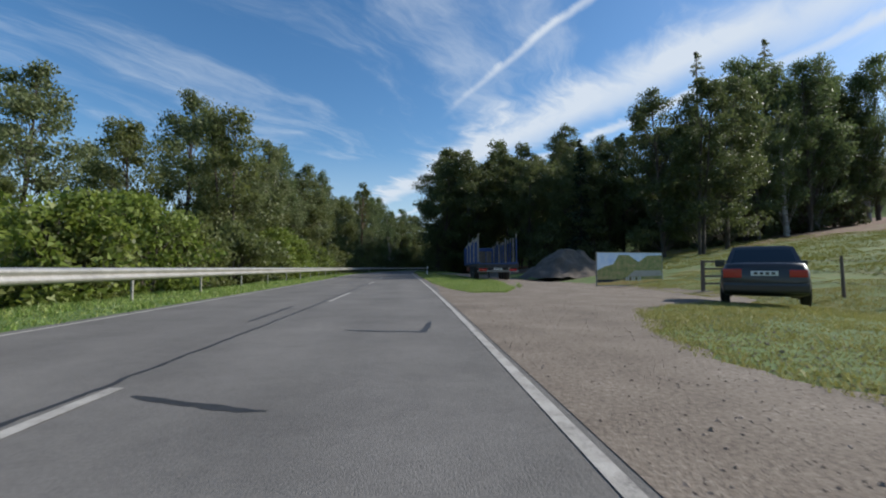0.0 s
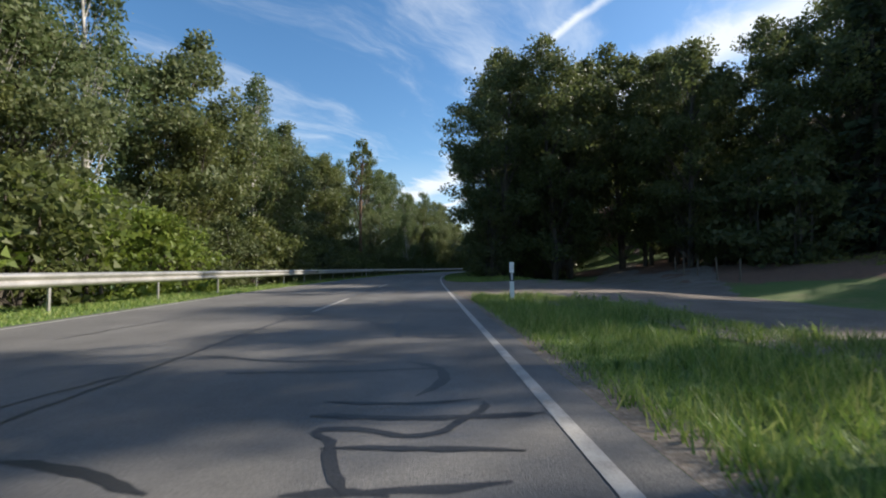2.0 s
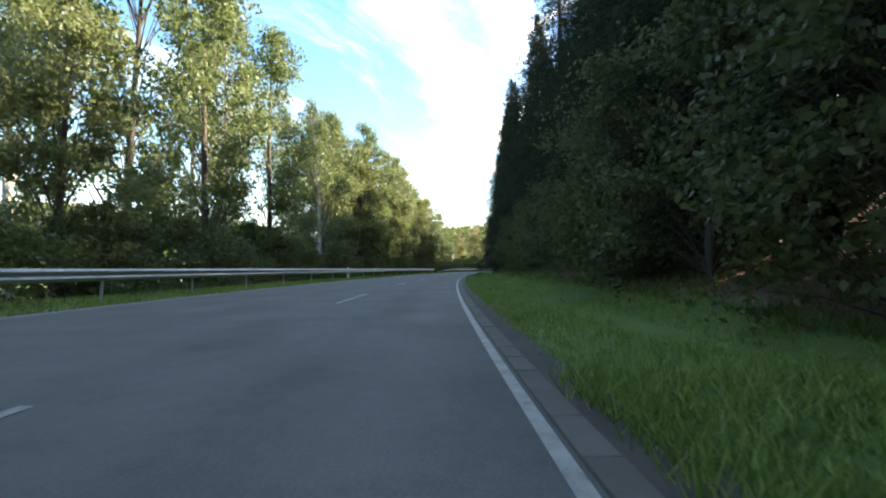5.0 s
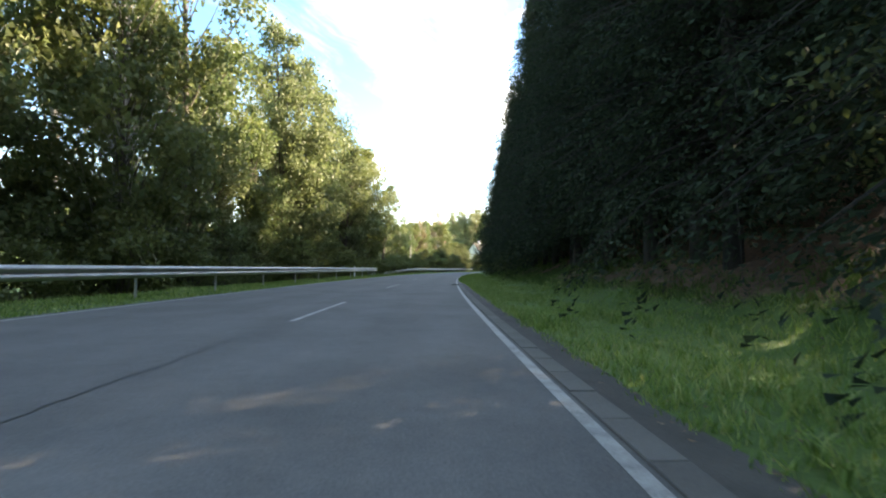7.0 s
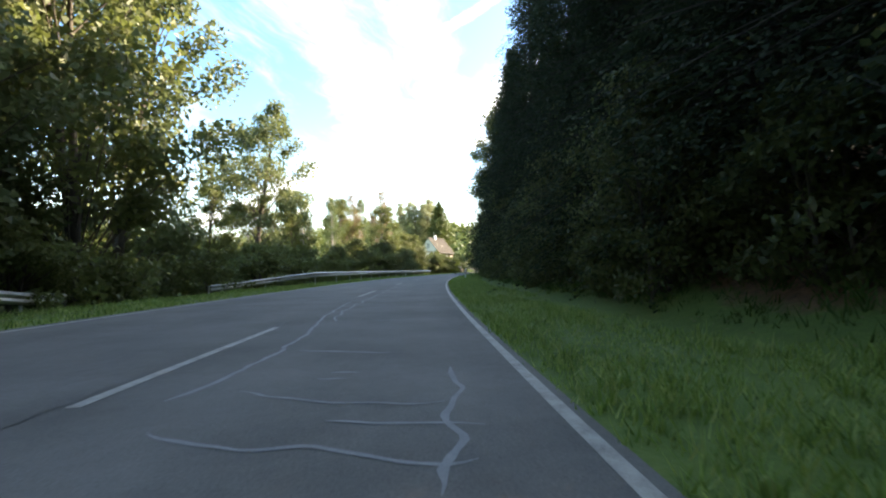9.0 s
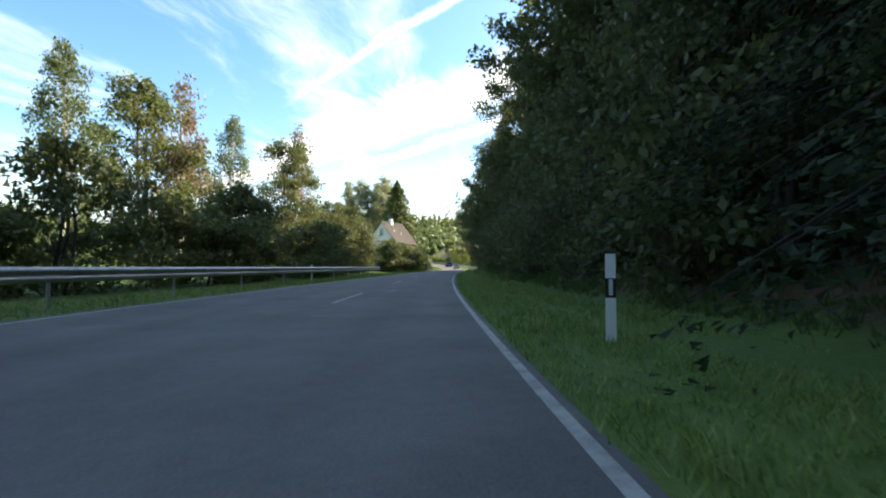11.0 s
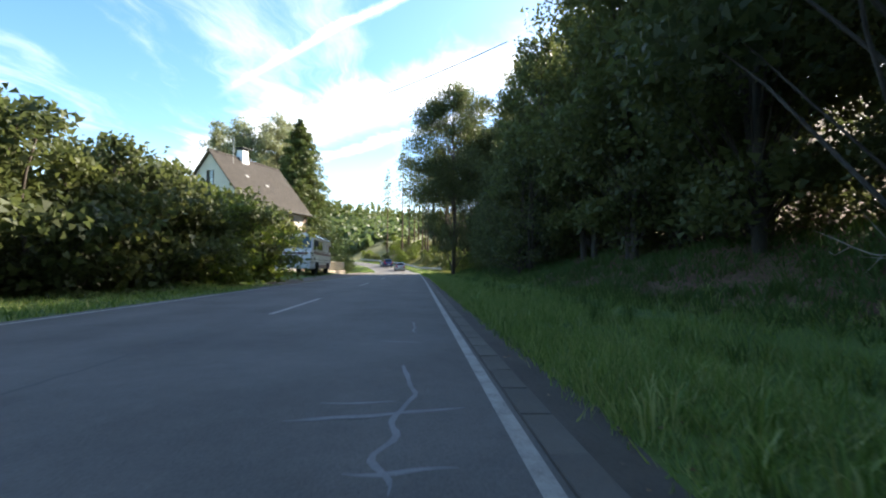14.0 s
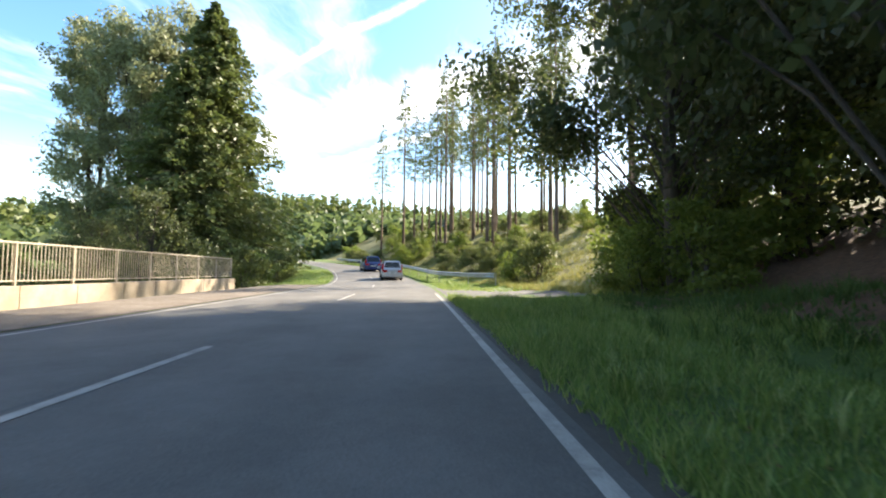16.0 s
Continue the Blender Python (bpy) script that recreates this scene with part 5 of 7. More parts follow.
    dark_line([(158.26, -2.53), (158.43, -2.42), (158.56, -2.31)])
    dark_line([(3.12, -2.66), (2.87, -2.16), (2.71, -1.68)])
    dark_line([(6.13, -1.73), (5.90, -0.67), (7.00, -0.54)])
    dark_line([(7.19, -3.36), (10.09, -3.41)])
    pale_line([(177.98, -0.73), (178.23, -0.76), (178.53, -0.62), (178.88, -0.70), (179.47, -0.56), (180.20, -0.57)])
    pale_line([(178.77, -2.31), (178.50, -1.71), (178.53, -1.35), (178.31, -1.00), (178.26, -0.78), (178.30, -0.58)])
    pale_line([(178.90, -1.38), (178.81, -0.98), (178.78, -0.52)])
    pale_line([(179.60, -2.15), (179.27, -1.51), (179.17, -1.00), (179.17, -0.71)])
    pale_line([(179.89, -1.68), (179.86, -1.41)])
    pale_line([(180.12, -1.61), (180.08, -1.33)])
    pale_line([(181.25, -2.15), (180.95, -1.16)])
    pale_line([(179.40, -2.51), (180.21, -2.39), (181.27, -2.34), (182.59, -2.40), (184.91, -2.69), (188.72, -2.87)])
    pale_line([(280.97, -0.58), (281.14, -0.61), (281.30, -0.73), (281.52, -0.61), (281.94, -0.64), (282.22, -0.50), (282.74, -0.58), (283.24, -0.63)])
    pale_line([(281.17, -0.82), (281.20, -0.50), (281.17, -0.31)])
    pale_line([(281.79, -1.23), (281.90, -0.69), (282.02, -0.22)])
    pale_line([(282.12, -1.10), (282.14, -0.64)])
    pale_line([(284.43, -0.93), (284.35, -0.46)])
    pale_line([(285.08, -0.52), (286.27, -0.57)])
    dark_line([(168.28, -2.66), (168.32, -2.45), (168.30, -2.27), (168.10, -2.00), (167.97, -1.60)])
    dark_line([(168.36, -2.32), (168.61, -2.37), (168.94, -2.37)])
    pale_line([(230.30, -1.60), (230.31, -1.36)])
    pale_line([(233.91, -2.22), (232.15, -2.27), (231.50, -2.23)])
    # finer cross cracks where the surface is worst
    for s0, s1, step, line in ((51, 55, 1.2, dark_line), (72, 80, 1.2, dark_line), (90, 100, 2.5, dark_line), (184, 200, 2.4, pale_line), (232, 240, 3.0, pale_line)):
        s = s0
        while s < s1:
            a = RNG.uniform(-2.8, -1.2)
            b = min(a + RNG.uniform(0.7, 2.0), -0.12)
            line([(s, a), (s + RNG.normal(0, 0.12), (a + b) / 2), (s + RNG.normal(0, 0.15), b)])
            s += step * RNG.uniform(0.5, 1.5)
    for s0, s1, u, line in ((70, 82, -2.3, dark_line), (184, 200, -2.2, pale_line)):
        n = int((s1 - s0) / 0.6)
        line(np.stack([np.linspace(s0, s1, n), np.minimum(u + np.cumsum(RNG.normal(0, 0.13, n)) * 0.6, -0.15)], 1))


seals()


def gutter(s0, s1, label):
    """A row of concrete slabs beside the edge line."""
    top = tagged(new("gutter", mesh("gutter", *ribbon(np.arange(s0, s1 + 0.01, 1.0), 0.075, 0.31, 0.004), M_DIRT)), label, "gutter", kind="structure")
    bm = box(-0.09, -0.275, -0.03, 0.09, 0.275, 0.012, 0.006)
    data = bpy.data.meshes.new("slab")
    bm.to_mesh(data)
    bm.free()
    data.materials.append(M_GUTTER)
    s = s0 + 0.3
    while s < s1 - 0.3:
        x, y = on_road(s, 0.18)
        part_of(top, "slab", data, at=pose(float(x), float(y), RNG.uniform(-0.003, 0.003), RNG.normal(0, 0.3), RNG.normal(0, 0.5), heading(s) + RNG.normal(0, 0.5)))
        s += 0.56


def tufts(name, label, s0, s1, ulo, uhi, density, blade, tall, material, seed, per=5, clump=True):
    """Grass blades over a strip of verge, in uneven tufts."""
    rng = np.random.default_rng(seed)
    s = np.linspace(s0, s1, 200)
    lo, hi = ulo(s) if callable(ulo) else np.interp(s, *ulo), uhi(s) if callable(uhi) else np.interp(s, *uhi)
    area = float(np.mean(np.maximum(hi - lo, 0)) * (s1 - s0))
    n = int(area * density)
    w = np.cumsum(np.maximum(hi - lo, 1e-4))
    at = np.interp(rng.uniform(0, w[-1], n), w, s)
    off = np.interp(at, s, lo) + rng.uniform(0, 1, n) ** 1.15 * (np.interp(at, s, hi) - np.interp(at, s, lo))
    lush = 0.65 + 0.5 * np.sin(at * 0.9 + off * 1.3) * np.sin(off * 2.1 - at * 0.37) + rng.normal(0, 0.15, n)
    size = np.clip(lush, 0.3, 1.4)
    at, off, size = np.repeat(at, per), np.repeat(off, per), np.repeat(size, per)
    m = len(at)
    at, off = at + rng.normal(0, 0.05, m), off + rng.normal(0, 0.05, m)
    x, y = on_road(at, off)
    base = np.stack([x, y, height(at, off)], 1)
    ang = rng.uniform(0, 2 * np.pi, m)
    side = np.stack([np.cos(ang), np.sin(ang), np.zeros(m)], 1) * (blade * rng.uniform(0.6, 1.3, m))[:, None]
    lean = rng.normal(0, 0.45, (m, 2))
    hgt = tall * size * rng.uniform(0.5, 1.25, m)
    tip = base + np.stack([lean[:, 0] * hgt, lean[:, 1] * hgt, hgt], 1)
    v = np.stack([base - side, base + side, tip], 1).reshape(-1, 3)
    i = np.arange(m) * 3
    tagged(new(name, mesh(name, v, np.stack([i, i + 1, i + 2], 1), material, flat=True)), label, "grass", kind="stuff")


GRASS_LABEL = "long green grass on the roadside verge"
tufts("grass", GRASS_LABEL, 15, 52, ([15, 18, 24, 50, 51.7], [1.2, 0.75, 0.5, 0.45, 0.7]), ([15, 18, 26, 46, 50, 51.7], [2.4, 3.4, 4.4, 3.8, 3.2, 1.6]), 190, 0.006, 0.18, M_GRASS, 31)
tufts("grass", GRASS_LABEL, 65.2, 100, ([65.2, 65.8, 66.5, 67.4, 69, 100], [2.15, 1.6, 1.05, 0.7, 0.42, 0.4]), ([65.2, 66.2, 68, 72, 90, 100], [2.3, 3.7, 5.6, 6.8, 5.0, 4.0]), 170, 0.008, 0.17, M_GRASS, 32)
tufts("grass", GRASS_LABEL, 100, 172, ([100, 160, 165, 172], [0.55, 0.55, 0.2, 0.17]), ([100, 172], [4.2, 4.0]), 95, 0.007, 0.13, M_GRASS, 33)
tufts("grass", GRASS_LABEL, 172, 242, ([172, 234, 242], [0.17, 0.17, 0.32]), ([172, 180, 186, 214, 226, 242], [3.4, 3.2, 2.5, 2.5, 3.3, 3.6]), 95, 0.007, 0.13, M_GRASS, 34)
tufts("grass", GRASS_LABEL, 242, 337, ([242, 272, 276, 318, 322, 337], [0.32, 0.32, 0.55, 0.5, 0.27, 0.27]), ([242, 337], [4.0, 4.2]), 165, 0.0065, 0.21, M_GRASS, 35)
tufts("grass", GRASS_LABEL, 343, 400, ([343, 400], [0.6, 0.6]), ([343, 400], [5, 5]), 25, 0.012, 0.2, M_GRASS, 36)
tufts("grass", GRASS_LABEL, 0, 205, lambda s: left_edge(s) - 3.0, lambda s: left_edge(s) - 0.3, 60, 0.012, 0.13, M_GRASS, 37, per=4)
tufts("grass", GRASS_LABEL, 205, 300, lambda s: left_edge(s) - 3.2, lambda s: left_edge(s) - 0.3, 28, 0.014, 0.15, M_GRASS, 38, per=4)
tufts("grass", "short grass on the lawn and under the motorhome", 276, 328, lambda s: left_edge(s) - 9, lambda s: left_edge(s) - np.interp(s, [276, 297, 304, 328], [0.3, 0.4, 2.4, 2.6]), 30, 0.012, 0.08, M_GRASS, 39, per=4)
tufts("grass", "short trampled grass round the parked car", 1, 30, ([1, 2, 4.4, 6, 7.5, 9, 10.5, 12.5, 14, 30], [2.1, 2.1, 1.9, 2.4, 3.1, 3.8, 6.0, 9.1, 10.4, 12.2]), ([1, 30], [14, 18]), 130, 0.009, 0.07, M_GRASS_DRY, 40, per=5)
tufts("grass", "uneven yellowish grass of the meadow", 2, 62, ([2, 30, 62], [17, 18, 19]), ([2, 62], [50, 44]), 16, 0.028, 0.15, M_GRASS_DRY, 42, per=5)
tufts("grass", "dry weeds on the open slope", 338, 400, ([338, 346, 400], [5.5, 4, 4]), ([338, 400], [26, 26]), 14, 0.02, 0.32, M_GRASS_DRY, 43, per=6)
tufts("weeds", "dull green weeds and grass on the shaded bank", 206, 334, ([206, 334], [3.2, 3.8]), ([206, 262, 276, 300, 334], [5.0, 5.5, 9.0, 8.5, 6.5]), 34, 0.014, 0.30, M_WEED, 44, per=6)
tufts("weeds", "low weeds over the fallen leaves on the bank", 100, 172, ([100, 172], [3.6, 3.6]), ([100, 130, 172], [6.5, 5.5, 5.5]), 30, 0.014, 0.2, M_WEED, 45, per=6)
tufts("weeds", "dull green weeds over the fallen leaves on the bank", 150, 208, ([150, 208], [3.3, 3.1]), ([150, 208], [6.5, 6.5]), 26, 0.014, 0.24, M_WEED, 47, per=6)
tufts("grass", "grass beside the bridge", 350, 372, lambda s: left_edge(s) - 6, lambda s: left_edge(s) - 0.4, 40, 0.012, 0.2, M_GRASS, 41, per=4)


def tussocks(label, s0, s1, ulo, uhi, density, tall, material, seed, blades_each=18):
    """Tufts of long arching blades that stand out of the shorter grass."""
    rng = np.random.default_rng(seed)
    n = int((s1 - s0) * (uhi - ulo) * density)
    s, u = rng.uniform(s0, s1, n), ulo + (uhi - ulo) * rng.uniform(0, 1, n) ** 1.2
    keep = np.sin(s * 0.8 + u) * np.sin(u * 1.7 - s * 0.3) + rng.normal(0, 0.5, n) > -0.2
    s, u = s[keep], u[keep]
    big = np.repeat(rng.uniform(0.6, 1.3, len(s)), blades_each)
    s, u = np.repeat(s, blades_each), np.repeat(u, blades_each)
    m = len(s)
    x, y = on_road(s + rng.normal(0, 0.035, m), u + rng.normal(0, 0.035, m))
    base = np.stack([x, y, height(s, u) - 0.01], 1)
    ang = rng.uniform(0, 2 * np.pi, m)
    out = np.stack([np.cos(ang), np.sin(ang)], 1)
    rise, reach = tall * big * rng.uniform(0.55, 1.2, m), tall * big * rng.uniform(0.25, 1.0, m)
    wide = 0.0045 * rng.uniform(0.7, 1.5, m)
    side = np.stack([-out[:, 1], out[:, 0], np.zeros(m)], 1)
    rows = []
    for q, w in ((0.0, 1.0), (0.45, 0.9), (0.8, 0.6), (1.0, 0.1)):
        spot = base + np.concatenate([out * (reach * q ** 1.7)[:, None], (rise * (1.55 * q - 0.75 * q ** 2.6))[:, None]], 1)
        rows += [spot - side * (wide * w)[:, None], spot + side * (wide * w)[:, None]]
    v = np.stack(rows, 1).reshape(-1, 3)
    k = np.arange(m)[:, None] * 8
    f = np.concatenate([k + np.array([[a, a + 1, a + 3, a + 2]]) for a in (0, 2, 4)], 0)
    tagged(new("grass_tussocks", mesh("grass_tussocks", v, f, material)), label, "grass", kind="stuff")


TUSSOCK = "long arching grass tufts on the roadside verge"
tussocks(TUSSOCK, 18, 51, 0.7, 4.0, 3.0, 0.22, M_GRASS, 81)
tussocks(TUSSOCK, 67, 100, 0.9, 4.5, 2.0, 0.22, M_GRASS, 82)
tussocks(TUSSOCK, 100, 170, 0.75, 4.4, 2.2, 0.18, M_GRASS, 83)
tussocks(TUSSOCK, 170, 242, 0.35, 3.6, 2.2, 0.18, M_GRASS, 84)
tussocks(TUSSOCK, 242, 336, 0.6, 4.4, 4.5, 0.27, M_GRASS, 85)
tussocks("lush dark weeds and grass tufts on the bank", 242, 330, 2.2, 6.5, 3.0, 0.34, M_WEED, 86)


def scatter(name, label, s0, s1, u0, u1, count, size, material, seed, category, flat=True):
    """Loose leaves or stones strewn over the ground."""
    rng = np.random.default_rng(seed)
    s, u = rng.uniform(s0, s1, count), u0 + (u1 - u0) * rng.uniform(0, 1, count)
    x, y = on_road(s, u)
    c = np.stack([x, y, height(s, u) + (0.03 if flat else 0.016)], 1)
    if flat:
        v, f = blades(c, size, rng, slim=0.6, flat=0.8)
        v = v.reshape(-1, 3, 3)
        v[:, :, 2] = c[:, None, 2] + (v[:, :, 2] - c[:, None, 2]) * 0.2
        v = v.reshape(-1, 3)
    else:
        form = np.array([(1, 0, 0), (0, 1, 0), (-1, 0, 0), (0, -1, 0), (0, 0, 0.7), (0, 0, -0.5)], float)
        sz = size * rng.lognormal(0, 0.4, count)
        form = form[None] * (1 + rng.normal(0, 0.22, (count, 6, 1))) * sz[:, None, None]
        ang = rng.uniform(0, 6.28, count)
        rot = np.stack([form[:, :, 0] * np.cos(ang)[:, None] - form[:, :, 1] * np.sin(ang)[:, None], form[:, :, 0] * np.sin(ang)[:, None] + form[:, :, 1] * np.cos(ang)[:, None], form[:, :, 2]], 2)
        v = (c[:, None] + rot).reshape(-1, 3)
        v[:, 2] -= 0.004
        tri = np.array([(0, 1, 4), (1, 2, 4), (2, 3, 4), (3, 0, 4), (1, 0, 5), (2, 1, 5), (3, 2, 5), (0, 3, 5)])
        f = (tri[None] + 6 * np.arange(count)[:, None, None]).reshape(-1, 3)
    tagged(new(name, mesh(name, v, f, material, flat=True)), label, category, kind="stuff")


scatter("pebbles", "loose brown pebbles on the gravel lay-by", 0.6, 10, 0.2, 4.4, 7500, 0.008, M_PEBBLE, 51, "pebbles", flat=False)
scatter("pebbles", "loose brown pebbles on the gravel lay-by", 9, 32, 0.6, 11, 5000, 0.010, M_PEBBLE, 52, "pebbles", flat=False)
scatter("pebbles", "loose pebbles on the track mouth", 52, 64, 0.6, 12, 2000, 0.008, M_PEBBLE, 53, "pebbles", flat=False)
scatter("fallen_leaves", "brown fallen leaves on the bank", 96, 206, 3.0, 8.5, 16000, 0.032, M_DEADLEAF, 54, "fallen leaves")
scatter("fallen_leaves", "brown fallen leaves on the bank", 206, 336, 3.6, 8.0, 12000, 0.032, M_DEADLEAF, 55, "fallen leaves")


# ---- roadside furniture ----
def delineator(s, u, label="white plastic delineator post with a black band and reflector"):
    post = thing("delineator_post", label, "marker post", at=Matrix.Translation(ground_at(s, u)) @ pose(0, 0, 0, 0, 0, heading(s)))
    tri = [(-0.06, -0.03), (0.06, -0.03), (0.03, 0.05), (-0.03, 0.05)]

    def stub(z0, z1, slope=0.0, grow=0.0):
        return loft([[(x * (1 + grow), y * (1 + grow), z0) for x, y in tri], [(x * (1 + grow), y * (1 + grow), z1 + (slope if y > 0 else 0)) for x, y in tri]])
    part("body", stub(-0.2, 1.0, -0.04), M_WHITE_PAINT, post)
    part("black_band", stub(0.50, 0.72, 0.08, 0.03), M_BLACK, post, "slanted black band")
    part("reflector", box(-0.022, -0.036, 0.53, 0.022, -0.031, 0.71), M_LAMP_CLEAR, post, "pale rectangular reflector")


delineator(49.9, 1.45)
for s, u in ((176.5, -9.4), (222, 1.3), (92, -9.6), (134, -9.5), (246, -9.2)):
    delineator(s, u)


def fence():
    f = thing("pasture_fence", "wooden pasture fence with wire on leaning posts", "fence", at=Matrix.Translation(ground_at(10, 12)))
    inv = f.matrix_world.inverted()
    spots = [(11.0, 12.2, 3), (13.0, 12.6, -2), (14.8, 12.8, -8), (17.4, 14.5, 2), (20.4, 16.5, 3), (23.6, 18.4, -3)]
    tops = []
    for s, u, tilt in spots:
        x, y, z = ground_at(s, u)
        part("post", rod((0, 0, -0.3), (0, 0, 1.3), 0.055, 0.045, 8), M_TIMBER, f, at=inv @ pose(x, y, z, 0, tilt, 0))
        tops.append(Vector((x, y, z)))
    for h in (0.45, 0.8, 1.15):
        for a, b in zip(tops, tops[1:]):
            part("wire", rod(inv @ (a + Vector((0, 0, h))), inv @ (b + Vector((0, 0, h))), 0.004, n=5), M_STEEL, f, "rusty fence wire")


fence()


def field_gate():
    x, y, z = ground_at(18.6, 11.9)
    g = thing("field_gate", "closed wooden field gate of grey horizontal bars", "gate", at=pose(x, y, z, 0, 0, heading(14) + 4))
    for px in (0.0, 1.75, 3.5):
        part("post", box(px - 0.06, -0.06, -0.25, px + 0.06, 0.06, 1.35, 0.01), M_TIMBER, g)
    for h in (0.3, 0.62, 0.94, 1.25):
        part("bar", box(0.05, -0.075, h, 3.45, -0.062, h + 0.08, 0.004), M_TIMBER, g)


field_gate()


def billboard():
    x, y, z = ground_at(24.6, 9.75)
    b = thing("billboard", "weathered banner board with a faded landscape print, brightened as if backlit, on a metal frame", "billboard", at=pose(x, y, z - 0.1, 0, 0, heading(20) + 8))
    wide, low, high = 4.3, 0.18, 2.1
    part("backing", box(0, 0, low, wide, 0.03, high), M_CHASSIS, b)
    for px in (0.02, wide / 2, wide - 0.02):
        part("leg", box(px - 0.025, 0.03, 0, px + 0.025, 0.08, high, 0.004), M_STEEL, b)
    for px in (0.1, wide - 0.3):
        part("foot", box(px, -0.25, 0, px + 0.2, 0.4, 0.07, 0.01), M_GUTTER, b, "pale concrete foot")
    for a in ((0, -0.02, high - 0.03, wide, 0.0, high), (0, -0.02, low, wide, 0.0, low + 0.03), (0, -0.02, low, 0.03, 0.0, high), (wide - 0.03, -0.02, low, wide, 0.0, high)):
        part("frame", box(*a), M_STEEL, b, "thin metal frame")
    # Sky, foliage and sand colours raised in place of sun shining through the banner
    lit_sky_print = shade("backlit_printed_sky", [(0.40, 0.58, 0.85), (0.90, 0.92, 0.94)], rough=0.5, scale=2, fine=15, bump=0)
    lit_wood_print = shade("backlit_printed_foliage", [(0.10, 0.14, 0.05), (0.30, 0.30, 0.10), (0.60, 0.36, 0.20)], rough=0.5, scale=4, fine=20, bump=0)
    lit_sand_print = shade("backlit_printed_sand", [(0.85, 0.48, 0.10), (0.92, 0.68, 0.28)], rough=0.5, scale=3, fine=20, bump=0)
    roof_print = shade("printed_roof", [(0.35, 0.30, 0.25), (0.52, 0.47, 0.42)], rough=0.5, scale=3, fine=20, bump=0)

    def flat_print(name, outline, material, depth, label):
        bm = prism([(px * wide / 3.0 if px < 2.9 else px, low + (pz - 0.18) * (high - low) / 1.44 if pz < 1.58 else pz) for px, pz in outline], -depth, 0.002)
        part(name, bm, material, b, label)
    flat_print("print_sky", [(0.03, 0.7), (wide - 0.03, 0.7), (wide - 0.03, high - 0.03), (0.03, high - 0.03)], lit_sky_print, 0.003, "pale printed sky")
    flat_print("print_foliage", [(0.03, 0.45), (wide - 0.03, 0.45), (wide - 0.03, 1.5), (2.3, 1.48), (1.9, 1.2), (1.45, 1.5), (1.0, 1.5), (0.75, 1.1), (0.35, 1.0), (0.03, 0.85)], lit_wood_print, 0.006, "brown printed trees")
    flat_print("print_ground", [(0.03, 0.21), (wide - 0.03, 0.21), (wide - 0.03, 0.46), (1.2, 0.44), (0.6, 0.34), (0.03, 0.32)], lit_sand_print, 0.009, "sandy printed ground")
    flat_print("print_roof", [(1.35, 0.55), (wide - 0.06, 0.60), (wide - 0.1, 0.84), (1.7, 0.84)], roof_print, 0.011, "pale printed roof")
    for i in range(9):
        part("print_bar", box(1.72 + i * 0.13, -0.016, 0.47, 1.80 + i * 0.13, -0.011, 0.66), M_CURTAIN if i % 3 else M_TIMBER, b, "plain bar where lettering stands")


billboard()


def gravel_heap():
    rng = np.random.default_rng(61)
    x, y, z = ground_at(39.0, 13.5)
    rings, n = 34, 90
    verts, faces = [], []
    for i in range(rings):
        q = i / (rings - 1)
        for j in range(n):
            a = 2 * math.pi * j / n
            r = q * (4.1 + 0.5 * math.sin(a * 2 + 0.6) + 0.2 * math.sin(a * 5))
            h = 3.1 * (1 - q) ** 1.05 * (1 - 0.25 * math.exp(-(q / 0.16) ** 2)) + 0.30 * noise.noise(Vector((r * math.cos(a) * 1.1, r * math.sin(a) * 1.1, 4))) + 0.14 * noise.noise(Vector((r * math.cos(a) * 4, r * math.sin(a) * 4, 9))) * (1 - q * 0.5)
            verts.append((x + r * math.cos(a), y + r * math.sin(a), z + h - 0.06 * q))
    for i in range(rings - 1):
        for j in range(n):
            faces.append((i * n + j, (i + 1) * n + j, (i + 1) * n + (j + 1) % n, i * n + (j + 1) % n))
    soil = shade("heaped_gravel", [(0.055, 0.043, 0.034), (0.11, 0.088, 0.07), (0.18, 0.15, 0.125)], rough=0.95, scale=1.2, fine=16, bump=1.0, bump_scale=14, fine_mix=0.5)
    tagged(new("soil_mound", mesh("soil_mound", verts, faces, soil)), "brown conical mound of stony soil on the lay-by", "soil mound")


gravel_heap()


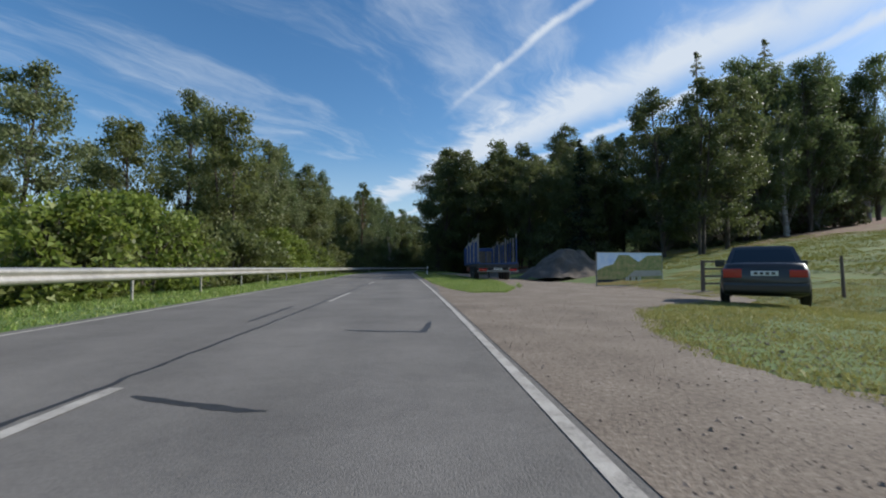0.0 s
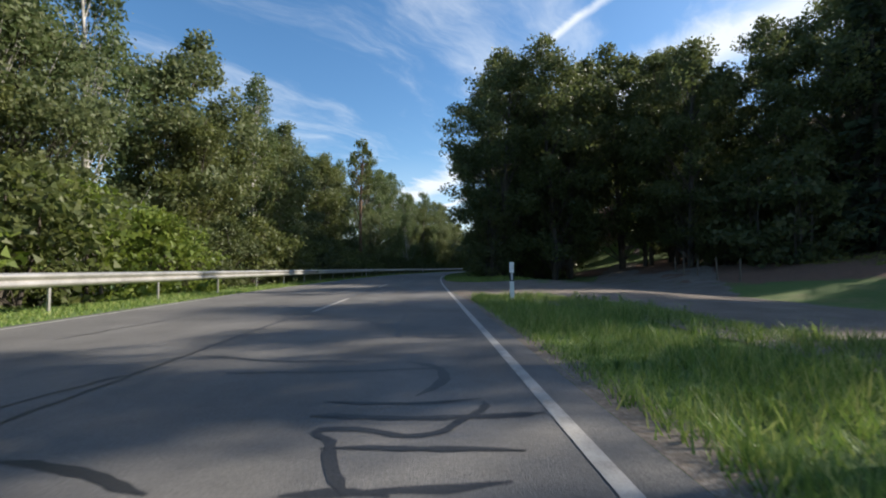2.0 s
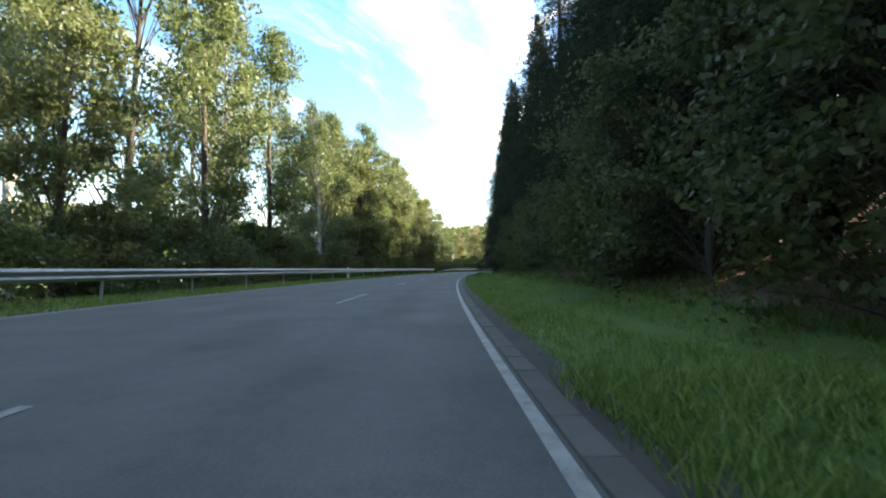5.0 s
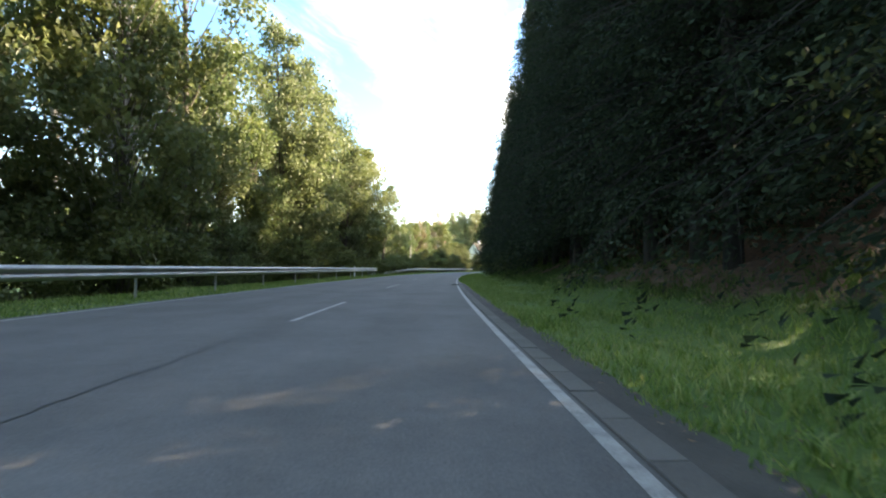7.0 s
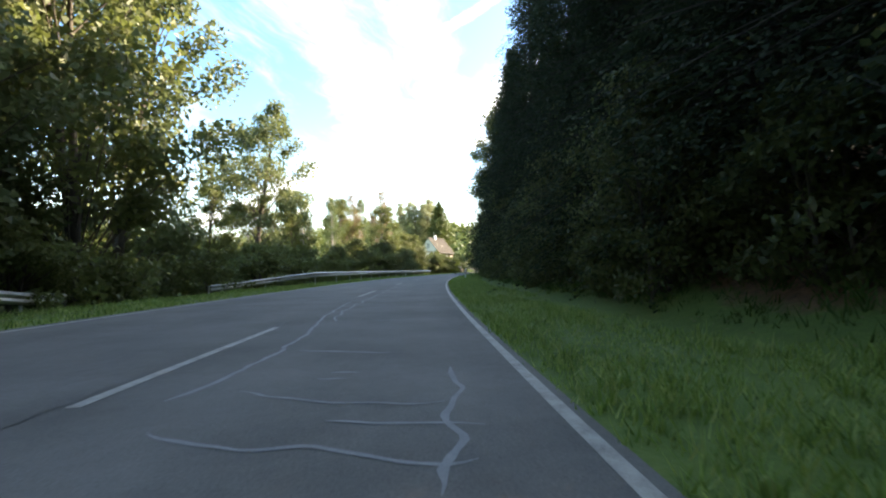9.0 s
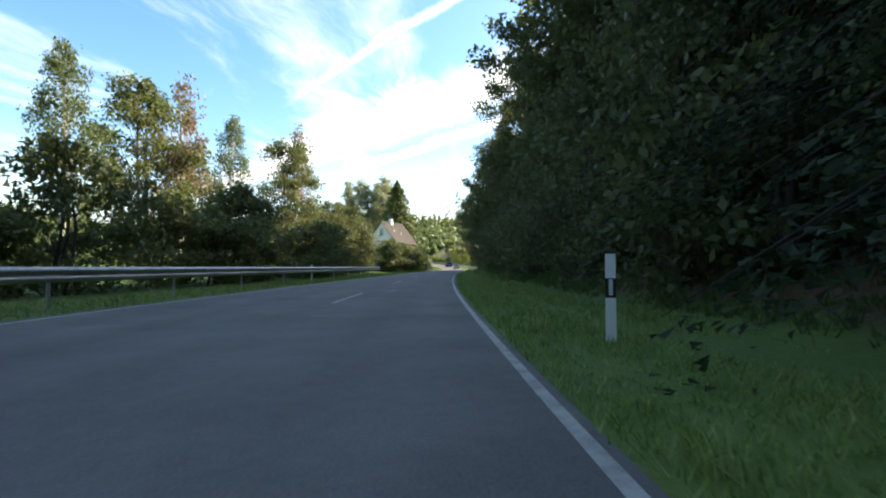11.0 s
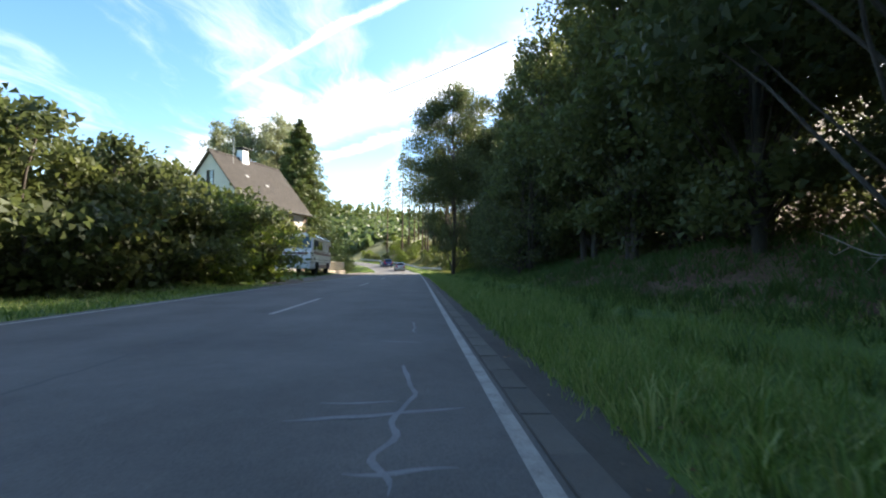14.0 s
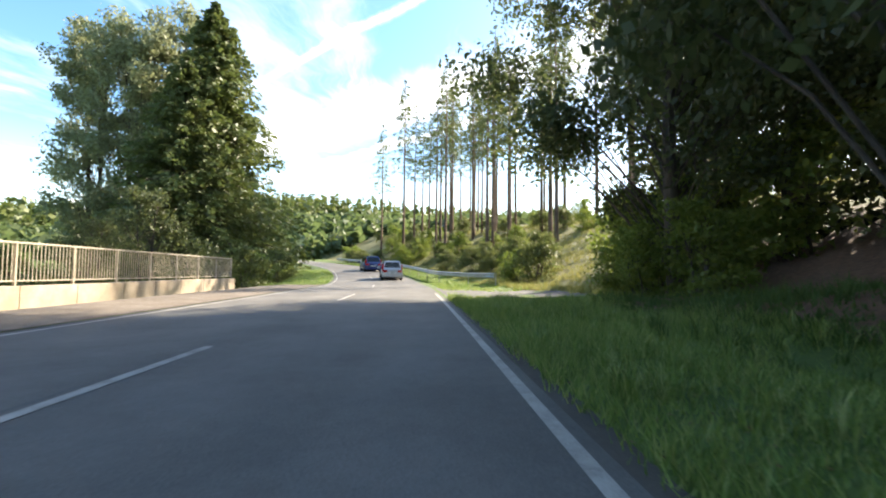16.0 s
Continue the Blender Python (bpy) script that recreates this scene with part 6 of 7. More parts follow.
# ---- wheels and vehicles ----
def wheel(parent, x, y, z, r, wide, rim_share=0.66, spokes=7, steel=False, out=1):
    """A wheel on an axle along x; out: the side that its rim faces."""
    w = part_of(parent, "wheel", None, at=pose(x, y, z, 0, 0, 0 if out > 0 else 180))
    h = wide / 2
    tyre = lathe([(r * rim_share, -h * 0.8), (r * 0.9, -h), (r * 0.98, -h * 0.8), (r, -h * 0.4), (r, h * 0.4), (r * 0.98, h * 0.8), (r * 0.9, h), (r * rim_share, h * 0.8)], 28, "X")
    part("tyre", tyre, M_RUBBER, w, flat=False)
    rr = r * rim_share
    rim = lathe([(rr, -h * 0.7), (rr, h * 0.78), (rr * 0.93, h * 0.82), (rr * 0.88, h * 0.3), (0.04, h * 0.25)], 28, "X")
    part("rim", rim, M_GREY_STEEL if steel else M_CHASSIS, w)
    bm = bmesh.new()
    for i in range(spokes):
        a = 2 * math.pi * i / spokes
        bmesh.ops.create_cube(bm, size=1, matrix=pose(h * 0.6, 0, 0, math.degrees(a)) @ Matrix.Translation((0, 0, rr * 0.52)) @ Matrix.Diagonal((h * 0.28, rr * 0.2, rr * 0.86, 1)))
    part("spokes", bm, M_GREY_STEEL if steel else M_ALLOY, w)
    part("hub_cap", lathe([(rr * 0.24, h * 0.3), (rr * 0.22, h * 0.82), (rr * 0.1, h * 0.88)], 16, "X"), M_GREY_STEEL if steel else M_ALLOY, w)
    return w


def body_ring(y, low, waist, top, half, tuck=0.88):
    """A car's cross-section from the sill over the shoulder."""
    pts = [(half * 0.80, low), (half * 0.96, low + 0.05), (half, low + (waist - low) * 0.45), (half * 0.985, waist), (half * tuck, top), (half * tuck * 0.6, top + 0.015)]
    return [(x, y, z) for x, z in pts] + [(-x, y, z) for x, z in reversed(pts)]


def car(name, label, at, paint, long, wide, tall, belt, hood, nose, screen, roof0, roof1, tail, trunk, r=0.31, axles=(0.18, 0.79), steel=False, bars=False, estate=True, third=False):
    """A parked car; y runs from the rear bumper (0) to the front (long). screen: foot of the windscreen, roof0 and roof1: rear and front ends of the roof."""
    c = thing(name, label, "car", at=at)
    hw = wide / 2
    low = 0.2
    prof = [(0.0, low + 0.12, trunk - 0.3, trunk - 0.12, hw * 0.86), (0.06, low + 0.04, trunk - 0.25, trunk - 0.02, hw * 0.94), (0.35, low, trunk - 0.2, trunk, hw * 0.99),
            (tail, low, belt - 0.2, belt if estate else trunk, hw), (long * 0.45, low, belt - 0.2, belt, hw), (screen, low, belt - 0.2, belt - 0.02, hw),
            (screen + 0.25, low, hood - 0.15, hood + 0.02, hw * 0.99), (long - 0.45, low, hood - 0.2, nose + 0.06, hw * 0.97), (long - 0.1, low + 0.02, nose - 0.2, nose - 0.06, hw * 0.9),
            (long, low + 0.1, nose - 0.28, nose - 0.2, hw * 0.78)]
    shell = loft([body_ring(*p) for p in prof])
    body = part("body", shell, paint, c, flat=False)
    # greenhouse
    rh = hw * 0.72

    def cab(y, z, half):
        return [(half, y, z), (-half, y, z)]
    base_w = hw * 0.9
    foot, top = belt - 0.03, tall
    ring = [(base_w, tail, foot), (base_w, screen, foot), (rh, roof1, top - 0.03), (rh, roof0, top - 0.02)]
    bm = bmesh.new()
    mid = [(hw * 0.5, roof1 - 0.05, top + 0.0), (hw * 0.5, roof0 + 0.05, top + 0.01)]
    left = [bm.verts.new((-x, y, z)) for x, y, z in ring]
    right = [bm.verts.new(p) for p in ring]
    ml, mr = [bm.verts.new((-x, y, z)) for x, y, z in mid], [bm.verts.new(p) for p in mid]
    bm.faces.new(left), bm.faces.new(right[::-1])
    bm.faces.new((left[1], right[1], right[2], left[2])), bm.faces.new((right[0], left[0], left[3], right[3]))
    bm.faces.new((left[2], ml[0], ml[1], left[3])), bm.faces.new((ml[0], mr[0], mr[1], ml[1])), bm.faces.new((mr[0], right[2], right[3], mr[1]))
    bm.faces.new((left[2], right[2], mr[0], ml[0])), bm.faces.new((left[3], ml[1], mr[1], right[3]))
    bm.faces.new((left[0], right[0], right[1], left[1]))
    bmesh.ops.recalc_face_normals(bm, faces=bm.faces)
    part("cabin", bm, paint, c)

    def pane(label_name, corners, sign=(0, 0, 0), thick=0.008, material=M_GLASS, what=""):
        p = [Vector(q) for q in corners]
        nrm = (p[1] - p[0]).cross(p[3] - p[0]).normalized()
        if nrm.dot(Vector(sign)) < 0:
            nrm = -nrm
        part(label_name, loft([[q + nrm * 0.001 for q in p], [q + nrm * thick for q in p]]), material, c, what)

    def on_side(side, f, g):
        """f: from the tail to the screen along the belt, g: from belt to roof."""
        a, b = Vector((side * base_w, tail, foot)).lerp(Vector((side * base_w, screen, foot)), f), Vector((side * rh, roof0, top - 0.02)).lerp(Vector((side * rh, roof1, top - 0.03)), f)
        return a.lerp(b, g)
    cuts = ((0.07, 0.34), (0.37, 0.64), (0.67, 0.95)) if third else ((0.09, 0.46), (0.50, 0.93))
    for side in (-1, 1):
        for f0, f1 in cuts:
            pane("side_window", [on_side(side, f0, 0.14), on_side(side, f1, 0.14), on_side(side, f1, 0.86), on_side(side, f0, 0.86)], (side, 0, 0))
        mirror = box(side * (hw + 0.02), screen - 0.25, belt, side * (hw + 0.2), screen - 0.15, belt + 0.14, 0.03)
        part("wing_mirror", mirror, paint, c)
        for i, f in enumerate(cuts[-2:]):
            y = tail + (screen - tail) * f[0] + 0.12
            part("door_handle", box(side * (hw * 0.985), y, belt - 0.17, side * (hw * 0.985 + 0.025), y + 0.16, belt - 0.14, 0.008), paint, c)
        part("sill_trim", box(side * hw * 0.99, 0.9, 0.42, side * (hw * 0.99 + 0.018), long - 1.1, 0.47, 0.006), M_BLACK if paint is not M_BLUE_CAR else M_STEEL, c)
        for k, f in enumerate(axles):
            arch = lathe([(r * 1.16, -0.01), (r * 1.16, 0.02), (r * 1.0, 0.024)], 28, "X")
            ob = part("wheel_arch", arch, M_BLACK, c, at=pose(side * (hw - 0.012), long * f, r + 0.02, 0, 0, 0 if side > 0 else 180))
            wheel(c, side * (hw - 0.08), long * f, r, r, 0.2, steel=steel, out=side)
    g = 0.12
    bl, br, tl, tr = Vector((-base_w, tail, foot)), Vector((base_w, tail, foot)), Vector((-rh, roof0, top - 0.02)), Vector((rh, roof0, top - 0.02))

    def quad(a, b, d, e, f0, f1, g0, g1):
        return [a.lerp(b, f0).lerp(d.lerp(e, f0), g0), a.lerp(b, f1).lerp(d.lerp(e, f1), g0), a.lerp(b, f1).lerp(d.lerp(e, f1), g1), a.lerp(b, f0).lerp(d.lerp(e, f0), g1)]
    pane("rear_window", quad(bl, br, tl, tr, 0.07, 0.93, g, 0.86), (0, -1, 0.2))
    fl, fr, ul, ur = Vector((-base_w, screen, foot)), Vector((base_w, screen, foot)), Vector((-rh, roof1, top - 0.03)), Vector((rh, roof1, top - 0.03))
    pane("windscreen", quad(fl, fr, ul, ur, 0.05, 0.95, 0.08, 0.92), (0, 1, 0.2))
    for side in (-1, 1):
        z0 = trunk - 0.32
        part("tail_lamp", box(side * hw * 0.52, -0.012, z0, side * hw * 0.90, 0.05, z0 + (0.17 if not estate else 0.15), 0.02), M_LAMP_RED, c, "red tail lamp")
        if estate:
            part("tail_lamp", box(side * hw * 0.84, tail - 0.06, belt - 0.12, side * hw * 0.96, tail + 0.05, belt + 0.28, 0.02), M_LAMP_RED, c, "upright red tail lamp")
        part("head_lamp", box(side * hw * 0.45, long - 0.16, nose - 0.26, side * hw * 0.86, long - 0.02, nose - 0.1, 0.03), M_LAMP_CLEAR, c, "clear head lamp")
    part("rear_bumper", box(-hw * 0.93, -0.06, 0.3, hw * 0.93, 0.16, 0.52, 0.05), paint, c)
    part("front_bumper", box(-hw * 0.86, long - 0.16, 0.26, hw * 0.86, long + 0.05, 0.48, 0.05), paint, c)
    part("grille", box(-hw * 0.4, long - 0.06, nose - 0.27, hw * 0.4, long + 0.015, nose - 0.16, 0.01), M_BLACK, c)
    zp = 0.56 if estate else trunk - 0.29
    plate = part("number_plate", box(-0.26, -0.035 if not estate else -0.045, zp, 0.26, 0.0, zp + 0.11, 0.004), M_PLATE, c, "white plate with plain bars")
    for i in range(4):
        part("plate_bar", box(-0.2 + i * 0.11, -0.05, zp + 0.03, -0.13 + i * 0.11, -0.045 if estate else -0.036, zp + 0.085), M_BLACK, plate)
    part("rear_wiper", rod((0.0, tail - 0.03 - 0.02, foot + 0.1), (hw * 0.45, tail + 0.02, foot + 0.17), 0.008), M_BLACK, c) if estate else None
    if bars:
        for side in (-1, 1):
            part("roof_bar", box(side * (rh - 0.05), roof0 + 0.1, top + 0.01, side * (rh - 0.01), roof1 - 0.1, top + 0.05, 0.012), M_BLACK, c)
    return c


def stand(s, u, turn=0.0, z=None):
    x, y = (float(v) for v in on_road(s, u))
    return pose(x, y, float(climb(s)) if z is None else z, 0, 0, heading(s) + turn)


car("parked_sedan", "black sedan parked on the grass by the lay-by", stand(9.8, 7.3, -38, float(height(9.6, 7.3)) + 0.05), M_BLACK_CAR, 4.5, 1.76, 1.42, 0.94, 0.95, 0.82, 3.35, 1.25, 2.35, 0.62, 0.98, estate=False)
car("minivan", "dark blue minivan with roof bars driving ahead", stand(371, -1.7), M_BLUE_CAR, 4.4, 1.8, 1.66, 1.02, 1.02, 0.86, 3.75, 0.45, 2.75, 0.15, 1.02, r=0.32, bars=True, third=True)
car("hatchback", "small silver hatchback on the road", stand(358, -1.6), M_SILVER_CAR, 3.65, 1.66, 1.55, 0.98, 0.98, 0.84, 3.0, 0.4, 2.1, 0.12, 0.98, r=0.29)
car("garden_car", "dark car parked behind the hedge by the house", stand(297.5, -15.2, 190, 0.2), M_BLACK_CAR, 4.2, 1.74, 1.5, 0.96, 0.96, 0.84, 3.2, 0.5, 2.3, 0.2, 0.98)


def log_trailer():
    x, y = on_road(27.0, 4.6)
    t = thing("log_trailer", "blue timber semi-trailer with upright stakes parked off the road", "trailer", at=pose(float(x), float(y), 0.02, 0, 0, heading(30) - 4.4))
    long, hw, bed = 13.6, 1.25, 1.06
    for side in (-1, 1):
        part("chassis_beam", box(side * 0.42, 0.3, bed - 0.42, side * 0.58, long, bed - 0.06, 0.01), M_CHASSIS, t)
        part("bed_edge", box(side * (hw - 0.1), 0.0, bed - 0.16, side * hw, long, bed, 0.012), M_CHASSIS, t)
        part("side_guard", box(side * (hw - 0.05), 8.2, 0.55, side * (hw - 0.01), 11.2, 0.95, 0.01), M_RED_PAINT, t, "faded red side locker")
    for i in range(12):
        y0 = 0.3 + i * 1.15
        part("cross_beam", box(-hw, y0, bed - 0.12, hw, y0 + 0.16, bed + 0.05, 0.012), M_CHASSIS if i % 2 else M_BLUE_STEEL, t)
        for side in (-1, 1):
            stake = part("stake", box(side * (hw - 0.105), y0 + 0.04, bed, side * (hw - 0.03), y0 + 0.12, bed + (1.45 if i % 4 else 1.6), 0.012), M_BLUE_STEEL if (i * 2 + (side > 0)) % 3 else M_GREY_STEEL, t)
            part("stake_tip", box(side * (hw - 0.10), y0 + 0.045, bed + (1.45 if i % 4 else 1.6), side * (hw - 0.035), y0 + 0.115, bed + (1.7 if i % 4 else 1.9), 0.008), M_GREY_STEEL, stake, "bare grey stake tip")
            part("stake_foot", box(side * (hw - 0.18), y0 - 0.02, bed, side * hw, y0 + 0.18, bed + 0.12, 0.02), M_BLUE_STEEL, stake)
    part("headboard", box(-hw, long - 0.1, bed - 0.05, hw, long, bed + 1.25, 0.01), M_TIMBER, t, "brown plywood headboard")
    part("headboard_rim", box(-hw - 0.03, long - 0.14, bed + 1.25, hw + 0.03, long + 0.03, bed + 1.55, 0.02), M_BLUE_STEEL, t, "blue steel top of the headboard")
    for side in (-1, 1):
        part("headboard_post", box(side * (hw - 0.08), long - 0.16, bed - 0.05, side * (hw + 0.04), long + 0.04, bed + 1.55, 0.015), M_BLUE_STEEL, t)
    for i in range(3):
        part("headboard_rib", box(-0.7 + i * 0.66, long - 0.15, bed, -0.62 + i * 0.66, long - 0.1, bed + 1.25, 0.006), M_BLUE_STEEL, t)
    for i in range(3):
        for side in (-1, 1):
            wheel(t, side * (hw - 0.2), 3.6 + i * 1.31, 0.48, 0.48, 0.36, rim_share=0.56, spokes=10, steel=True, out=side)
            part("mudguard", box(side * (hw - 0.4), 3.1 + i * 1.31, 0.975, side * (hw - 0.02), 4.1 + i * 1.31, 1.0, 0.01), M_CHASSIS, t)
    for side in (-1, 1):
        part("landing_leg", box(side * 0.62, 11.3, -0.02, side * 0.76, 11.45, bed - 0.1, 0.01), M_CHASSIS, t)
        part("leg_foot", box(side * 0.56, 11.2, -0.04, side * 0.82, 11.55, 0.02, 0.01), M_CHASSIS, t)
        part("tail_lamp", box(side * 0.7, -0.03, 0.62, side * 1.15, 0.06, 0.76, 0.015), M_LAMP_RED, t, "red tail lamp")
    part("rear_bumper", box(-hw, -0.02, 0.55, hw, 0.1, 0.68, 0.015), M_GREY_STEEL, t)
    part("rear_panel", box(-hw, -0.04, bed - 0.24, hw, 0.06, bed - 0.02, 0.01), M_CHASSIS, t)
    plate = part("number_plate", box(-0.26, -0.06, 0.70, 0.26, -0.035, 0.81), M_PLATE, t, "white plate with plain bars")
    for i in range(4):
        part("plate_bar", box(-0.2 + i * 0.11, -0.066, 0.73, -0.13 + i * 0.11, -0.06, 0.785), M_BLACK, plate)


log_trailer()


# ---- the house ----
def house():
    a = math.degrees(math.atan2(6.55, 6.95))
    h = thing("house", "cream rendered two-storey house with stone corners and steep brown roof", "house", at=pose(36.3, 317.3, 0.2, 0, 0, a))
    long, deep, eave, ridge = 9.1, 7.9, 6.75, 11.35

    def wall_with(name, length, openings, at, gable=False, thick=0.35):
        """A wall in x, z with holes; each opening: x0, z0, x1, z1."""
        xs = sorted({0, length, *[o[0] for o in openings], *[o[2] for o in openings]})
        zs = sorted({-0.4, eave, *[o[1] for o in openings], *[o[3] for o in openings]})
        bm = bmesh.new()
        for x0, x1 in zip(xs, xs[1:]):
            for z0, z1 in zip(zs, zs[1:]):
                if not any(o[0] <= x0 and x1 <= o[2] and o[1] <= z0 and z1 <= o[3] for o in openings):
                    box(x0, 0, z0, x1, thick, z1, bm=bm)
        bmesh.ops.remove_doubles(bm, verts=bm.verts, dist=0.0005)
        return part(name, bm, M_RENDER, h, at=at)

    def opening(wall, o, door=False):
        x0, z0, x1, z1 = o
        w = part("door" if door else "window", box(x0, 0.22, z0, x1, 0.26, z1), M_TIMBER if door else M_CURTAIN, wall, "dark panelled front door" if door else "window with net curtains behind the glass")
        if door:
            part("step", box(x0 - 0.3, -0.9, -0.3, x1 + 0.3, 0.0, z0 - 0.02, 0.02), M_STONE, wall)
            return
        part("pane", box(x0 + 0.03, 0.16, z0 + 0.03, x1 - 0.03, 0.17, z1 - 0.03), M_PANE, w, "glass pane").visible_shadow = False
        for b in ((x0, z0, x1, z0 + 0.07), (x0, z1 - 0.07, x1, z1), (x0, z0, x0 + 0.07, z1), (x1 - 0.07, z0, x1, z1), ((x0 + x1) / 2 - 0.035, z0, (x0 + x1) / 2 + 0.035, z1)):
            part("frame", box(b[0], 0.1, b[1], b[2], 0.16, b[3], 0.006), M_TIMBER, w)
        part("surround", box(x0 - 0.1, -0.03, z0, x0, 0.12, z1, 0.01), M_STONE, w)
        part("surround", box(x1, -0.03, z0, x1 + 0.1, 0.12, z1, 0.01), M_STONE, w)
        part("lintel", box(x0 - 0.1, -0.03, z1, x1 + 0.1, 0.12, z1 + 0.13, 0.01), M_STONE, w)
        part("sill", box(x0 - 0.16, -0.1, z0 - 0.12, x1 + 0.16, 0.14, z0, 0.012), M_STONE, w)
    front_holes = [(2.0, 3.9, 3.0, 5.75), (6.0, 3.9, 7.0, 5.75), (2.0, 0.9, 3.0, 2.6), (6.0, 0.9, 7.0, 2.6)]
    front = wall_with("front_wall", long, front_holes, pose(0, 0, 0))
    for o in front_holes:
        opening(front, o)
    side_holes = [(0.9, 0.9, 1.7, 2.5), (0.9, 4.0, 1.7, 5.6), (3.6, 4.0, 4.5, 5.6), (6.2, 4.0, 7.0, 5.6), (4.0, 0.1, 5.0, 2.3)]
    side = wall_with("gable_wall", deep - 0.7, side_holes, pose(0, deep - 0.35, 0, 0, 0, -90))
    # the gable wall runs from the back to the front corner
    flip = [(deep - 0.7 - o[2], o[1], deep - 0.7 - o[0], o[3]) for o in side_holes]
    bpy.data.objects.remove(side)
    side = wall_with("gable_wall", deep - 0.7, flip, pose(0, deep - 0.35, 0, 0, 0, -90))
    for o in flip:
        opening(side, o, door=o[3] == 2.3)
    wall_with("back_wall", long, [], pose(long, deep, 0, 0, 0, 180))
    wall_with("gable_wall", deep - 0.7, [], pose(long, 0.35, 0, 0, 0, 90))
    half = deep / 2
    for x0, sign in ((0.0, 1), (long - 0.35, 1)):
        hole = (half - 0.45, 8.2, half + 0.45, 9.6)
        bm = bmesh.new()
        # gable in strips round its attic window
        def lim(yv):
            return eave + (ridge - eave) * (1 - abs(yv - half) / half)
        cols = [0, 1.2, 2.4, hole[0], hole[2], deep - 2.4, deep - 1.2, deep]
        for y0, y1 in zip(cols, cols[1:]):
            z0a = hole[3] if (y0 >= hole[0] and y1 <= hole[2]) else eave
            lines = [[(y0, z0a), (y1, z0a), (y1, lim(y1)), (half, ridge), (y0, lim(y0))] if y0 < half < y1 else [(y0, z0a), (y1, z0a), (y1, lim(y1)), (y0, lim(y0))]]
            if z0a != eave:
                lines.append([(y0, eave), (y1, eave), (y1, hole[1]), (y0, hole[1])])
            for ol in lines:
                if len({p for p in ol}) < 3:
                    continue
                r0, r1 = [bm.verts.new((x0, y, z)) for y, z in ol], [bm.verts.new((x0 + 0.35, y, z)) for y, z in ol]
                bm.faces.new(r0), bm.faces.new(r1[::-1])
                for i in range(len(ol)):
                    j = (i + 1) % len(ol)
                    bm.faces.new((r0[i], r1[i], r1[j], r0[j]))
        bmesh.ops.remove_doubles(bm, verts=bm.verts, dist=0.0005)
        bmesh.ops.recalc_face_normals(bm, faces=bm.faces)
        g = part("gable", bm, M_RENDER, h)
        attic = part("window", box(x0 + 0.22, hole[0], hole[1], x0 + 0.26, hole[2], hole[3]), M_CURTAIN, g, "attic window with a curtain")
        part("pane", box(x0 + 0.14, hole[0] + 0.03, hole[1] + 0.03, x0 + 0.15, hole[2] - 0.03, hole[3] - 0.03), M_PANE, attic, "glass pane").visible_shadow = False
        part("sill", box(x0 - 0.08, hole[0] - 0.12, hole[1] - 0.1, x0 + 0.14, hole[2] + 0.12, hole[1], 0.01), M_STONE, attic)
        for yy in (hole[0], hole[2] - 0.08):
            part("frame", box(x0 - 0.02, yy, hole[1], x0 + 0.12, yy + 0.08, hole[3], 0.006), M_TIMBER, attic)
    for z in (3.2, eave - 0.12):
        part("band_course", box(-0.05, -0.05, z, 0.0, deep, z + 0.22, 0.01), M_STONE, h, "brown band course")
    part("band_course", box(0, -0.05, 3.2, long, 0.0, 3.4, 0.01), M_STONE, h, "brown band course")
    # corner stones, long and short in turn
    for cx, way in ((0.0, 1), (long, -1)):
        for i in range(21):
            z = -0.1 + i * 0.325
            w = 0.5 if i % 2 else 0.28
            part("quoin", box(cx - (0.03 if way > 0 else w), -0.035, z, cx + (w if way > 0 else 0.03), 0.0, z + 0.30, 0.012), M_STONE, h, "brown corner stone")
            if way > 0:
                part("quoin", box(-0.035, 0.0, z, 0.0, 0.5 if not i % 2 else 0.3, z + 0.30, 0.012), M_STONE, h, "brown corner stone")
    # roof: two slopes of stepped tiles
    over, drop = 0.32, 0.5
    slope = math.hypot(half + drop, (ridge - eave) * (half + drop) / half)
    rise = (ridge - eave) / half
    rows_n, cols_n = 26, 34
    for sgn in (0, 1):
        verts, faces = [], []
        cw = (long + 2 * over) / cols_n
        for i in range(rows_n):
            for j in range(cols_n):
                d0, d1 = i / rows_n, (i + 1.12) / rows_n
                xa, xb = -over + j * cw, -over + (j + 1) * cw
                k = len(verts)
                for d, lift in ((d0, 0.11), (min(d1, 1.02), 0.075)):
                    yy = -drop + d * (half + drop)
                    zz = eave - drop * rise + d * (half + drop) * rise
                    for q, bulge in ((0, 0.0), (0.35, 0.045), (0.7, 0.01), (1, -0.012)):
                        px, py, pz = xa + q * cw, yy - (lift + bulge) * 0.7, zz + (lift + bulge) * 0.7
                        verts.append((px, py if not sgn else deep - py, pz))
                for q in range(3):
                    f = (k + q, k + q + 1, k + 5 + q, k + 4 + q)
                    faces.append(f if not sgn else f[::-1])
                lip = len(verts)
                for q in range(4):
                    vx, vy, vz = verts[k + q]
                    verts.append((vx, vy, vz - 0.035))
                for q in range(3):
                    faces.append((k + q, lip + q, lip + q + 1, k + q + 1))
        tiles = part_of(h, "roof_tiles", mesh("roof_tiles", verts, faces, M_SLATE), "rows of weathered brown roof tiles")
        tagged(tiles, kind="stuff")
        yo, zo = -drop, eave - drop * rise
        ol = [(yo, zo), (half, ridge), (half, ridge + 0.08), (yo, zo + 0.08)]
        bm = loft([[(-over, y if not sgn else deep - y, z) for y, z in ol], [(long + over, y if not sgn else deep - y, z) for y, z in ol]])
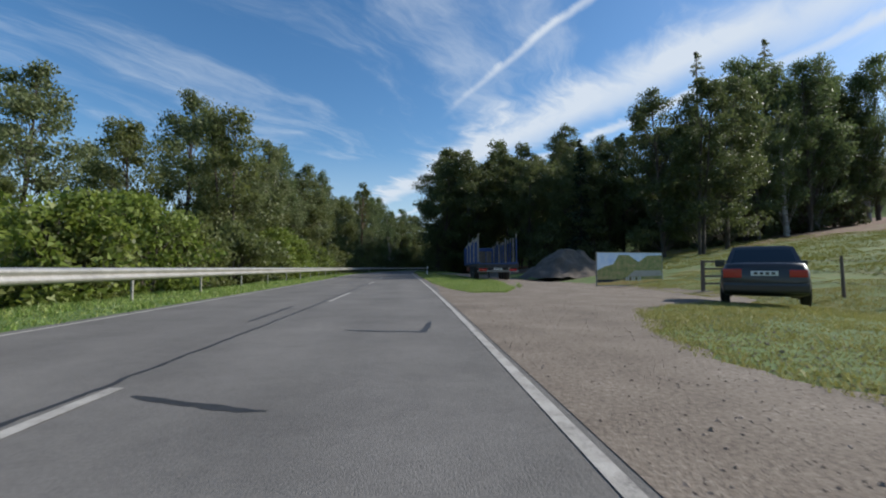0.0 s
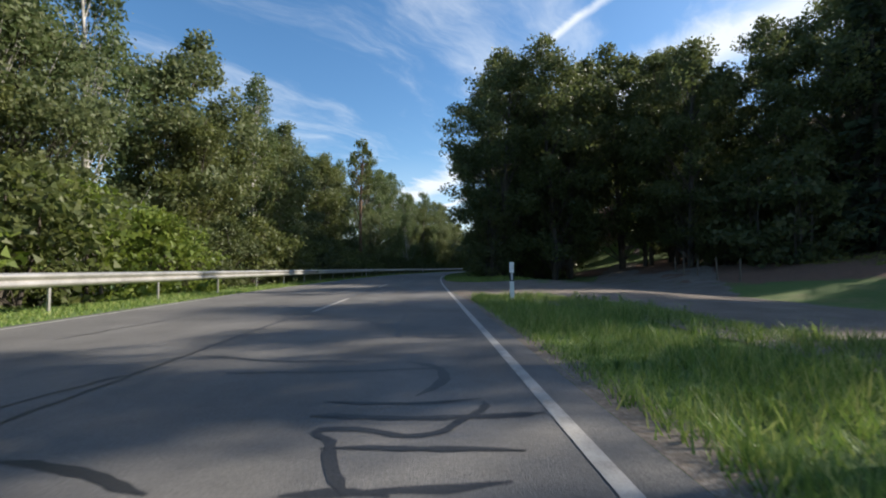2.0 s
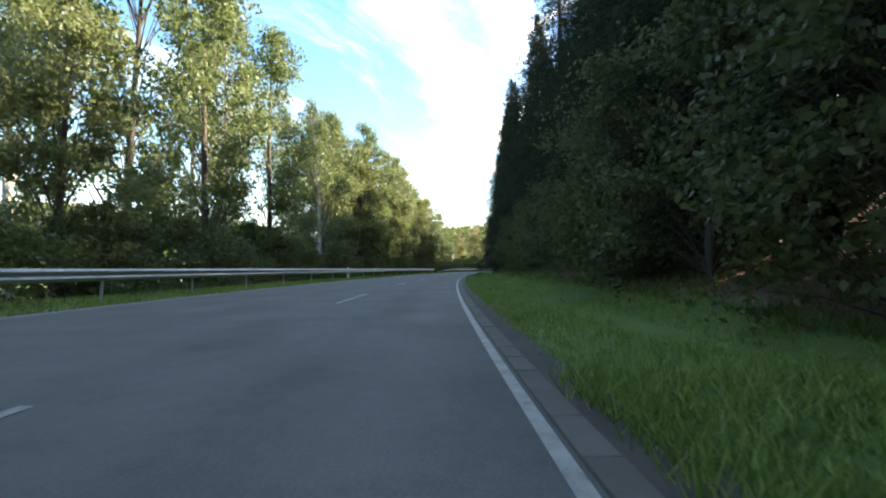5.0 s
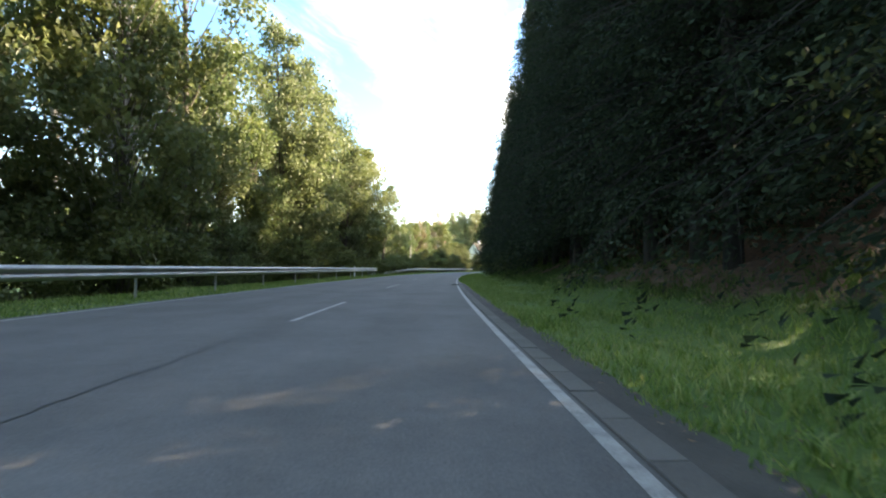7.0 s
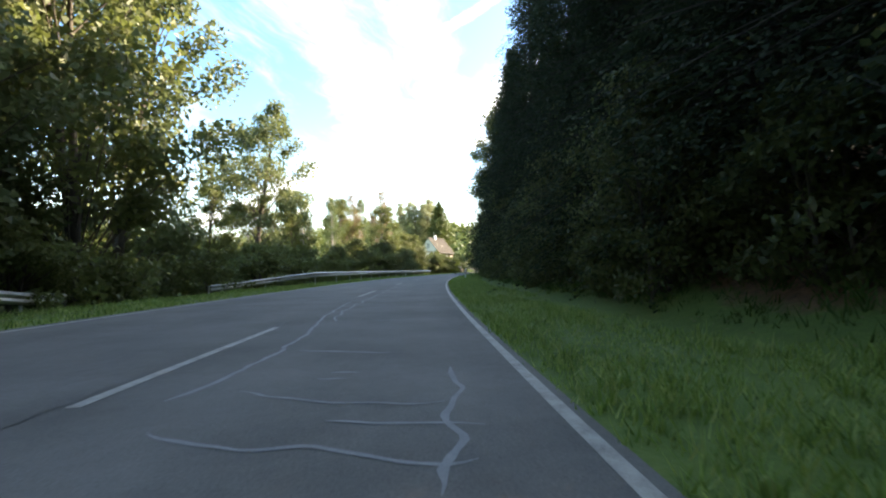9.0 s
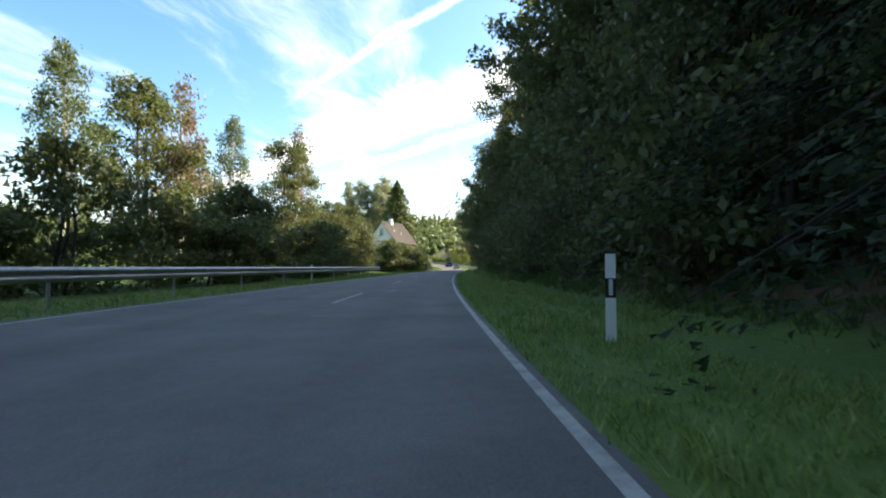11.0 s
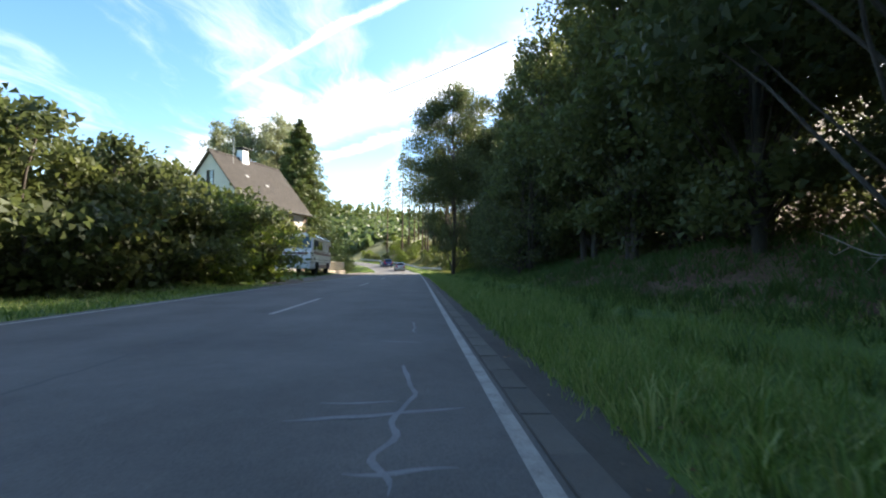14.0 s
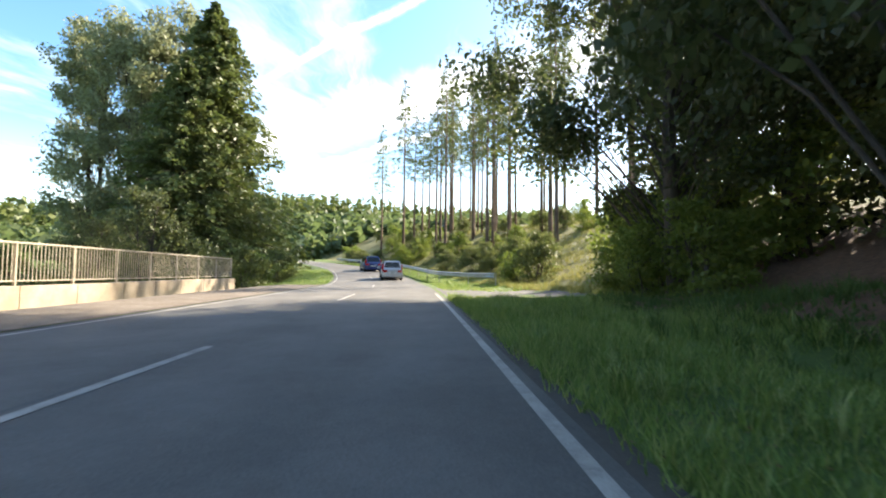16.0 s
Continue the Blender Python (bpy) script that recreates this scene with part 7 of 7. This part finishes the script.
        part("roof_deck", bm, M_TIMBER, h)
        part("gutter", rod((-over, (yo - 0.06) if not sgn else deep - yo + 0.06, zo + 0.04), (long + over, (yo - 0.06) if not sgn else deep - yo + 0.06, zo + 0.04), 0.065), M_CHASSIS, h, "dark rain gutter")
    part("soffit", box(-over, -drop, eave - drop * rise - 0.06 + 0.0, long + over, 0.0, eave - drop * rise + 0.0), M_KERBSTONE, h, "pale boarded eave")
    part("fascia", box(-over, -drop - 0.03, eave - drop * rise - 0.06, long + over, -drop, eave - drop * rise + 0.1), M_TIMBER, h)
    part("ridge_tiles", rod((-over, half, ridge + 0.13), (long + over, half, ridge + 0.13), 0.12, n=10), M_SLATE, h)
    part("downpipe", rod((long + 0.08, -0.06, 0), (long + 0.08, -0.06, eave - 0.3), 0.05), M_CHASSIS, h, "dark downpipe")
    chimney = part("chimney", loft([[(3.9 + x, half + y, z) for x, y in ((-w, -w), (w, -w), (w, w), (-w, w))] for w, z in ((0.52, ridge - 0.9), (0.36, ridge + 1.0))]), M_WHITE_PAINT, h, "white clad chimney")
    for px in (-0.3, 0.3):
        for py in (-0.3, 0.3):
            part("cap_leg", box(3.9 + px - 0.03, half + py - 0.03, ridge + 1.0, 3.9 + px + 0.03, half + py + 0.03, ridge + 1.2), M_CHASSIS, chimney)
    part("cap", loft([[(3.9 + x, half + y, z) for x, y in ((-w, -w), (w, -w), (w, w), (-w, w))] for w, z in ((0.55, ridge + 1.2), (0.5, ridge + 1.28), (0.1, ridge + 1.36))]), M_CHASSIS, chimney, "dark chimney cap")
    part("roof_mast", rod((1.9, half - 0.8, ridge - 0.9), (1.9, half - 0.8, ridge + 1.9), 0.035), M_STEEL, h, "steel mast for the power cable")
    part("porch_roof", box(-1.0, half - 1.2, 2.55, -0.0, half + 1.0, 2.68, 0.02), M_SLATE, h, "small tiled porch roof")
    for yy in (half - 1.1, half + 0.9):
        part("porch_post", box(-0.95, yy - 0.05, -0.25, -0.85, yy + 0.05, 2.55, 0.01), M_TIMBER, h)
    for sx, sd in ((2.6, 0.55), (4.8, 0.42)):
        yy, zz = half * sd, eave + (ridge - eave) * sd
        part("roof_hatch", box(-0.18, -0.14, 0.0, 0.18, 0.14, 0.05, 0.01), M_STEEL, h, "small metal roof vent", at=pose(sx, yy - 0.1, zz + 0.1, math.degrees(math.atan(rise))))
    return h


M_PANE = plain("window_pane", (0.9, 0.93, 0.93), rough=0.03, glass=1.0)
HOUSE = house()


def motorhome():
    a = math.degrees(math.atan2(-(44.75 - 41.1), 318.9 - 309.0))
    m = thing("motorhome", "large white motorhome with maroon stripes parked before the house", "motorhome", at=pose(44.6, 318.6, 0.2, 0, 0, a + 180) @ Matrix.Scale(1.14, 4))
    # in its own frame y runs from the rear to the front, x from the road side inwards
    long, wide, top = 10.1, 2.4, 2.8
    sec = []
    for y, z0, z1, inset in ((0.0, 0.55, 2.45, 0.10), (0.08, 0.48, 2.72, 0.02), (0.6, 0.42, top, 0), (8.6, 0.42, top, 0), (9.25, 0.42, 2.68, 0.0), (9.4, 0.42, 2.58, 0.01), (9.82, 0.42, 1.72, 0.03), (10.0, 0.44, 1.52, 0.05), (10.06, 0.45, 1.2, 0.08), (long, 0.5, 0.9, 0.1)):
        x0, x1 = inset, wide - inset
        c = 0.12
        sec.append([(x0 + 0.04, y, z0), (x0, y, z0 + 0.1), (x0, y, z1 - c), (x0 + c, y, z1), (x1 - c, y, z1), (x1, y, z1 - c), (x1, y, z0 + 0.1), (x1 - 0.04, y, z0)])
    part("body", loft(sec), M_CAMPER, m)
    for side, x in ((-1, 0.0), (1, wide)):
        def strip(name, y0, z0, y1, z1, material, label="", thick=0.012):
            part(name, box(x - (thick if side < 0 else 0), y0, z0, x + (thick if side > 0 else 0), y1, z1, 0.003), material, m, label)
        strip("stripe", 0.4, 1.42, 9.1, 1.60, M_MAROON, "maroon side stripe")
        strip("stripe", 0.4, 1.66, 9.0, 1.70, M_MAROON, "thin maroon line")
        strip("trim_line", 0.2, 1.05, 9.6, 1.08, M_CHASSIS, "dark trim line")
        strip("trim_line", 0.2, 0.86, 9.9, 0.885, M_CHASSIS, "dark trim line")
        strip("skirt", 0.9, 0.42, 7.2, 0.70, M_MAROON, "dark maroon lower skirt", 0.016)
        strip("side_window", 5.3, 1.78, 6.25, 2.42, M_GLASS, "dark tinted side window", 0.02)
        strip("side_window", 6.4, 1.78, 7.9, 2.42, M_GLASS, "dark tinted side window", 0.02)
        strip("cab_window", 8.3, 1.72, 9.2, 2.44, M_GLASS, "dark cab window", 0.02)
        strip("rear_side_window", 0.35, 1.78, 1.45, 2.38, M_GLASS, "dark rear window", 0.02)
        strip("rear_panel", 1.5, 1.62, 1.7, 2.5, M_MAROON, "maroon upright panel")
        strip("window_frame", 5.2, 2.42, 8.0, 2.47, M_STEEL, "pale window rail", 0.03)
        strip("locker_door", 7.6, 0.92, 8.1, 1.3, M_WHITE_PAINT, "white locker door")
        strip("awning_rail", 0.6, 2.58, 8.0, 2.68, M_STEEL, "rolled awning rail", 0.06)
        part("emblem", lathe([(0.2, 0.0), (0.2, 0.012), (0.14, 0.014)], 24, "X"), M_MAROON, m, "round maroon emblem", at=pose(x, 2.5, 2.15, 0, 0, 0 if side > 0 else 180))
        part("emblem_disc", lathe([(0.13, 0.0), (0.13, 0.018)], 24, "X"), M_CAMPER, m, at=pose(x, 2.5, 2.15, 0, 0, 0 if side > 0 else 180))
        for y in (2.3, 7.95):
            part("wheel_arch", box(x - 0.015, y - 0.47, 0.40, x + 0.015, y + 0.47, 0.86, 0.1), M_BLACK, m)
            wheel(m, x - side * 0.12, y, 0.42, 0.42, 0.3, spokes=8, steel=True, out=side)
        part("wing_mirror", box(x + side * 0.08, 9.15, 1.95, x + side * 0.3, 9.25, 2.3, 0.03), M_BLACK, m)
        part("head_lamp", box(x - side * 0.34 - 0.21, long - 0.06, 0.90, x - side * 0.34 + 0.21, long + 0.02, 1.12, 0.015), M_LAMP_CLEAR, m, "rectangular head lamp")
        part("tail_lamp", box(x - side * 0.25 - 0.08, -0.02, 0.8, x - side * 0.25 + 0.08, 0.04, 1.2, 0.015), M_LAMP_RED, m, "red tail lamp")
    glass = loft([[(0.14, 9.42, 2.56), (wide - 0.14, 9.42, 2.56), (wide - 0.07, 9.8, 1.80), (0.07, 9.8, 1.80)], [(0.14, 9.46, 2.57), (wide - 0.14, 9.46, 2.57), (wide - 0.07, 9.84, 1.81), (0.07, 9.84, 1.81)]])
    part("windscreen", glass, M_SCREEN, m, "wide greenish windscreen")
    part("screen_pillar", rod((wide / 2, 9.455, 2.56), (wide / 2, 9.835, 1.81), 0.02), M_CAMPER, m)
    for x0 in (0.55, 1.45):
        part("wiper", rod((x0, 9.87, 1.78), (x0 + 0.5, 9.75, 2.06), 0.012), M_BLACK, m)
    part("visor", box(0.1, 9.2, 2.6, wide - 0.1, 9.52, 2.68, 0.03), M_CAMPER, m, "white sun visor over the windscreen")
    part("front_stripe", box(0.22, 10.0, 1.40, wide - 0.22, 10.055, 1.50, 0.01), M_MAROON, m, "maroon front stripe")
    part("front_stripe", box(0.8, 10.02, 1.28, wide - 0.8, 10.07, 1.32, 0.005), M_MAROON, m, "thin maroon front line")
    for x0 in (0.62, 1.24):
        grille = part("grille", box(x0, long - 0.05, 0.88, x0 + 0.54, long + 0.01, 1.16, 0.01), M_GREY_STEEL, m, "grey slatted grille")
        for i in range(6):
            part("slat", box(x0 + 0.03, long + 0.01, 0.905 + i * 0.042, x0 + 0.51, long + 0.02, 0.925 + i * 0.042), M_STEEL, grille)
    part("bumper_line", box(0.1, long + 0.1, 0.76, wide - 0.1, long + 0.125, 0.79), M_CHASSIS, m)
    part("front_bumper", box(0.08, long - 0.15, 0.42, wide - 0.08, long + 0.12, 0.74, 0.05), M_CAMPER, m)
    part("rear_bumper", box(0.08, -0.14, 0.42, wide - 0.08, 0.1, 0.66, 0.04), M_CAMPER, m)
    plate = part("number_plate", box(wide / 2 - 0.26, long + 0.12, 0.5, wide / 2 + 0.26, long + 0.135, 0.61), M_PLATE, m, "white plate with plain bars")
    for i in range(4):
        part("plate_bar", box(wide / 2 - 0.2 + i * 0.11, long + 0.135, 0.53, wide / 2 - 0.13 + i * 0.11, long + 0.14, 0.585), M_BLACK, plate)
    for y, w in ((7.4, 0.9), (4.2, 0.8), (1.6, 0.7)):
        part("roof_unit", box(wide / 2 - w / 2, y - 0.45, top - 0.02, wide / 2 + w / 2, y + 0.45, top + 0.2, 0.05), M_WHITE_PAINT, m, "white roof unit")
    for y in (0.8, 3.0, 5.4):
        for xx in (0.25, wide - 0.25):
            part("rack_post", rod((xx, y, top - 0.05), (xx, y, top + 0.16), 0.015), M_STEEL, m)
    for xx in (0.25, wide - 0.25):
        part("roof_rack", rod((xx, 0.7, top + 0.16), (xx, 5.6, top + 0.16), 0.018), M_STEEL, m)
    part("spare_wheel_cover", box(wide - 0.75, -0.32, 0.55, wide - 0.3, -0.1, 1.15, 0.06), M_BLACK, m, "black cover at the rear")


motorhome()


def bridge():
    x0, y0, x1, y1 = 44.65, 322.0, 51.75, 339.8
    way = Vector((x1 - x0, y1 - y0, 0))
    n = way.length
    turn = math.degrees(math.atan2(-way.x, way.y))
    w = thing("bridge_parapet", "low sandstone bridge kerb wall beside the shoulder", "bridge wall", at=pose(x0, y0, 0, 0, 0, turn))
    rng = np.random.default_rng(3)
    y = 0.0
    while y < n - 0.3:
        step = min(rng.uniform(1.6, 2.3), n - y)
        part("stone", box(-0.42, y, -1.4, 0.0, y + step - 0.015, 0.40 + rng.uniform(-0.015, 0.02), 0.025), M_KERBSTONE, w)
        y += step
    part("end_block", box(-0.5, -1.4, -0.2, 0.05, -0.6, 0.42, 0.03), M_KERBSTONE, w, "square sandstone end block")
    part("end_step", box(-0.3, -0.6, -0.2, 0.5, 0.0, 0.2, 0.03), M_KERBSTONE, w)
    r = thing("bridge_railing", "brown-grey steel bridge railing with close upright bars", "railing", at=pose(x0, y0, 0.38, 0, 0, turn) @ Matrix.Translation((-0.22, 0, 0)))
    paint = shade("railing_paint", [(0.20, 0.17, 0.13), (0.30, 0.26, 0.20), (0.38, 0.34, 0.28)], rough=0.55, scale=3, fine=30, bump=0.1, metal=0.2)
    part("top_rail", box(-0.035, -2.2, 1.07, 0.035, n, 1.12, 0.01), paint, r)
    part("bottom_rail", box(-0.02, -2.2, 0.12, 0.02, n, 0.155, 0.006), paint, r)
    for i in range(12):
        y = -2.2 + i * (n + 2.2) / 11
        part("post", box(-0.03, y - 0.03, -0.35 if i < 2 else -0.03, 0.03, y + 0.03, 1.07, 0.006), paint, r)
    bar = bpy.data.meshes.new("bar")
    bm = box(-0.009, -0.009, 0.15, 0.009, 0.009, 1.075)
    bm.to_mesh(bar)
    bm.free()
    bar.materials.append(paint)
    k = int((n + 2.2) / 0.125)
    for i in range(1, k):
        part_of(r, "bar", bar, at=Matrix.Translation((0, -2.2 + i * (n + 2.2) / k, 0)))


bridge()


def cable():
    """The service cable from the roof mast over the road."""
    start = HOUSE.matrix_world @ Vector((1.9, 3.15, 13.2))
    end = Vector((48.0, 293.0, 13.2))
    pts = []
    for i in range(25):
        q = i / 24
        pts.append(start.lerp(end, q) - Vector((0, 0, 0.8 * 4 * q * (1 - q))))
    v, f = tube([tuple(p) for p in pts], [0.026] * 25, 5)
    tagged(new("power_cable", mesh("power_cable", v, f, M_BLACK)), "black power cable hanging from the roof mast", "cable")


cable()
gutter(94, 162, "gutter of worn concrete slabs beside the edge line")
gutter(274, 318, "gutter of worn concrete slabs beside the edge line")


def drain_grate(s, u):
    x, y = on_road(s, u)
    g = thing("drain_grate", "dark iron drain grate set in the gutter", "drain", at=pose(float(x), float(y), 0.004, 0, 0, heading(s)))
    # Shallow black plate paints the shade of the hollow under the bars
    part("pit", box(-0.21, -0.26, -0.02, 0.21, 0.26, 0.006), M_BLACK, g, "black plate standing for the dark hollow under the bars")
    for x0, y0, x1, y1 in ((-0.25, -0.3, -0.2, 0.3), (0.2, -0.3, 0.25, 0.3), (-0.2, -0.3, 0.2, -0.25), (-0.2, 0.25, 0.2, 0.3)):
        part("frame", box(x0, y0, -0.02, x1, y1, 0.02, 0.004), M_CHASSIS, g)
    for i in range(7):
        part("bar", box(-0.2, -0.215 + i * 0.066, -0.01, 0.2, -0.185 + i * 0.066, 0.02, 0.004), M_CHASSIS, g)


drain_grate(159.46, -0.03)


# ---- small things on the verges ----
def dead_branch(points, thick, label):
    """A bare fallen or leaning branch; points in station, offset and height over the ground."""
    line = []
    for s, u, h in points:
        x, y, z = ground_at(s, u)
        line.append((x, y, z + h))
    root = Vector(line[0])
    b = thing("dead_branch", label, "branch", at=Matrix.Translation(root))
    line = np.array(line) - np.array(root)
    q = np.linspace(0, 1, 14)
    w = np.linspace(0, 1, len(line))
    way = np.stack([np.interp(q, w, line[:, i]) for i in range(3)], 1)
    way[1:-1] += RNG.normal(0, 0.035, (12, 3))
    part_of(b, "stem", mesh("stem", *tube(way, thick * (1.05 - 0.8 * q), 6), M_PALE_WOOD))
    for k in (4, 7, 9, 11):
        side = RNG.normal(0, 1, 3) * np.array([0.5, 0.5, 0.35]) + (way[k] - way[k - 1]) * 3
        twig = np.stack([way[k], way[k] + side * 0.35, way[k] + side * 0.8 + RNG.normal(0, 0.05, 3)])
        part_of(b, "twig", mesh("twig", *tube(twig, thick * np.array([0.5, 0.35, 0.12]), 5), M_PALE_WOOD))


BRANCH = "pale bare dead branch on the bank"
dead_branch([(262.7, 3.1, 0.0), (262.6, 2.9, 0.9), (262.8, 3.2, 1.5), (264.0, 4.6, 1.9)], 0.016, "pale bare dead stem that leans out of the bank")
dead_branch([(264.2, 4.6, 0.1), (264.4, 4.2, 0.45), (264.0, 3.5, 0.4)], 0.02, BRANCH)
dead_branch([(263.6, 4.3, 0.0), (263.5, 4.2, 0.6), (263.4, 4.2, 1.2)], 0.016, BRANCH)
dead_branch([(306.5, 6.4, 0.0), (306.7, 6.2, 1.2), (306.4, 5.9, 2.6)], 0.03, "pale bare dead stem that leans out of the bank")
dead_branch([(311.0, 5.2, 0.25), (310.2, 6.2, 0.5), (309.5, 7.4, 0.6)], 0.025, BRANCH)
dead_branch([(318.0, 4.6, 0.1), (319.5, 5.0, 0.25), (321.0, 5.0, 0.2)], 0.025, BRANCH)
dead_branch([(283.0, 5.0, 0.1), (284.2, 5.4, 0.3), (285.6, 5.6, 0.35)], 0.022, BRANCH)


def crumpled_paper(s, u, size, seed):
    rng = np.random.default_rng(seed)
    x, y, z = ground_at(s, u)
    n = 5
    g = np.stack(np.meshgrid(np.linspace(-1, 1, n), np.linspace(-1, 1, n), indexing="ij"), -1).reshape(-1, 2) * size
    v = np.concatenate([g + rng.normal(0, size * 0.25, g.shape), (rng.uniform(0, 1, (n * n, 1)) * size * 1.1)], 1) + np.array([x, y, z + 0.1])
    i = np.array([r * n + k for r in range(n - 1) for k in range(n - 1)])
    tagged(new("crumpled_paper", mesh("crumpled_paper", v, np.stack([i, i + 1, i + n + 1, i + n], 1), M_WHITE_PAINT, flat=True)), "crumpled white paper lying in the verge grass", "litter")


crumpled_paper(260.42, 0.36, 0.028, 3)
crumpled_paper(261.15, 0.8, 0.028, 4)
crumpled_paper(260.90, 1.0, 0.024, 5)
crumpled_paper(260.07, 0.3, 0.02, 6)


def track_fence():
    f = thing("track_fence", "low wooden fence posts beside the forest track", "fence", at=Matrix.Translation(ground_at(62, 14.2)))
    inv = f.matrix_world.inverted()
    for s, u, tilt, tall in ((59, 14.0, 2, 1.1), (61, 14.2, -3, 1.2), (63.5, 14.6, 4, 1.0), (66, 15.2, 0, 1.5), (68.5, 16.0, -2, 1.1)):
        part("post", rod((0, 0, -0.3), (0, 0, tall), 0.05, 0.04, 8), M_TIMBER, f, at=inv @ pose(*ground_at(s, u), 0, tilt, 0))


track_fence()


def leaf_drift(s0, s1, u0, u1, count, seed, label):
    scatter("fallen_leaves", label, s0, s1, u0, u1, count, 0.022, M_DEADLEAF, seed, "fallen leaves")


leaf_drift(96, 172, 0.35, 1.2, 1600, 71, "yellowed leaves blown against the gutter")
leaf_drift(276, 336, 0.3, 1.2, 1300, 72, "yellowed leaves blown against the gutter")
leaf_drift(52, 70, 0.4, 6, 500, 73, "few fallen leaves on the track mouth")
